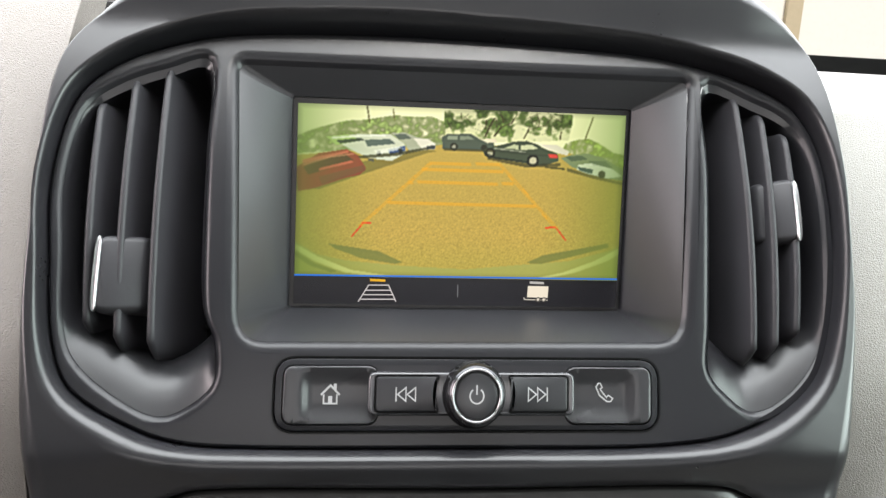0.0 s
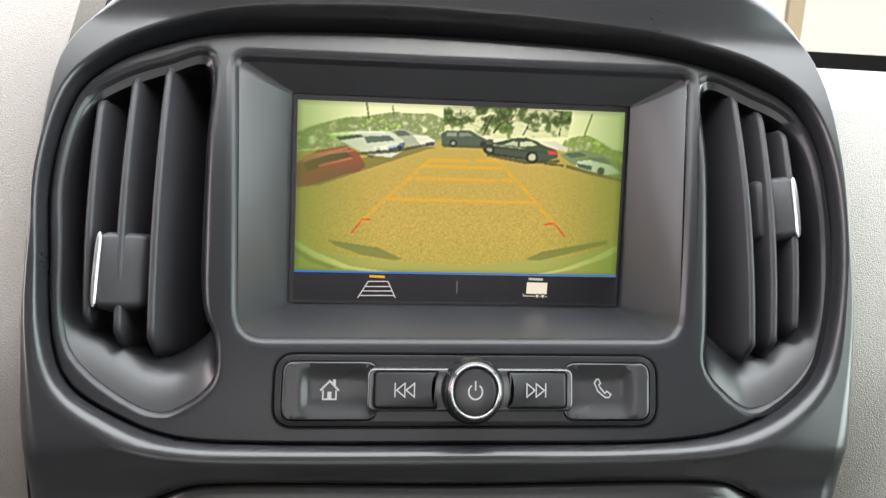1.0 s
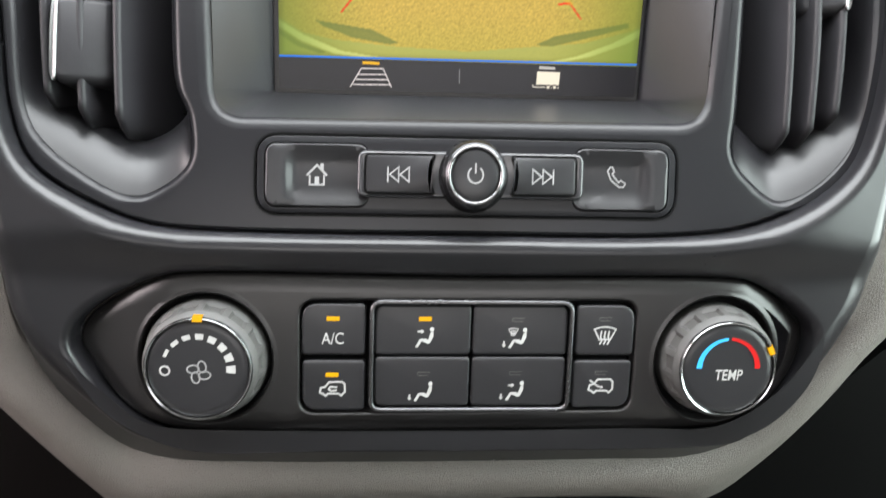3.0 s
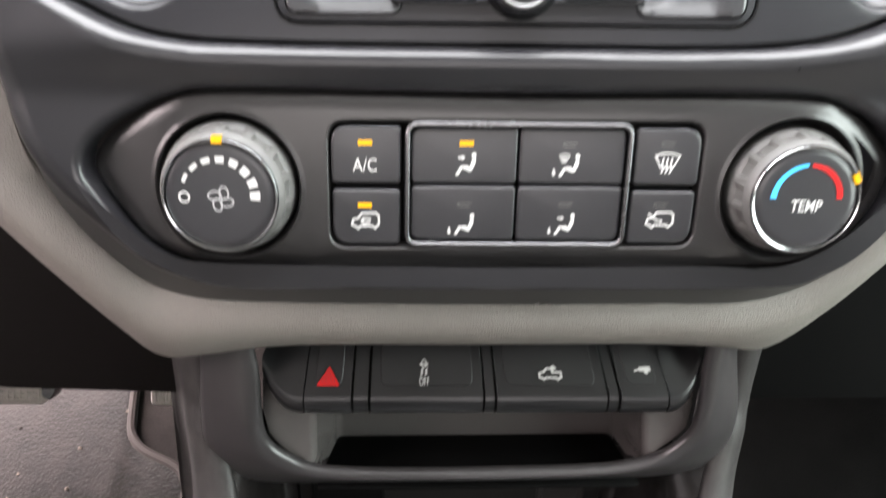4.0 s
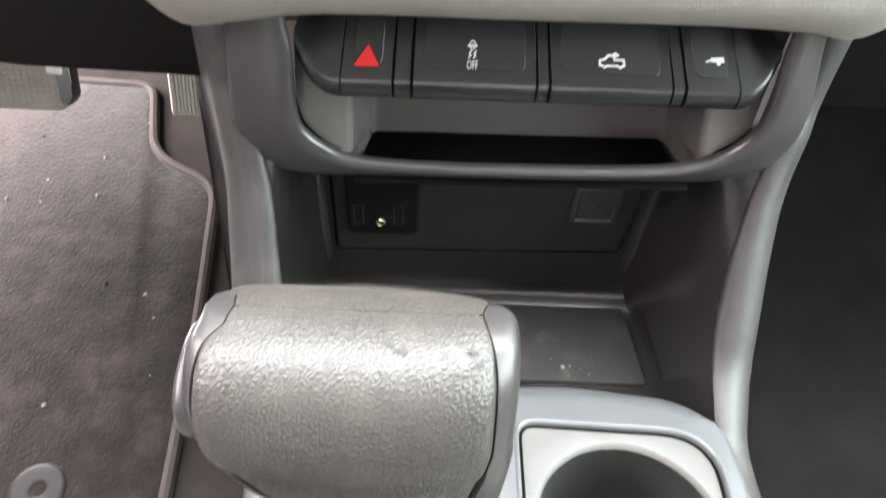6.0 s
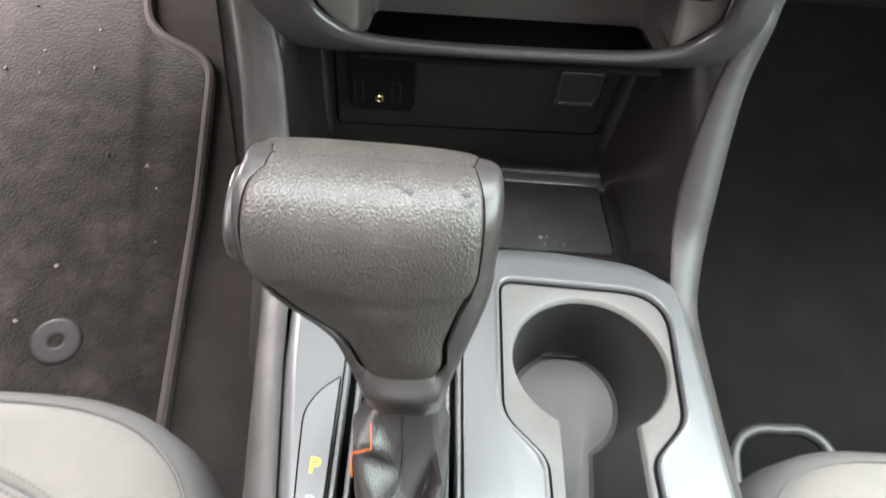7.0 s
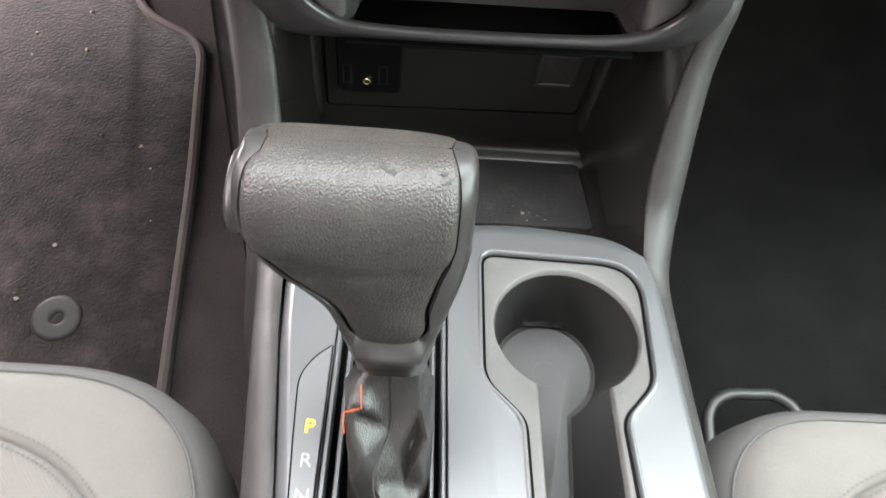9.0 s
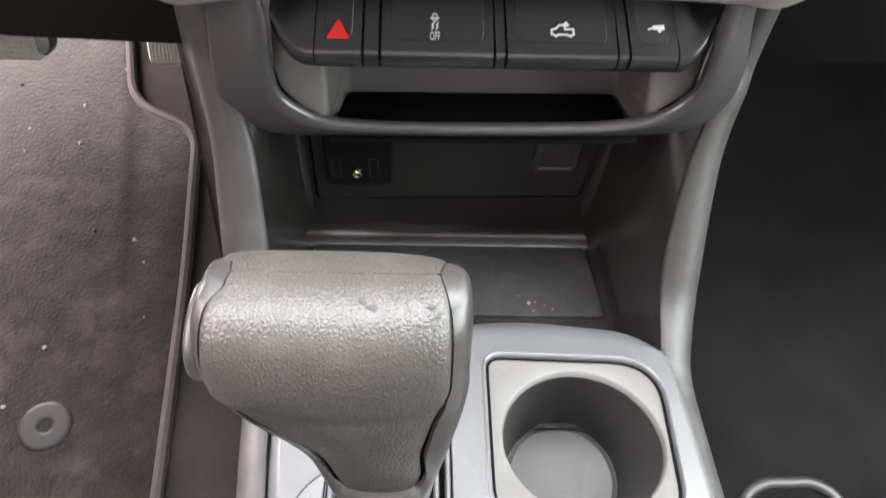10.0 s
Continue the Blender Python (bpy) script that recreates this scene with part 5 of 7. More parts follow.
# ---- air vents ----
def air_vent(name, outline, cx, side, fronts, tab, label):
    vent = thing(name, label, "air vent", S(cx, 0.60, -0.05), "air vents")
    o1 = inset(outline, 0.0005)

    def inner(k, lift):
        return [Vector((cx + (p.x - cx) * k, p.y + lift * smooth(0.655, 0.595, p.y) - 0.003 * smooth(0.69, 0.72, p.y))) for p in o1]

    rings = [[S(p.x, p.y, -0.0022) for p in o1], [S(p.x, p.y, -0.0036) for p in inner(0.972, 0.003)], [S(p.x, p.y, -0.0062) for p in inner(0.94, 0.0085)], [S(p.x, p.y, -0.0098) for p in inner(0.905, 0.0145)], [S(p.x, p.y, -0.0140) for p in inner(0.88, 0.0190)], [S(p.x, p.y, -0.022) for p in inner(0.865, 0.0215)], [S(p.x, p.y, -0.060) for p in inner(0.80, 0.0235)]]
    part("surround", loft(rings, cap_end=True), black_plastic, vent, "satin black scooped surround", 45)
    for (xt, zt), (xb, zb) in fronts:
        rows = []
        n = 34
        for k in range(n + 1):
            t = k / n
            z = zb + (zt - zb) * t
            x = xb + (xt - xb) * t
            e0, e1 = max(0, 1 - t / 0.05), max(0, 1 - (1 - t) / 0.09)
            bow = -0.004 + 0.0055 * math.sin(math.pi * (0.12 + 0.76 * t)) - 0.010 * e0 - 0.016 * (1 - math.sqrt(max(0, 1 - e1 * e1)))
            th = 0.00165 * (0.55 + 0.45 * smooth(0, 0.05, t) * smooth(0, 0.05, 1 - t))
            deep = -0.042 + 0.006 * e0
            dx = -side * 0.012
            row = [S(x + th * math.cos(a), z, bow - 0.0018 + 0.0018 * math.sin(a)) for a in (math.pi * m / 8 for m in range(9))]
            up = 0.011 * t
            row += [S(x - th * 1.1 + dx * 0.4, z + up * 0.4, bow * 0.6 + deep * 0.4), S(x - th * 0.8 + dx, z + up, deep), S(x + th * 0.8 + dx, z + up, deep), S(x + th * 1.1 + dx * 0.4, z + up * 0.4, bow * 0.6 + deep * 0.4)]
            rows.append(row)
        part("vane", loft(rows, True, True), vane_plastic, vent, "", 60)
    for z in (0.625, 0.650, 0.675, 0.700):
        bm = plate(rect(cx - 0.024, cx + 0.024, z - 0.0012, z + 0.0012, 0.0005, 2), [(0, -0.058), (0, -0.040), (0.0004, -0.0395)], to=S)
        part("rear_slat", bm, gap_shade_black, vent)
    x0, x1, z0, z1 = tab
    o = rounded([(x0, z0), (x1, z0 + 0.0005), (x1, z1), (x0, z1 - 0.001)], 0.0048, 8)
    t = part("adjuster_tab", plate(o, [(0, -0.010), (0, -0.0005), (0.0003, 0.0012), (0.0009, 0.0026), (0.0018, 0.0036), (0.0028, 0.0041)], to=lambda x, z, h: S(x, z, h - 0.008 * ((x - x0) / (x1 - x0) if side < 0 else (x1 - x) / (x1 - x0)))), vane_plastic, vent, "smooth finger tab with chrome edge", 60)
    xc, zc, hz_ = (x0 + 0.0008 if side < 0 else x1 - 0.0008), (z0 + z1) / 2 - 0.0004, (z1 - z0) / 2 - 0.0012
    rows = []
    for k in range(25):
        u = -math.cos(math.pi * k / 24)
        w = 0.0014 * (1 - abs(u) ** 7) ** 0.5 + 0.0001
        rows.append([S(xc - w * math.cos(a), zc + hz_ * u, 0.0012 + (0.0034 * math.sin(a) - 0.0016 * max(0, math.sin(a)) ** 6) * (0.35 + 0.65 * (1 - u * u) ** 0.4)) for a in (math.pi * m / 10 for m in range(11))])
    part("chrome_edge", loft(rows, closed=False), tab_chrome, t, "chrome strip", 70)
    return vent


air_vent("air_vent", vent_l, -0.134, -1, [((-0.1303, 0.7290), (-0.1270, 0.6105)), ((-0.1436, 0.7235), (-0.1400, 0.6130)), ((-0.1566, 0.7125), (-0.1520, 0.6190))], (-0.1495, -0.1300, 0.6270, 0.6570), "black air vent with upright vanes, tab set low")
air_vent("air_vent", vent_r, 0.128, 1, [((0.1226, 0.7260), (0.1215, 0.6095)), ((0.1342, 0.7180), (0.1310, 0.6115)), ((0.1444, 0.7090), (0.1410, 0.6180))], (0.1265, 0.1440, 0.6580, 0.6850), "black air vent with upright vanes, tab set high")


# ---- switch row under the pad ----
def lean(x, z):
    """The joints of the switch row fan out towards its lower edge."""
    return x - (0.00225 + 0.053 * x) * min(1, max(0, (z - 0.4238) / 0.0174))


def extrude_x(profile, x0, x1, tilt=0.016):
    """A bar along x with a (y, z) profile."""
    n = 6
    rows = []
    for k in range(n + 1):
        x = x0 + (x1 - x0) * k / n
        rows.append([Vector((lean(x, z), y, z + tilt * x)) for y, z in profile])
    return loft(rows, True, True)


SW = [(0.300, 0.446), (0.2870, 0.4452), (0.2830, 0.4412), (0.2672, 0.4255), (0.2650, 0.4238), (0.2636, 0.4218), (0.2630, 0.4195), (0.2634, 0.4160), (0.2646, 0.4138), (0.2668, 0.4126), (0.300, 0.4125)]


def W(x, z, h):
    return Vector((lean(x, z), 0.272 + (z - 0.430) - h * 0.7071, z + 0.016 * x + h * 0.7071))


bank = thing("switch_bank", "row of black rocker switches below the taupe pad", "switch panel", (0, 0.275, 0.41))
bm = bmesh.new()
SWB = [(y + 0.0012, z - 0.0006) for y, z in SW]
part("carrier", extrude_x(SWB, -0.0815, 0.0815), gap_shade_black, bank)
for x0, x1 in ((-0.0592, -0.0518), (-0.0012, 0.0040), (0.0535, 0.0588)):
    part("divider", extrude_x([(y + 0.0006, z - 0.0003) for y, z in SW], x0 + 0.0006, x1 - 0.0006), switch_plastic, bank, "", 25)
for x0, x1, r in ((-0.0990, -0.0806, True), (0.0808, 0.0950, False)):
    rows = []
    for k in range(9):
        t = k / 8
        x = x0 + (x1 - x0) * t
        e = (1 - t) if r else t
        rows.append([Vector((lean(x, z), y + 0.010 * e ** 2.5, z + 0.016 * x + (0.012 * e ** 2.5 if z < 0.43 else -0.002 * e ** 2))) for y, z in SW])
    part("end_cap", loft(rows, True, True), switch_plastic, bank, "", 40)
switches = [("hazard_switch", -0.0800, -0.0598, 0.0040), ("stability_switch", -0.0510, -0.0018, 0.0040), ("cargo_lamp_switch", 0.0046, 0.0530, 0.0040), ("trailer_switch", 0.0594, 0.0802, 0.0036)]
tops = {}
for name, x0, x1, m in switches:
    s = part(name, extrude_x(SW, x0, x1), switch_plastic, bank, "black rocker switch", 25)
    o = rect(x0 + m, x1 - m, 0.4262, 0.4405, 0.0034, 7)
    part("raised_face", plate(o, [(0, -0.001), (0, 0.0002), (0.0003, 0.0005)], to=W), switch_pad, s, "", 20)
    tops[name] = s
IH = 0.0012
bm = bmesh.new()
patch(bm, rounded([(-0.0752, 0.4263), (-0.0648, 0.4263), (-0.0700, 0.4323)], 0.0005, 3), W, IH)
hz = part("symbol", bm, print_red, tops["hazard_switch"], "red warning triangle")
bm = bmesh.new()
stroke(bm, [(-0.0732, 0.42725), (-0.0668, 0.42725), (-0.0700, 0.43085)], 0.0003, W, IH + 0.0001, True)
stroke(bm, [(-0.0714, 0.4280), (-0.0686, 0.4280), (-0.0700, 0.4296)], 0.0003, W, IH + 0.0001, True)
part("inner_line", bm, print_dark_red, hz)
bm = bmesh.new()
ex, ez = -0.0275, 0.4318
Ws = lambda x, z, h: W(ex + (x - ex) * 0.82, 0.4315 + (z - 0.4315) * 0.82, h)
stroke(bm, circle(ex, ez + 0.0016, 0.0014, 12), 0.0004, Ws, IH, True)
stroke(bm, [(ex - 0.0024, ez + 0.0014), (ex + 0.0024, ez + 0.0014)], 0.0006, Ws, IH)
for k in (-1, 1):
    stroke(bm, [(ex + k * 0.0012 + 0.0008, ez - 0.0002), (ex + k * 0.0012 - 0.0004, ez - 0.0012), (ex + k * 0.0012 + 0.0004, ez - 0.0018), (ex + k * 0.0012 - 0.0008, ez - 0.0028)], 0.0005, Ws, IH)
letters(bm, "OFF", ex, ez - 0.0050, 0.0030, Ws, IH, 0.75)
part("symbol", bm, print_white, tops["stability_switch"], "white skid symbol with OFF")
bm = bmesh.new()
cx, cz = 0.0291, 0.4297
Ws = lambda x, z, h: W(cx + (x - cx) * 1.0, cz + (z - cz) * 0.66, h)
stroke(bm, [(cx - 0.00499, cz - 0.00140), (cx - 0.00482, cz + 0.00062), (cx - 0.00292, cz + 0.00109), (cx - 0.00120, cz + 0.00281), (cx + 0.00086, cz + 0.00265), (cx + 0.00120, cz + 0.00094), (cx + 0.00482, cz + 0.00094), (cx + 0.00490, cz - 0.00140),
            (cx + 0.00396, cz - 0.00172), (cx + 0.00327, cz - 0.00234), (cx + 0.00224, cz - 0.00156), (cx - 0.00206, cz - 0.00156), (cx - 0.00310, cz - 0.00234), (cx - 0.00396, cz - 0.00156)], 0.0009, Ws, IH, True)
patch(bm, [(cx + 0.00034, cz + 0.00328), (cx + 0.00189, cz + 0.00437), (cx + 0.00344, cz + 0.00265), (cx + 0.00155, cz + 0.00203)], Ws, IH)
part("symbol", bm, print_white, tops["cargo_lamp_switch"], "white pickup symbol")
bm = bmesh.new()
stroke(bm, rect(0.0215, 0.0375, 0.4204, 0.4219, 0.0004, 2), 0.0003, lambda x, z, h: Vector((x, 0.2633 - h - 0.26 * (0.4210 - z), z + 0.016 * x)), 0.0004, True)
part("marker_window", bm, button_plastic, tops["cargo_lamp_switch"], "thin outline of an unlit marker")
bm = bmesh.new()
tx, tz = 0.0716, 0.4310
Ws = lambda x, z, h: W(tx + (x - tx) * 0.90, tz + (z - tz) * 0.50, h)
patch(bm, [(tx - 0.0020, tz - 0.0008), (tx + 0.0038, tz - 0.0008), (tx + 0.0038, tz + 0.0022), (tx - 0.0020, tz + 0.0018)], Ws, IH)
stroke(bm, [(tx - 0.0046, tz - 0.0006), (tx - 0.0018, tz + 0.0004)], 0.0010, Ws, IH)
patch(bm, circle(tx + 0.0012, tz - 0.0014, 0.0010, 10), Ws, IH)
part("symbol", bm, print_white, tops["trailer_switch"], "white trailer symbol")

# ---- tray bezel with slot ----
tray = thing("storage_tray", "dark satin U-shaped bezel round a shallow open tray", "storage tray", (-0.005, 0.29, 0.36))


def B(x, z, h):
    return Vector((x, 0.266 - h + 0.10 * max(0, z - 0.42) + 1.6 * max(0, z - 0.460), z + 0.030 * x))


outer_u = spline([(-0.1262, 0.478), (-0.1268, 0.44), (-0.1306, 0.405), (-0.1312, 0.3845), (-0.1225, 0.3675), (-0.1040, 0.3595), (-0.06, 0.3590), (-0.005, 0.3590), (0.05, 0.3595), (0.089, 0.3605), (0.1100, 0.3665), (0.1190, 0.3825), (0.1190, 0.403), (0.1110, 0.44), (0.1085, 0.478), (0.05, 0.486), (-0.06, 0.486)], 5)
ridge_u = spline([(-0.1065, 0.478), (-0.1072, 0.44), (-0.1078, 0.405), (-0.1050, 0.3900), (-0.0965, 0.3805), (-0.0830, 0.3740), (-0.06, 0.3714), (-0.005, 0.3704), (0.05, 0.3714), (0.074, 0.3742), (0.0900, 0.3800), (0.1000, 0.3920), (0.1022, 0.405), (0.1000, 0.44), (0.0965, 0.478), (0.05, 0.484), (-0.06, 0.484)], 5)
inner_u = spline([(-0.0995, 0.474), (-0.1005, 0.43), (-0.1012, 0.404), (-0.0985, 0.3925), (-0.0900, 0.3835), (-0.0775, 0.3768), (-0.05, 0.3738), (-0.005, 0.3732), (0.045, 0.3740), (0.069, 0.3766), (0.0850, 0.3830), (0.0950, 0.3945), (0.0970, 0.407), (0.0950, 0.435), (0.0915, 0.475), (0.05, 0.479), (-0.06, 0.479)], 5)
mixed = lambda a, b, t: [p.lerp(q, t) for p, q in zip(a, b)]
bezel_rings = [(outer_u, -0.030), (outer_u, -0.0104), (mixed(outer_u, ridge_u, 0.04), -0.0086), (mixed(outer_u, ridge_u, 0.12), -0.0073), (mixed(outer_u, ridge_u, 0.35), -0.0049), (mixed(outer_u, ridge_u, 0.60), -0.0024), (mixed(outer_u, ridge_u, 0.84), -0.0003), (ridge_u, 0.0006),
               (mixed(ridge_u, inner_u, 0.25), 0.0008), (mixed(ridge_u, inner_u, 0.60), 0.0006), (mixed(ridge_u, inner_u, 0.90), 0.0001), (inner_u, -0.0004), (inset(inner_u, 0.0007), -0.0016), (inset(inner_u, 0.0008), -0.0036), (inset(inner_u, 0.0002), -0.0044)]
part("frame", loft([[B(p.x, p.y, h) for p in o] for o, h in bezel_rings]), bezel_plastic, tray, "", 60)
# lighter than the bezel: light reflected into the pocket is put into the colour
ledge_plastic_lit = surface("ledge_plastic_lit", (0.068, 0.062, 0.060), 0.23, vary=0.04, grain=0.12, grain_size=1500)
EAR_Z, EAR_L, EAR_R = [0.3735, 0.3768, 0.3835, 0.3925, 0.404, 0.43], [-0.0600, -0.0785, -0.0910, -0.0995, -0.1022, -0.1015], [0.0600, 0.0700, 0.0860, 0.0960, 0.0980, 0.0960]
rows = []
for k in range(19):
    z = 0.3606 + 0.0660 * k / 18
    xl, xr = -0.0782 + 0.0010 * k / 18, 0.0795 - 0.0072 * k / 18
    el, er = min(xl - 0.0045, float(np.interp(z, EAR_Z, EAR_L))), max(xr + 0.0045, float(np.interp(z, EAR_Z, EAR_R)))
    h = -0.0034 - 0.014 * smooth(0.3765, 0.3690, z) - 0.30 * max(0, z - 0.3765)
    deep = 0.22 * max(0, z - 0.3606)
    row = [B(el, z, h), B(el + (xl - 0.0042 - el) * 0.5, z, h + 0.0003), B(xl - 0.0042, z, h)]
    row += [B(xl - 0.0042 + 0.0042 * math.sin(a), z, h - 0.0042 + 0.0042 * math.cos(a)) for a in (radians(15 * j) for j in range(1, 7))]
    zz = lambda x: z + 0.020 * x
    xbl, xbr = xl + 0.0060, xr - 0.0070
    row += [Vector((xl + 0.0030, 0.290 + deep, zz(xl))), Vector((xbl - 0.0010, 0.2995 + deep, zz(xl)))]
    row += [Vector((xbl + 0.0030 - 0.0036 * math.cos(a), 0.3005 + deep + 0.0036 * math.sin(a), zz(xbl))) for a in (radians(18 * j) for j in range(6))]
    row += [Vector((x, 0.3041 + deep, zz(x))) for x in (-0.04, 0.0, 0.04)]
    row += [Vector((xbr - 0.0030 + 0.0036 * math.cos(a), 0.3005 + deep + 0.0036 * math.sin(a), zz(xbr))) for a in (radians(90 - 18 * j) for j in range(6))]
    row += [Vector((xbr + 0.0010, 0.2995 + deep, zz(xr))), Vector((xr - 0.0030, 0.290 + deep, zz(xr)))]
    row += [B(xr + 0.0042 - 0.0042 * math.sin(a), z, h - 0.0042 + 0.0042 * math.cos(a)) for a in (radians(90 - 15 * j) for j in range(6))]
    row += [B(xr + 0.0042, z, h), B(er + (xr + 0.0042 - er) * 0.5, z, h + 0.0003), B(er, z, h)]
    rows.append(row)
part("tray_pocket", loft(rows, closed=False), ledge_plastic_lit, tray, "open pocket between two textured ledges", 60)
bm = plate(rounded([(-0.0795, 0.2690), (0.0790, 0.2690), (0.0700, 0.3038), (-0.0720, 0.3038)], 0.003, 5), [(0, -0.001), (0, 0.0004), (0.0008, 0.0010)], to=lambda x, y, h: Vector((x, y, 0.3605 + 0.026 * x + h)))
part("tray_liner", bm, gap_shade_black, tray, "black rubber liner", 40)

# ---- centre console: side rails, cubby, silver top, cup holders ----
console = thing("center_console", "grey centre console with silver top plate between the seats", "console", (0, 0.1, FLOOR))
RI = [(0.288, 0.490), (0.2885, 0.455), (0.2880, 0.425), (0.2850, 0.398), (0.2790, 0.384), (0.2690, 0.362), (0.2520, 0.332), (0.2340, 0.303), (0.2190, 0.288), (0.1985, 0.2805), (0.178, 0.2765), (0.13, 0.285), (0.08, 0.297), (0.0, 0.316), (-0.30, 0.388)]
RO = [(0.292, 0.490), (0.293, 0.455), (0.2925, 0.425), (0.2905, 0.400), (0.2850, 0.385), (0.2770, 0.357), (0.2585, 0.328), (0.2370, 0.300), (0.2220, 0.280), (0.2010, 0.270), (0.180, 0.266), (0.13, 0.274), (0.08, 0.284), (0.0, 0.303), (-0.30, 0.375)]
ZS = [0.26, 0.280, 0.288, 0.303, 0.332, 0.352, 0.384, 0.400, 0.46]
RAIL_X = {1: ([0.1022, 0.1025, 0.1035, 0.1035, 0.1050, 0.1075, 0.1125, 0.1150, 0.1155], [0.1215, 0.1245, 0.1275, 0.1275, 0.1280, 0.1285, 0.1310, 0.1315, 0.1310]),
          -1: ([-0.1056, -0.1090, -0.1125, -0.1128, -0.1150, -0.1165, -0.1225, -0.1250, -0.1250], [-0.1250, -0.1320, -0.1375, -0.1395, -0.1405, -0.1410, -0.1430, -0.1440, -0.1450])}
for sgn in (1, -1):
    ri, ro = spline([(y, z) for y, z in RI], 4, False), spline([(y, z) for y, z in RO], 4, False)
    rows = []
    for a, b in zip(ri, ro):
        flat = smooth(0.21, 0.17, a.x)
        xi, xo = (float(np.interp(a.y, ZS, v)) * (1 - flat) + v[0] * flat for v in RAIL_X[sgn])
        if sgn < 0:
            near = (float(np.interp(a.x, (-0.3, 0.0033, 0.04, 0.09, 0.1286, 0.17, 0.20), v)) for v in ((-0.0745, -0.0890, -0.0930, -0.0995, -0.1045, -0.1080, -0.1095), (-0.0930, -0.1060, -0.1100, -0.1160, -0.1200, -0.1245, -0.1300)))
            xi, xo = (p * (1 - flat) + q * flat for p, q in zip((xi, xo), near))
        wide = xo - xi
        crown = [Vector((xi + wide * t, a.x + (b.x - a.x) * t - 0.0050 * math.sin(math.pi * t) ** 0.7, a.y + (b.y - a.y) * t + 0.0050 * math.sin(math.pi * t) ** 0.7)) for t in (0.06, 0.14, 0.25, 0.4, 0.6, 0.8, 0.93)]
        rows.append([Vector((xi + sgn * 0.003, a.x + 0.03, a.y - 0.012)), Vector((xi + sgn * 0.0006, a.x + 0.004, a.y - 0.002)), Vector((xi, a.x, a.y))] + crown +
                    [Vector((xo, b.x + 0.001, b.y - 0.001)), Vector((xo + sgn * 0.001, b.x + 0.006, b.y - 0.010)),
                     Vector((xo + sgn * 0.014, b.x + 0.02, max(0.10, b.y - 0.12))), Vector((xo + sgn * (0.05 if sgn < 0 else 0.02), b.x + 0.03, FLOOR))])
    part("side_rail", loft(rows, closed=False), rail_plastic, console, "grey grained side rail", 50)
# cubby under the tray
def rail_front(z):
    return float(np.interp(z, [0.20, 0.2765, 0.2805, 0.288, 0.303, 0.332, 0.360, 0.384], [0.176, 0.178, 0.1985, 0.219, 0.234, 0.252, 0.268, 0.2765]))


for cols in (((-0.1150, None), (-0.1140, 0.5), (-0.1105, 0.285), (-0.1088, 0.300), (-0.1079, 0.3060), (-0.1063, 0.3100), (-0.1040, 0.3122), (-0.1015, 0.3128)), ((0.1042, None), (0.1005, 0.5), (0.0925, 0.285), (0.0868, 0.300), (0.0845, 0.3060), (0.0825, 0.3098), (0.0797, 0.3121), (0.0770, 0.3128))):
    rows = []
    for k in range(17):
        z = 0.2190 + 0.010 * k
        f = rail_front(z) + 0.002
        x_edge = float(np.interp(z, ZS, RAIL_X[1 if cols[0][0] > 0 else -1][0]))
        rows.append([Vector((x_edge if y is None else x, f if y is None else (f + 0.25 * (0.285 - f) if y == 0.5 else y), z)) for x, y in cols])
    part("cubby_side", loft(rows, closed=False), cubby_plastic, console, "dark cubby wall", 60)
back = []
for y, z in ((0.170, 0.2185), (0.292, 0.2185), (0.2975, 0.2192), (0.3025, 0.2216), (0.3068, 0.2258), (0.3100, 0.2318), (0.3118, 0.2390), (0.3127, 0.2470), (0.3130, 0.2560), (0.3132, 0.3700)):
    back.append([Vector((x, y, z + 0.010 * x)) for x in (-0.118, -0.05, 0.02, 0.106)])
part("cubby_back", loft(back, closed=False), cubby_plastic, console, "dark cubby floor and back", 60)


def Bk(x, z, h):
    return Vector((x, 0.3130 - h, z + 0.022 * x))


part("rear_panel", plate(rounded([(-0.0975, 0.2580), (0.0725, 0.2625), (0.0765, 0.362), (-0.0965, 0.362)], 0.004), [(0, -0.001), (0, 0.0012), (0.0008, 0.0020)], to=Bk), cubby_panel, console, "smooth black panel", 30)
socket_black = surface("socket_black", (0.0022, 0.0022, 0.0022), 0.3, spec=0.3)
usb = part("usb_socket", plate(rect(-0.0895, -0.0485, 0.2770, 0.3330, 0.006), [(0, 0), (0, 0.005), (0.0014, 0.0068)], to=Bk), socket_black, console, "black socket block", 30)
for x in (-0.0828, -0.0600):
    bm = bmesh.new()
    stroke(bm, [(x - 0.0026, 0.287), (x - 0.0026, 0.303), (x + 0.0026, 0.303), (x + 0.0026, 0.287)], 0.0010, Bk, 0.0070, True)
    part("port", bm, surface("port_rim", (0.012, 0.012, 0.012), 0.3), usb, "usb port rim")
bm = loft([[Bk(p.x, p.y, h) for p in circle(-0.0705, 0.2895, r, 20)] for r, h in ((0.0030, 0.0060), (0.0030, 0.0078), (0.0024, 0.0082), (0.0017, 0.0078), (0.0015, 0.006))])
part("audio_jack", bm, surface("brass", (0.80, 0.66, 0.40), 0.2, metal=1.0), usb, "bright metal audio jack")
plug_plastic = surface("plug_plastic", (0.017, 0.0155, 0.015), 0.4, vary=0.1, grain=0.2, grain_size=2000)
part("blank_plug", plate(rect(0.0375, 0.0650, 0.2885, 0.3190, 0.005), [(0, 0), (0, 0.0030), (0.0010, 0.0040), (0.0030, 0.0040), (0.0040, 0.0028)], to=Bk), plug_plastic, console, "blank socket cover with a raised rim", 30)
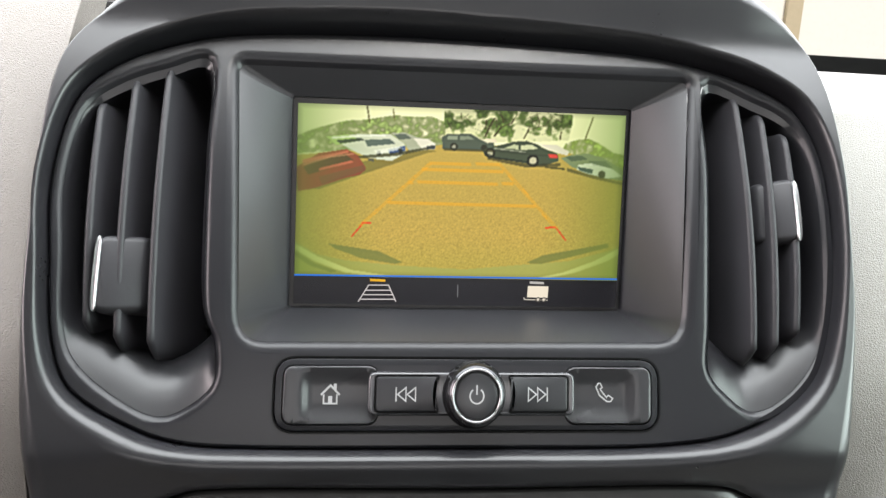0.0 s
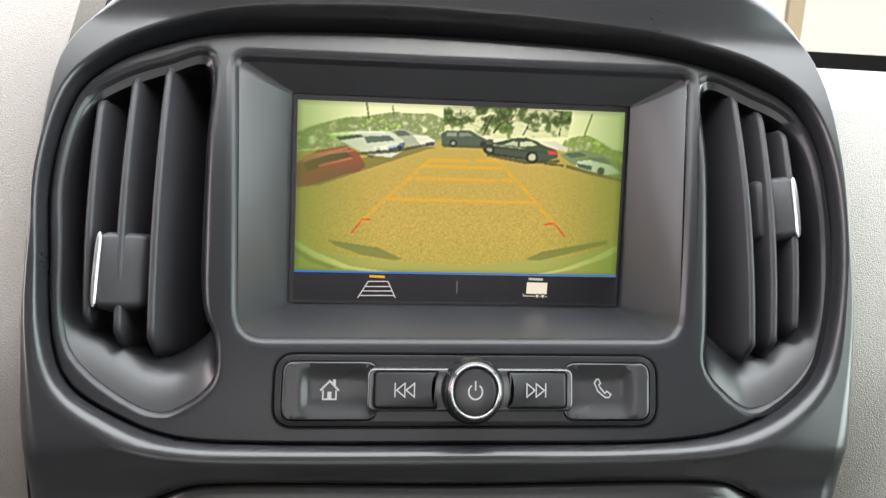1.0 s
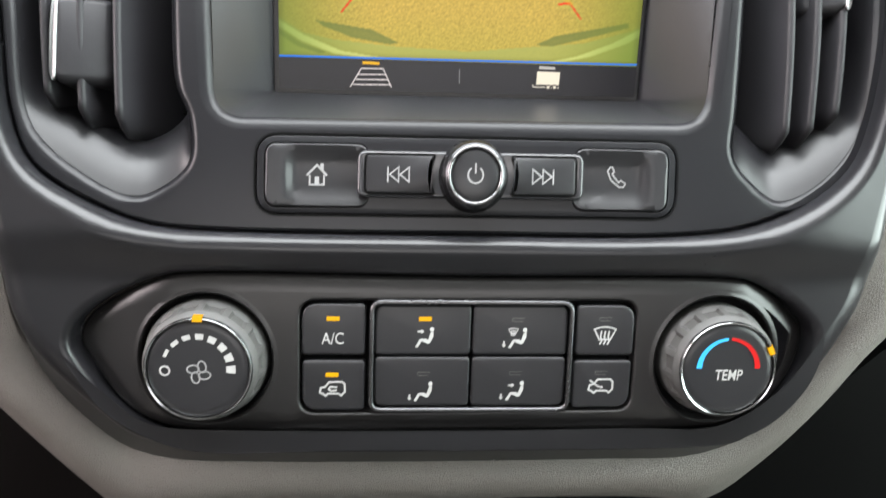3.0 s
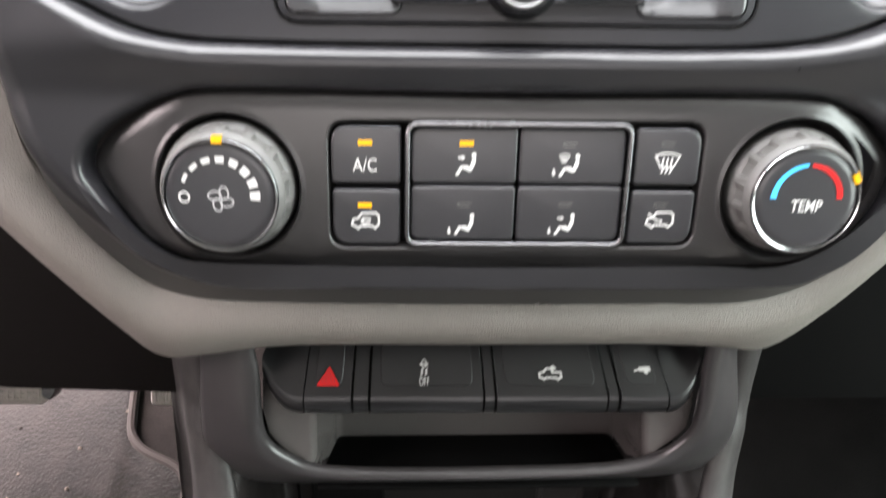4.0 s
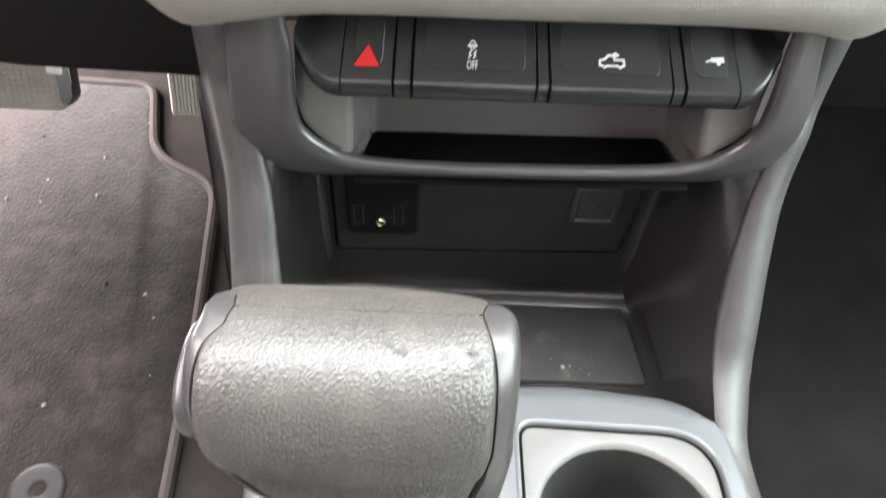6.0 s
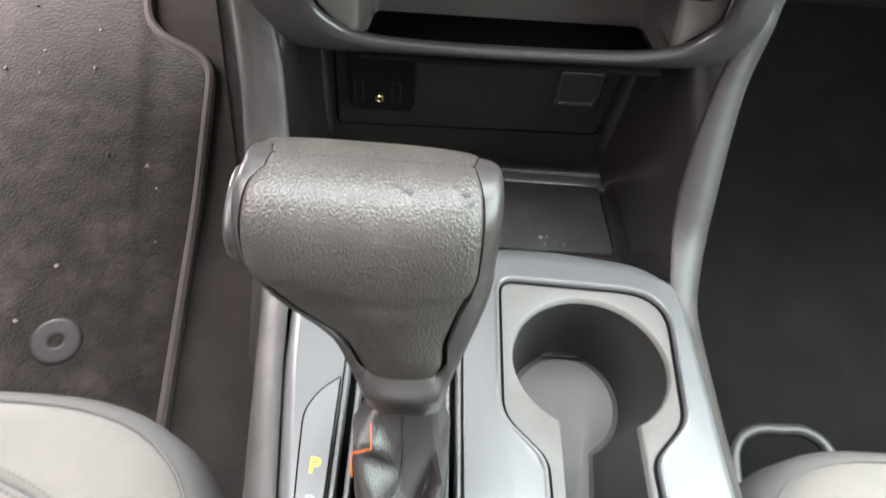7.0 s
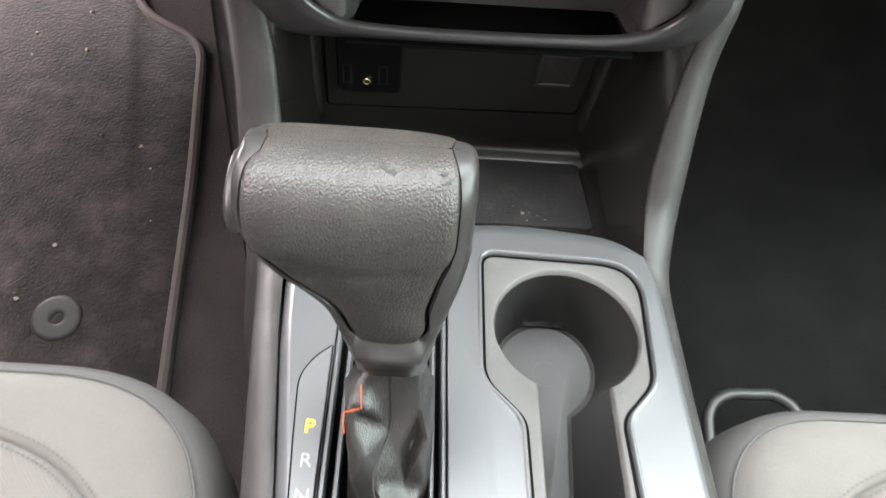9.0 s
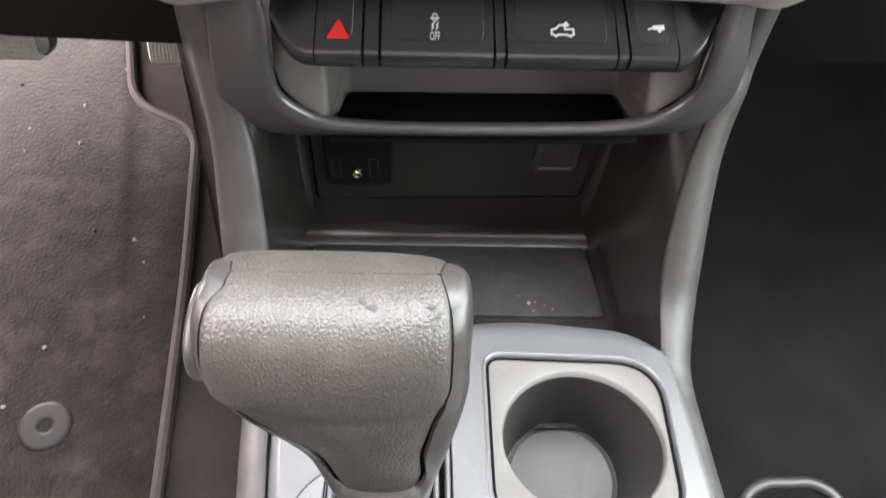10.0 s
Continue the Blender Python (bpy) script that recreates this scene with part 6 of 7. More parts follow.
bm = bmesh.new()
stroke(bm, inset(rect(-0.0975, 0.0725, 0.2590, 0.400, 0.004), -0.0006), 0.0012, lambda x, z, h: Bk(x, z + 0.02 * x, h), 0.0004, True)
part("joint", bm, gap_shade_black, console, "dark joint round the rear panel")
bm = plate(rect(-0.102, 0.0831, 0.2445, 0.2985, 0.004), [(0, 0), (0, 0.0014), (0.0008, 0.0022)], to=lambda x, y, h: Vector((x + 0.144 * (0.30 - y) * (1 if x > 0 else -1), y, 0.2185 + 0.010 * x + h + 0.002 * smooth(0.292, 0.2985, y))))
tagged(part("tray_mat", bm, surface("tray_rubber", (0.0105, 0.0100, 0.0100), 0.36, vary=0.15, grain=0.5, grain_size=900, soil=(0.07, 0.066, 0.06), soil_amount=0.35, soil_size=60)), "black ribbed rubber liner on the cubby floor", "mat")
random.seed(5)
for x, y, r in ((0.0415, 0.2545, 0.0012), (0.046, 0.2555, 0.0008), (0.052, 0.2530, 0.0006), (0.0445, 0.2490, 0.0008), (0.057, 0.2500, 0.0009), (0.066, 0.2760, 0.0007), (0.035, 0.2600, 0.0005), (0.083, 0.2840, 0.0008)):
    bm = bmesh.new()
    bmesh.ops.create_icosphere(bm, subdivisions=1, radius=r)
    for v in bm.verts:
        v.co = v.co * random.uniform(0.6, 1.3) + Vector((x, y, 0.2207 + 0.010 * x + r * 0.5))
    tagged(part("crumb", bm, dust), "pale crumb on the cubby liner", "crumb", "crumbs")


def Cn(x, y, h):
    """A point of the console top, which falls towards the dash; h proud of it."""
    return Vector((x, y + 0.233 * h, 0.309 - 0.24 * (y - 0.089) - 0.075 * max(0, 0.01 - x) + 0.972 * h))


top = rounded([(-0.0740, -0.30), (0.1050, -0.30), (0.1088, 0.06), (0.1088, 0.2085), (0.030, 0.2175), (-0.030, 0.2135), (-0.070, 0.2030), (-0.1075, 0.177), (-0.1040, 0.1286), (-0.0990, 0.0900), (-0.0925, 0.0400), (-0.0885, 0.0033)], [0.001, 0.001, 0.03, 0.036, 0.02, 0.02, 0.02, 0.012, 0.01, 0.01, 0.01, 0.01], 9)
shift_slot = rect(-0.0732, -0.0150, -0.20, 0.150, 0.008, 6)
cup_cut = rounded([(0.0055, -0.135), (0.0905, -0.135), (0.0905, 0.011), (0.0728, 0.032), (0.0722, 0.084), (0.0908, 0.1045), (0.0965, 0.1830), (0.0042, 0.1858), (0.0030, 0.1030), (0.0225, 0.0815), (0.0225, 0.031), (0.0060, 0.011)], [0.012, 0.012, 0.007, 0.007, 0.006, 0.008, 0.026, 0.009, 0.009, 0.006, 0.007, 0.007], 7)
bm = plate(top, [(0, -0.024), (0.0, -0.0125), (0.0008, -0.0095), (0.0030, -0.0066), (0.0065, -0.0040), (0.0105, -0.0018), (0.0140, -0.0006), (0.0170, 0.0)],
           holes=[(shift_slot, [(-0.0016, 0), (0, -0.0008), (0, -0.006)]), (cup_cut, [(-0.0064, 0.0), (-0.0050, 0.0009), (-0.0034, 0.0014), (-0.0018, 0.0012), (-0.0004, 0.0), (0, -0.0010), (0, -0.006)])], to=Cn, weight=lambda p: 0.42 + 0.58 * smooth(0.192, 0.206, p.y))
even(part("top_plate", bm, silver_trim, console, "satin silver painted plate", 60))
half, R, c1, c2 = 0.0190, 0.0397, (0.0496, 0.1375), (0.0480, -0.040)
op = math.degrees(math.asin(half / R))
hole = [Vector(p) for p in arc(*c1, R, -90 + op, 270 - op, 40) + arc(*c2, R, 90 + op, 450 - op, 40)]
bm = plate(inset(cup_cut, 0.0006), [(0, -0.008), (0, -0.0030), (0.0006, -0.0024)], holes=[(hole, [(-0.0012, -0.0024), (-0.0003, -0.0030), (0.0006, -0.0060)])], to=Cn)
part("cup_insert", bm, cup_rubber, console, "grey rubber cup holder rim", 40)
bm = bmesh.new()
stroke(bm, inset(cup_cut, 0.0008), 0.0016, Cn, -0.0021, True)
part("joint", bm, gap_shade_black, console, "dark joint round the cup holder")
low = []
for p in hole:
    c, d = (c1, (0.0532, 0.1410)) if p.y > 0.047 else (c2, (0.0495, -0.044))
    low.append(Vector((d[0] + (p.x - c[0]) * 0.83, d[1] + (p.y - c[1]) * 0.83)))
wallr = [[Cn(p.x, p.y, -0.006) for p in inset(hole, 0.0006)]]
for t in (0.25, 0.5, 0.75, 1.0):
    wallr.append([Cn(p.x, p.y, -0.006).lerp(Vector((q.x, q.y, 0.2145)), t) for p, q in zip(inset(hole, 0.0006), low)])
# wall colour well below the rim's: the cup's inner shade is put into it
part("cup_wall", loft(wallr), surface("cup_wall_shade", (0.015, 0.0145, 0.014), 0.42, vary=0.15, grain=0.3, grain_size=1500), console, "cup holder wall darkened for the shade of its depth", 60)
floor_o = inset(low, -0.0005)
bm = plate(floor_o, [(0, 0.0), (0.0022, 0.0), (0.0030, 0.0012), (0.0045, 0.0012), (0.0060, 0.0002)], to=lambda x, y, h: Vector((x, y, 0.2142 + h)))
part("cup_floor", bm, surface("cup_floor_rubber", (0.036, 0.0345, 0.033), 0.5, vary=0.12, grain=0.3, grain_size=1600), console, "pale dusty rubber cup holder floor", 60)
bm = bmesh.new()
stroke(bm, circle(0.0540, 0.1395, 0.0082, 30), 0.0008, lambda x, y, h: Vector((x, y, 0.2146)), 0, True)
part("moulding_ring", bm, surface("mould_line", (0.05, 0.049, 0.046), 0.6), console)
# gear indicator strip
strip_o = rounded([(-0.0775, -0.14), (-0.0742, -0.14), (-0.0742, 0.1195), (-0.0825, 0.1125), (-0.0890, 0.1010), (-0.0875, 0.0727), (-0.0825, 0.0035)], [0.001, 0.001, 0.001, 0.006, 0.010, 0.01, 0.01], 6)
bm = plate(strip_o, [(0, -0.001), (0, 0.0002), (0.0004, 0.0008)], to=Cn)
strip = part("gear_strip", bm, surface("gear_strip_paint", (0.105, 0.108, 0.110), 0.46, metal=0.35, vary=0.04), console, "grey gear indicator strip")
bm = bmesh.new()
stroke(bm, strip_o, 0.0012, Cn, 0.0004, True)
part("joint", bm, gap_shade_black, console, "dark joint round the indicator strip")
for i, ch in enumerate("PRNDL"):
    bm = bmesh.new()
    letters(bm, ch, -0.0802 + 0.0003 * i, 0.0740 - 0.0168 * i, 0.0066, Cn, 0.0010, 1.05, bold=0.035 if ch == "P" else 0.0)
    part("gear_letter", bm, letter_lamp if ch == "P" else gear_print, strip, "glowing letter P" if ch == "P" else "pale letter " + ch)
for x, w, h, mat_ in ((-0.0714, 0.0026, -0.0004, silver_trim), (-0.0652, 0.0026, -0.0030, silver_trim), (-0.0222, 0.0022, -0.0030, silver_trim), (-0.0170, 0.0022, -0.0004, silver_trim)):
    bm = plate(rect(x - w / 2, x + w / 2, -0.20, 0.1475, 0.0009, 3), [(0, h - 0.014), (0, h - 0.0008), (0.0006, h)], to=Cn)
    part("slot_rail", bm, mat_, console, "silver slot rail", 50)


# ---- gear shifter ----
def tube(points, r, n=8, closed=False):
    rows, k = [], len(points)
    for i, p in enumerate(points):
        a, b = points[i - 1] if i or closed else p, points[(i + 1) % k] if i < k - 1 or closed else p
        d = (b - a).normalized()
        u = d.cross(Vector((0, 0, 1)))
        u = u.normalized() if u.length > 1e-4 else Vector((1, 0, 0))
        v = u.cross(d)
        rows.append([p + (u * math.cos(t) + v * math.sin(t)) * r for t in (2 * math.pi * j / n for j in range(n))])
    if closed:
        rows.append(rows[0])
        return loft(rows)
    return loft(rows, True, True)


shifter = thing("gear_shifter", "worn grey leather T-handle gear shifter with creased boot", "gear lever", (-0.043, 0.06, 0.30))
SEC = [((-0.0432, 0.0835, 0.360), 0.0128, 0.0125, 2.6), ((-0.0438, 0.0875, 0.370), 0.0145, 0.0135, 2.6), ((-0.0448, 0.0940, 0.385), 0.0180, 0.0165, 2.5), ((-0.0468, 0.1010, 0.399), 0.0240, 0.0195, 2.5),
       ((-0.0528, 0.1082, 0.413), 0.0340, 0.0220, 2.5), ((-0.0567, 0.1145, 0.426), 0.0395, 0.0238, 2.7), ((-0.0583, 0.1200, 0.4380), 0.0413, 0.0242, 2.9), ((-0.0584, 0.1238, 0.4470), 0.0412, 0.0222, 3.0),
       ((-0.0580, 0.1262, 0.4528), 0.0402, 0.0182, 2.9), ((-0.0576, 0.1276, 0.4560), 0.0387, 0.0130, 2.8), ((-0.0580, 0.1282, 0.4574), 0.0379, 0.0068, 2.6), ((-0.0580, 0.1284, 0.4577), 0.0370, 0.0001, 2.4)]
e2 = Vector((0, 0.93, -0.37))
shaft = Vector((0, 0.37, 0.93))
sections = []
for i in range(len(SEC) - 1):
    q = [SEC[min(max(i + j, 0), len(SEC) - 1)] for j in (-1, 0, 1, 2)]
    for s in range(6):
        t = s / 6
        w = [0.5 * (-t + 2 * t * t - t ** 3), 0.5 * (2 - 5 * t * t + 3 * t ** 3), 0.5 * (t + 4 * t * t - 3 * t ** 3), 0.5 * (-t * t + t ** 3)]
        c = sum((Vector(k[0]) * ww for k, ww in zip(q, w)), Vector())
        sections.append((i + t, c, *(sum(k[j] * ww for k, ww in zip(q, w)) for j in (1, 2, 3))))
sections.append((len(SEC) - 1, Vector(SEC[-1][0]), *SEC[-1][1:]))


def knob_point(row, phi, grow=0.0):
    """phi from the front (towards the seats); positive towards the passenger side."""
    sec, c, a, b, p = row
    sx, sy = math.sin(phi), -math.cos(phi)
    if sx < 0:
        p += (4.6 - p) * smooth(3.4, 5.0, sec) * smooth(9.6, 8.4, sec)
    r = (abs(sx) ** p + abs(sy) ** p) ** (-1 / p)
    if sx < 0 and sy < 0:
        b *= 1 - 0.3 * smooth(2.2, 3.2, sec) * smooth(5.5, 4.5, sec) * (-sx) ** 1.5
    lift = 0.0125 * smooth(1.9, 0.0, sec) * max(0, -sy) ** 0.8
    return c + Vector((1, 0, 0)) * (a + grow) * sx * r + e2 * (b + grow) * sy * r + shaft * lift


def rim_angle(row):
    """The angle at which the leather ends and the plastic rim begins."""
    sec, c, a, b, p = row
    rim = 0.0056 + 0.0040 * smooth(5.4, 4.2, sec) * smooth(2.6, 3.6, sec) + 0.0008 * smooth(2.9, 2.2, sec)
    lo, hi = 0.0, math.pi / 2
    for _ in range(30):
        m = (lo + hi) / 2
        if (knob_point(row, m) - c).x < a - rim:
            lo = m
        else:
            hi = m
    return lo


TONGUE = 2.33
skins = {"leather": bmesh.new(), "shell": bmesh.new()}
FRONT, SIDE = 26, 12
grid = {k: {} for k in skins}


def knob_vertex(kind, i, j):
    j %= 2 * (FRONT + SIDE)
    if (i, j) not in grid[kind]:
        row = sections[i]
        pb = rim_angle(row)
        spans = ((0, FRONT, -pb, pb), (FRONT, SIDE, pb, math.pi - pb), (FRONT + SIDE, FRONT, math.pi - pb, math.pi + pb), (2 * FRONT + SIDE, SIDE, math.pi + pb, 2 * math.pi - pb))
        j0, n, p0, p1 = [sp for sp in spans if sp[0] <= j][-1]
        u = (j - j0) / n
        sec = row[0]
        tongue_side = min(abs(j - b) for b in (0, FRONT, FRONT + SIDE, 2 * FRONT + SIDE, 2 * (FRONT + SIDE)))
        front = j <= FRONT
        if kind == "leather":
            grow = 0.0004 if tongue_side > 1 else (0.0001 if tongue_side == 1 else -0.0012)
            if front and sec < 5:
                grow -= 0.0006
            if front:
                grow -= 0.0009 * smooth(4.6, 3.4, sec) + 0.0006 * smooth(TONGUE + 0.6, TONGUE, sec)
        else:
            grow = 0.0002 if tongue_side else -0.0006
            if sec < 5.0 and not (FRONT + SIDE < j < 2 * FRONT + SIDE):
                grow += 0.0006
            if front and sec <= TONGUE + 0.01:
                grow = 0.0006 + 0.0026 * smooth(TONGUE + 0.02, TONGUE - 0.50, sec) - 0.0016 * smooth(TONGUE - 0.5, TONGUE - 0.75, sec) - 0.0022 * smooth(TONGUE - 0.12, TONGUE + 0.02, sec)
            grow -= 0.0012 * smooth(0.35, 0.0, sec)
        if i == len(sections) - 1:
            grow = 0.0
        grid[kind][(i, j)] = skins[kind].verts.new(knob_point(row, p0 + (p1 - p0) * u, grow))
    return grid[kind][(i, j)]


for i in range(len(sections) - 1):
    for j in range(2 * (FRONT + SIDE)):
        sec = (sections[i][0] + sections[i + 1][0]) / 2
        on_front, on_back = j < FRONT, FRONT + SIDE <= j < 2 * FRONT + SIDE
        kind = "leather" if (on_front and sec > TONGUE) or (on_back and sec > 4.4) else "shell"
        skins[kind].faces.new([knob_vertex(kind, *ij) for ij in ((i, j), (i, j + 1), (i + 1, j + 1), (i + 1, j))])
for kind in skins:
    b = skins[kind]
    geom = bmesh.ops.extrude_face_region(b, geom=b.faces[:])
    for v in [g for g in geom["geom"] if isinstance(g, bmesh.types.BMVert)]:
        v.co += (Vector((-0.055 + 0.6 * (v.co.x + 0.055), 0.112, 0.42)) - v.co).normalized() * 0.0018
grip = part("leather_grip", skins["leather"], knob_leather, shifter, "worn grained grey leather", 60)
skin_points = list(grip.data.vertices)
part("shell", skins["shell"], knob_plastic, shifter, "smooth grey plastic shell", 60)
core = loft([[knob_point(r, 2 * math.pi * j / 40, -0.0022) for j in range(40)] for r in sections[6:50:3]], True, True)
part("core", core, gap_shade_black, shifter, "dark core seen in the seams")
# release button on the driver's end
bm = bmesh.new()
o = [(Vector((0, 0.1195 + 0.0158 * math.copysign(abs(math.sin(t)) ** 0.85, math.sin(t)), 0.4375 + 0.0118 * math.copysign(abs(math.cos(t)) ** 0.85, math.cos(t))))) for t in (2 * math.pi * k / 40 for k in range(40))]
cen = Vector((0, 0.1195, 0.4375))
rr = [[Vector((x, *((p - cen) * k + cen).yz)) for p in o] for x, k in ((-0.0920, 1.0), (-0.1000, 1.0), (-0.1010, 0.975), (-0.1018, 0.93), (-0.1024, 0.84), (-0.1028, 0.65), (-0.1029, 0.4), (-0.1029, 0.15))]
part("release_button", loft(rr, cap_end=True), knob_plastic, shifter, "rounded side button", 60)
# nicks worn through the leather
def knob_top(x, y):
    best = [v.co.z for v in skin_points if abs(v.co.x - x) < 0.003 and abs(v.co.y - y) < 0.0025]
    return max(best) if best else 0.45


random.seed(4)
for x, y, r in ((-0.0495, 0.1170, 0.0014), (-0.0465, 0.1150, 0.0013), (-0.0480, 0.1152, 0.0007), (-0.0300, 0.1160, 0.0013), (-0.0278, 0.1135, 0.0009), (-0.0290, 0.1128, 0.0006)):
    bm = bmesh.new()
    patch(bm, [(x + r * random.uniform(0.4, 1.2) * math.cos(a), y + r * random.uniform(0.4, 1.2) * math.sin(a)) for a in (2 * math.pi * k / 9 for k in range(9))], lambda a, b, h: Vector((a, b, knob_top(a, b) + h)), 0.0003)
    part("nick", bm, nick_dark, shifter, "small dark nick")
# boot: a creased leather sleeve that falls from the handle into the slot
noise.seed_set(7)
BT = [(0.3570, 0.0885, 0.0110, 0.0090, 0.0110, 0.0125), (0.3420, 0.0850, 0.0130, 0.0125, 0.0118, 0.0140), (0.3235, 0.0750, 0.0130, 0.0180, 0.0110, 0.0220), (0.3080, 0.0640, 0.0105, 0.0260, 0.0110, 0.0400), (0.2900, 0.0450, 0.0150, 0.0600, 0.0150, 0.0760)]
boot_bm = loft([[Vector((-0.0435 + math.sin(t) * (r if math.sin(t) > 0 else l), y - math.cos(t) * (k_ if math.cos(t) < 0 else f), z)) for t in (2 * math.pi * k / 24 for k in range(24))] for z, y, l, f, r, k_ in BT])
sleeve_top = dict(s=(-0.0563, 0.0885, 0.3654), t=(-0.0443, 0.086, 0.373), u=(-0.0306, 0.0885, 0.3699), A=(-0.0543, 0.0815, 0.3647), B=(-0.0437, 0.0795, 0.3685), C=(-0.0308, 0.0825, 0.3657), D=(-0.0614, 0.0655, 0.3616), E=(-0.0538, 0.0672, 0.3631))
upper_fold = dict(F=(-0.0424, 0.064, 0.3472), G=(-0.0302, 0.072, 0.3551), H=(-0.038, 0.0555, 0.3403), K=(-0.0484, 0.0424, 0.3376), J=(-0.0577, 0.0412, 0.339), L=(-0.053, 0.049, 0.3504), N=(-0.026, 0.06, 0.3433), O=(-0.0263, 0.045, 0.3229), I=(-0.033, 0.06, 0.3347), M=(-0.0352, 0.044, 0.3266), i=(-0.0297, 0.0535, 0.3409))
lower_fold = dict(P=(-0.0316, 0.032, 0.3226), Q=(-0.0348, 0.0225, 0.3162), R=(-0.0379, 0.022, 0.3151), T=(-0.0502, 0.032, 0.3228), e=(-0.0421, 0.0335, 0.3323), U=(-0.036, 0.0125, 0.2983), V=(-0.0319, 0.0125, 0.2995))
hidden_skirt = dict(W=(-0.038, -0.03, 0.315), X=(-0.031, -0.03, 0.315), Y=(-0.064, 0.086, 0.34), Z=(-0.0235, 0.088, 0.34), a=(-0.061, 0.062, 0.312), b=(-0.0225, 0.05, 0.306), c=(-0.056, -0.01, 0.3), d=(-0.026, -0.01, 0.3))
BV = {**sleeve_top, **upper_fold, **lower_fold, **hidden_skirt}
bv = {k: boot_bm.verts.new(v) for k, v in BV.items()}
folds = [boot_bm.faces.new([bv[c] for c in f]) for f in ("stBA", "tuCB", "ABFE", "AED", "DEF", "BCGF", "GHF", "DFL", "DLJ", "LFK", "LKJ", "FHK", "GNI", "GIH", "HIM", "HMK", "INi", "iNO", "IiM", "iOM", "MOP", "KMe", "MPe", "ePQ", "eQR", "KeR", "JKT", "KRT", "RQVU", "UVXW",
                                                         "sAY", "ADY", "DJa", "DaY", "uZC", "CZG", "GZN", "NZb", "NbO", "ObP", "PbQ", "JTa", "TRUc", "Tca", "UWc", "QbdV", "VdX")]
bmesh.ops.subdivide_edges(boot_bm, edges=list({e for f in folds for e in f.edges}), cuts=4, use_grid_fill=True, smooth=0.25)
soft_part = [v for v in boot_bm.verts if not v.is_boundary and v.co.y < 0.078]
for _ in range(1):
    bmesh.ops.smooth_vert(boot_bm, verts=soft_part, factor=0.4, use_axis_x=True, use_axis_y=True, use_axis_z=True)
for v in boot_bm.verts:
    v.co += 0.0004 * noise.noise_vector(v.co * 130) + 0.0003 * noise.noise_vector(v.co * 420)
part("boot", boot_bm, boot_leather, shifter, "creased dark leather boot", 70)
part("boot_seam", tube(spline([Vector(BV[c]) + Vector((0, -0.0004, 0.0007)) for c in "tBFKRUW"], 6, False), 0.0006), boot_leather, shifter, "raised stitched seam")
edge_pts = [Vector(BV["A"]).lerp(Vector(BV["E"]), 0.35) + Vector((-0.001, -0.0006, 0.0008)), Vector(BV["E"]) + Vector((-0.0006, -0.0006, 0.0006)), Vector(BV["E"]).lerp(Vector(BV["D"]), 0.5) + Vector((0, -0.0006, 0.0008)), Vector(BV["D"]) + Vector((0, -0.0004, 0.0004)), Vector(BV["D"]).lerp(Vector(BV["J"]), 0.14) + Vector((-0.0006, 0, 0.0006)), Vector(BV["D"]).lerp(Vector(BV["J"]), 0.30) + Vector((-0.0006, 0, 0.0006))]
part("gate_lamp", tube(edge_pts, 0.00022), orange, shifter, "thin orange glow of the gear lamp")
bm = plate(rect(-0.0730, -0.0150, -0.19, 0.146, 0.006), [(0, -0.03), (0, -0.028)], to=Cn)
part("slot_floor", bm, gap_shade_black, shifter, "dark slot under the boot")


# ---- seats ----
def seat(name, x0, x1, yf, zt, corner, label, panel, cross=()):
    s = thing(name, label, "seat", ((x0 + x1) / 2, yf - 0.25, FLOOR), "front seats")
    o = rounded([(x0, -0.50), (x1, -0.50), (x1, yf), (x0, yf)], [0.04, 0.04, corner, corner], 14)
    sewn = spline(panel, 8)

    def M(x, y, h):
        return Vector((x, y, zt + h + 0.004 * noise.noise(Vector((x * 9, y * 9, 0.3))) - 0.02 * max(0, 0.1 - y) * 0.2))

    part("side", plate(o, [(0.030, -0.30 + 0.02), (0.012, -0.20), (0.0, -0.09), (-0.002, -0.045), (0.0005, -0.018), (0.006, -0.0065), (0.0105, -0.0035)], to=M), seat_side, s, "plain grey side cloth", 60)
    even(part("cushion", plate(o, [(0.0085, -0.0065), (0.0115, -0.0025), (0.0135, -0.0005), (0.0170, 0.0022), (0.0215, 0.0045), (0.0260, 0.0058), (0.0290, 0.0062)],
                               holes=[(sewn, [(-0.0060, 0.0062), (-0.0040, 0.0058), (-0.0020, 0.0046), (-0.0004, 0.0026), (0.0004, 0.0000)])], to=M, cut=0.03), seat_cloth, s, "light grey cloth bolster", 60), 60)
    part("center_panel", plate(sewn, [(-0.0002, 0.0000), (0.0010, 0.0030), (0.0030, 0.0052), (0.0065, 0.0070), (0.0120, 0.0080), (0.0200, 0.0086)], to=M), seat_weave, s, "light grey twill woven panel", 60)
    part("piping", tube([M(p.x, p.y, -0.0025) for p in inset(o, 0.0100)], 0.0009, 6, True), seat_side, s, "sewn piping")
    for d, h in ((-0.0048, 0.0066), (0.0030, 0.0062)):
        line = inset(sewn, d)
        bm = bmesh.new()
        for i in range(len(line)):
            a, b = line[i], line[(i + 1) % len(line)]
            n = max(1, int((b - a).length / 0.0045))
            for k in range(n):
                stroke(bm, [a.lerp(b, (k + 0.15) / n), a.lerp(b, (k + 0.8) / n)], 0.0008, M, h)
        part("stitching", bm, seat_side, s, "grey stitching")
    if cross:
        part("seam", tube([M(x, y, 0.0088) for x, y in spline(cross, 6, False)], 0.0006, 6), seat_thread, s, "dark cross seam")
    return s


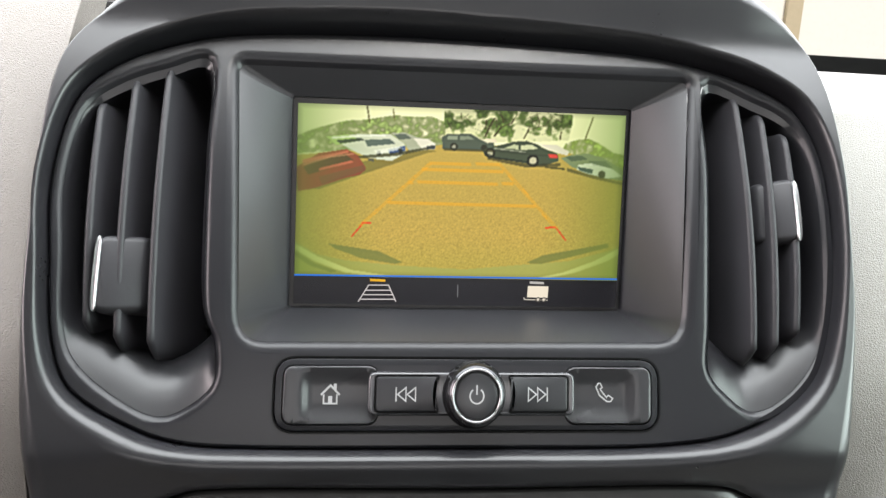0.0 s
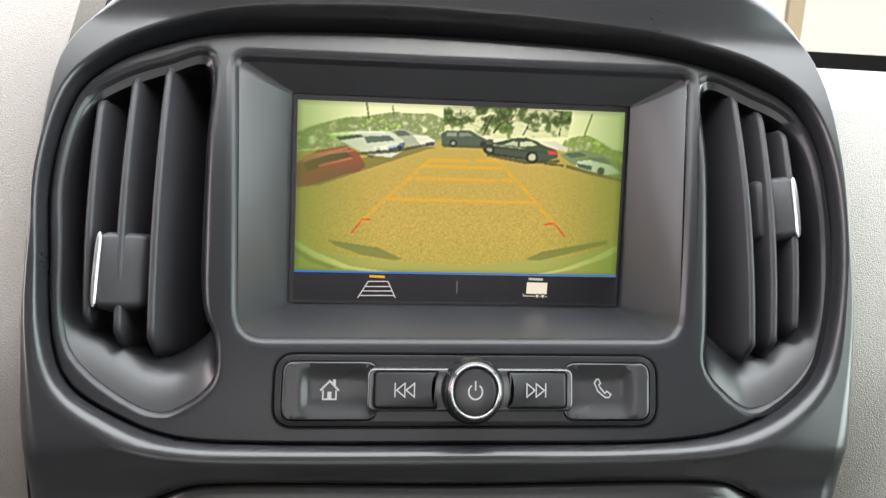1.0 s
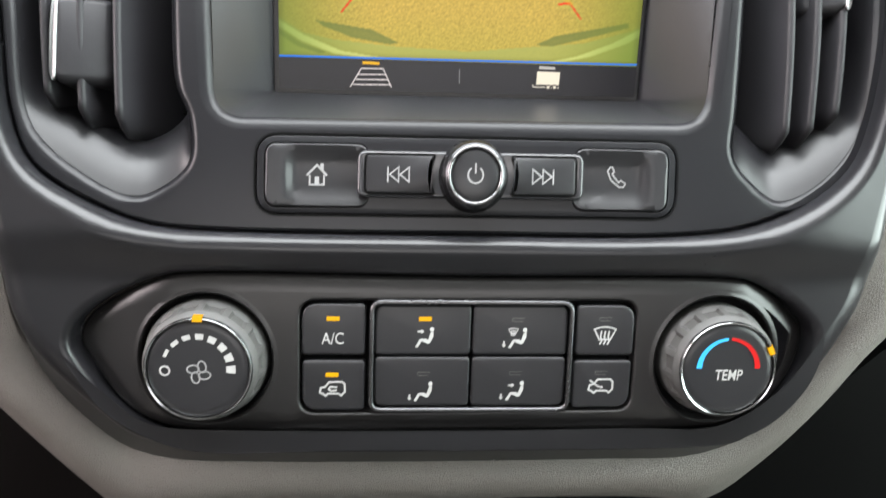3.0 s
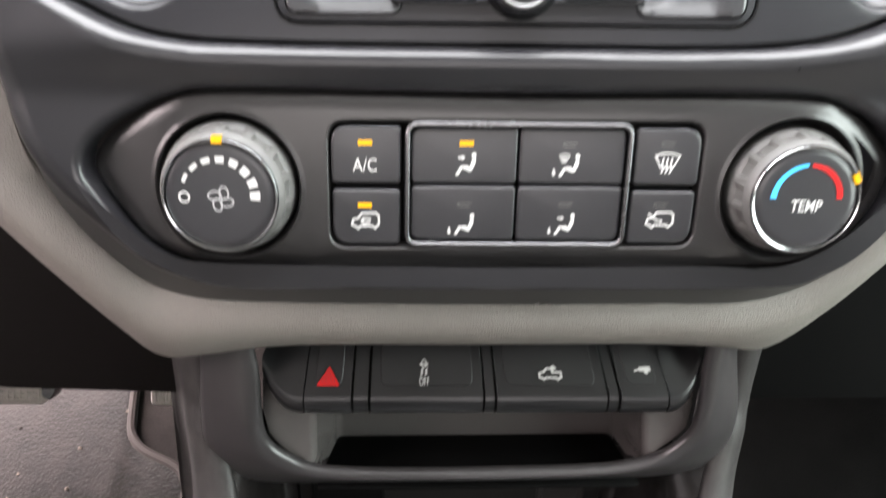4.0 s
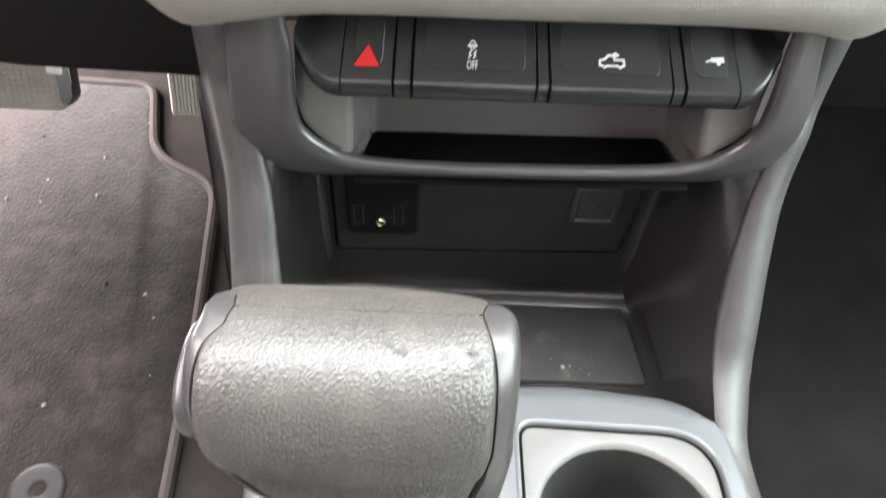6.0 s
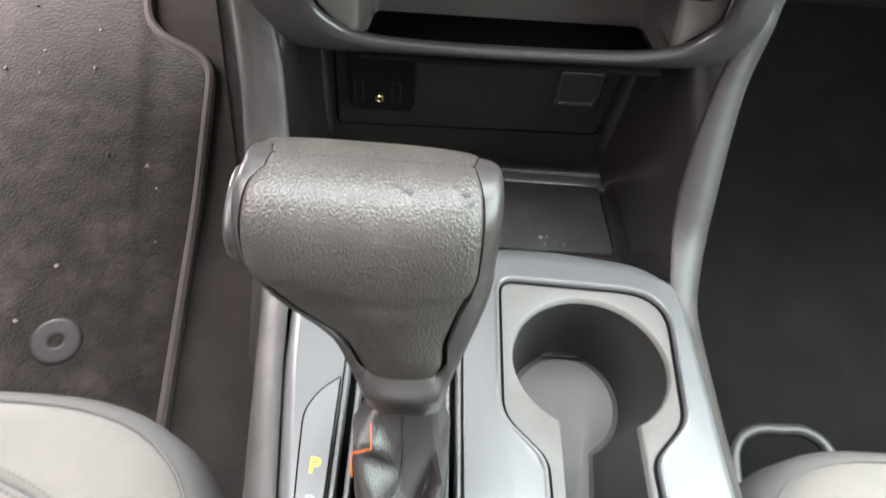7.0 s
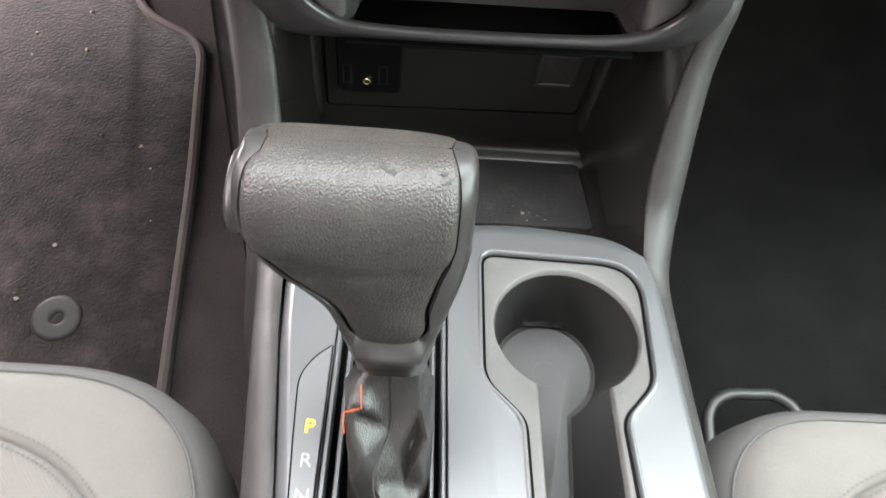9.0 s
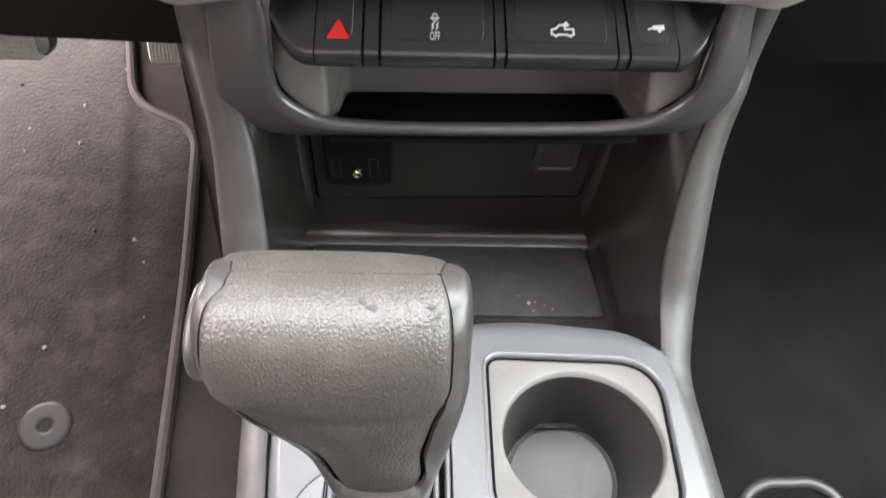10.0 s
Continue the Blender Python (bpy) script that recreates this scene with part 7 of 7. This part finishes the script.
seat("driver_seat", -0.63, -0.1215, 0.116, 0.276, 0.105, "light grey cloth driver seat cushion with sewn piping",
     [(-0.1485, -0.40), (-0.1490, -0.15), (-0.1520, -0.03), (-0.1600, 0.0067), (-0.1690, 0.0217), (-0.1790, 0.0350), (-0.1925, 0.0488), (-0.2100, 0.0602), (-0.2320, 0.0685), (-0.2516, 0.0722), (-0.32, 0.0765), (-0.43, 0.0765), (-0.50, 0.068), (-0.56, 0.04), (-0.59, -0.03), (-0.595, -0.40)],
     [(-0.186, 0.0385), (-0.192, 0.022), (-0.202, -0.010), (-0.217, -0.05)])
seat("passenger_seat", 0.135, 0.64, 0.116, 0.256, 0.075, "light grey cloth passenger seat cushion with sewn piping",
     [(0.176, -0.40), (0.177, -0.1), (0.1795, 0.0), (0.1852, 0.0278), (0.1935, 0.0442), (0.2072, 0.0590), (0.2311, 0.0710), (0.2652, 0.0795), (0.34, 0.086), (0.45, 0.086), (0.53, 0.07), (0.58, 0.03), (0.60, -0.03), (0.605, -0.40)][::-1],
     [(0.196, 0.038), (0.204, 0.030), (0.214, 0.010)])
handle = thing("seat_handle", "dark grey tubular adjuster handle under the passenger seat", "handle", (0.25, 0.15, FLOOR))
part("bar", tube(spline([Vector(p) for p in ((0.209, 0.02, 0.088), (0.210, 0.13, 0.090), (0.214, 0.162, 0.092), (0.230, 0.174, 0.093), (0.250, 0.1755, 0.093), (0.270, 0.175, 0.093), (0.286, 0.162, 0.092), (0.290, 0.13, 0.090), (0.290, 0.02, 0.088))], 5, False), 0.0048, 10), surface("handle_plastic", (0.019, 0.0185, 0.018), 0.45), handle, "", 60)

# ---- driver's footwell ----
FM = -0.0145
mat_o = rounded([(-0.74, 0.02), (-0.233, 0.02), (-0.262, 0.42), (-0.285, 0.618), (-0.368, 0.660), (-0.402, 0.790), (-0.74, 0.800)], [0.03, 0.02, 0.05, 0.035, 0.035, 0.03, 0.03], 8)
fmat = thing("floor_mat", "dusty dark brown-grey carpet floor mat with bound edge", "floor mat", (-0.5, 0.4, FLOOR))
bm = plate(mat_o, [(0, FLOOR), (0, FM - 0.002), (0.003, FM)], to=lambda x, y, h: Vector((x, y, h)))
part("carpet", bm, mat_carpet, fmat)
part("binding", tube([Vector((p.x, p.y, FM)) for p in inset(mat_o, 0.005)], 0.0055, 8, True), mat_edge, fmat, "raised sewn edge")
# added mat on the passenger side; the floor's shade is in its colour
side_o = rounded([(0.150, -0.10), (0.74, -0.10), (0.74, 0.90), (0.165, 0.90)], 0.03, 8)
pmat = thing("floor_mat", "added black mat with the passenger floor's shade in its colour", "floor mat", (0.45, 0.4, FLOOR))
part("carpet", plate(side_o, [(0, FLOOR), (0, FM - 0.002), (0.003, FM)], to=lambda x, y, h: Vector((x, y, h))), shade_black_mat, pmat)
part("binding", tube([Vector((p.x, p.y, FM)) for p in inset(side_o, 0.005)], 0.0045, 8, True), shade_black_mat, pmat, "raised sewn edge")
gx, gy = -0.3615, 0.2545
ey = lambda r, h: [Vector((gx + r * math.cos(t), gy + r * math.sin(t), FM + h)) for t in (2 * math.pi * k / 36 for k in range(36))]
part("eyelet", loft([ey(0.0235, 0), ey(0.0222, 0.0016), ey(0.0190, 0.0023), ey(0.0110, 0.0012), ey(0.0085, 0.0016), ey(0.0065, 0.0004), ey(0.0055, -0.001)], cap_end=True), surface("eyelet_rubber", (0.0085, 0.0074, 0.0070), 0.55, spec=0.25, vary=0.2), fmat, "round retaining eyelet", 50)
random.seed(11)
for i in range(46):
    x, y = random.uniform(-0.70, -0.29), random.uniform(0.12, 0.74)
    if x > -0.38 and y > 0.60:
        continue
    r = random.choice((0.0009, 0.0012, 0.0016, 0.0022))
    bm = bmesh.new()
    bmesh.ops.create_icosphere(bm, subdivisions=1, radius=r)
    for v in bm.verts:
        v.co = Vector((v.co.x * random.uniform(0.7, 1.6), v.co.y * random.uniform(0.7, 1.4), v.co.z * 0.7)) + Vector((x, y, FM + r * 0.4))
    tagged(part("crumb", bm, dust if i % 3 else mat_edge), "dry leaf crumb on the floor mat", "crumb", "crumbs")


def pedal(name, x0, x1, z0, z1, y, label, ribs, vertical):
    p = thing(name, label, "pedal", ((x0 + x1) / 2, y + 0.1, FLOOR), "pedals")

    def M(x, z, h):
        return Vector((x, y + 0.45 * (z - z0) - h * 0.9, z + h * 0.42))

    part("pad", plate(rect(x0, x1, z0, z1, 0.006), [(0, -0.010), (0, 0.0), (0.002, 0.003)], to=M), pedal_rubber, p, "worn ribbed rubber pad")
    for k in range(ribs):
        t = (k + 0.5) / ribs
        if vertical:
            xc = x0 + 0.004 + (x1 - x0 - 0.008) * t
            o = rect(xc - 0.0012, xc + 0.0012, z0 + 0.004, z1 - 0.004, 0.0008, 2)
        else:
            zc = z0 + 0.004 + (z1 - z0 - 0.008) * t
            o = rect(x0 + 0.004, x1 - 0.004, zc - 0.0012, zc + 0.0012, 0.0008, 2)
        part("rib", plate(o, [(0, 0.0025), (0.0003, 0.0050)], to=M), pedal_rubber, p)
    part("arm", tube([Vector(((x0 + x1) / 2, y + 0.02, (z0 + z1) / 2)), Vector(((x0 + x1) / 2, y + 0.08, z1 + 0.06)), Vector(((x0 + x1) / 2, y + 0.12, z1 + 0.25))], 0.007), dark_trim, p, "dark pedal arm")
    return p


brake = pedal("brake_pedal", -0.545, -0.430, 0.082, 0.145, 0.62, "worn grey brake pedal with a woven tread", 11, False)


def brake_face(x, z, h):
    return Vector((x, 0.62 + 0.45 * (z - 0.082) - h * 0.9, z + h * 0.42))


for k in range(17):
    xc = -0.540 + 0.1055 * k / 16
    part("rib", plate(rect(xc - 0.0012, xc + 0.0012, 0.086, 0.141, 0.0008, 2), [(0, 0.0025), (0.0003, 0.0046)], to=brake_face), pedal_rubber, brake)
end_o = rounded([(-0.433, 0.090), (-0.424, 0.086), (-0.4165, 0.096), (-0.4165, 0.140), (-0.421, 0.149), (-0.433, 0.149)], 0.004, 5)
part("end_bracket", plate(end_o, [(0, -0.014), (0, 0.001), (0.0015, 0.003)], to=brake_face), smoked_chrome, brake, "dark metal end of the pedal", 50)
part("end_clip", plate(rect(-0.440, -0.424, 0.118, 0.148, 0.003), [(0, -0.002), (0, 0.0042), (0.0012, 0.0056)], to=brake_face), surface("worn_metal", (0.75, 0.75, 0.74), 0.4, vary=0.1), brake, "bright worn metal corner", 50)
pedal("accelerator_pedal", -0.318, -0.280, 0.082, 0.20, 0.62, "grey ribbed accelerator pedal beside the console", 8, True)
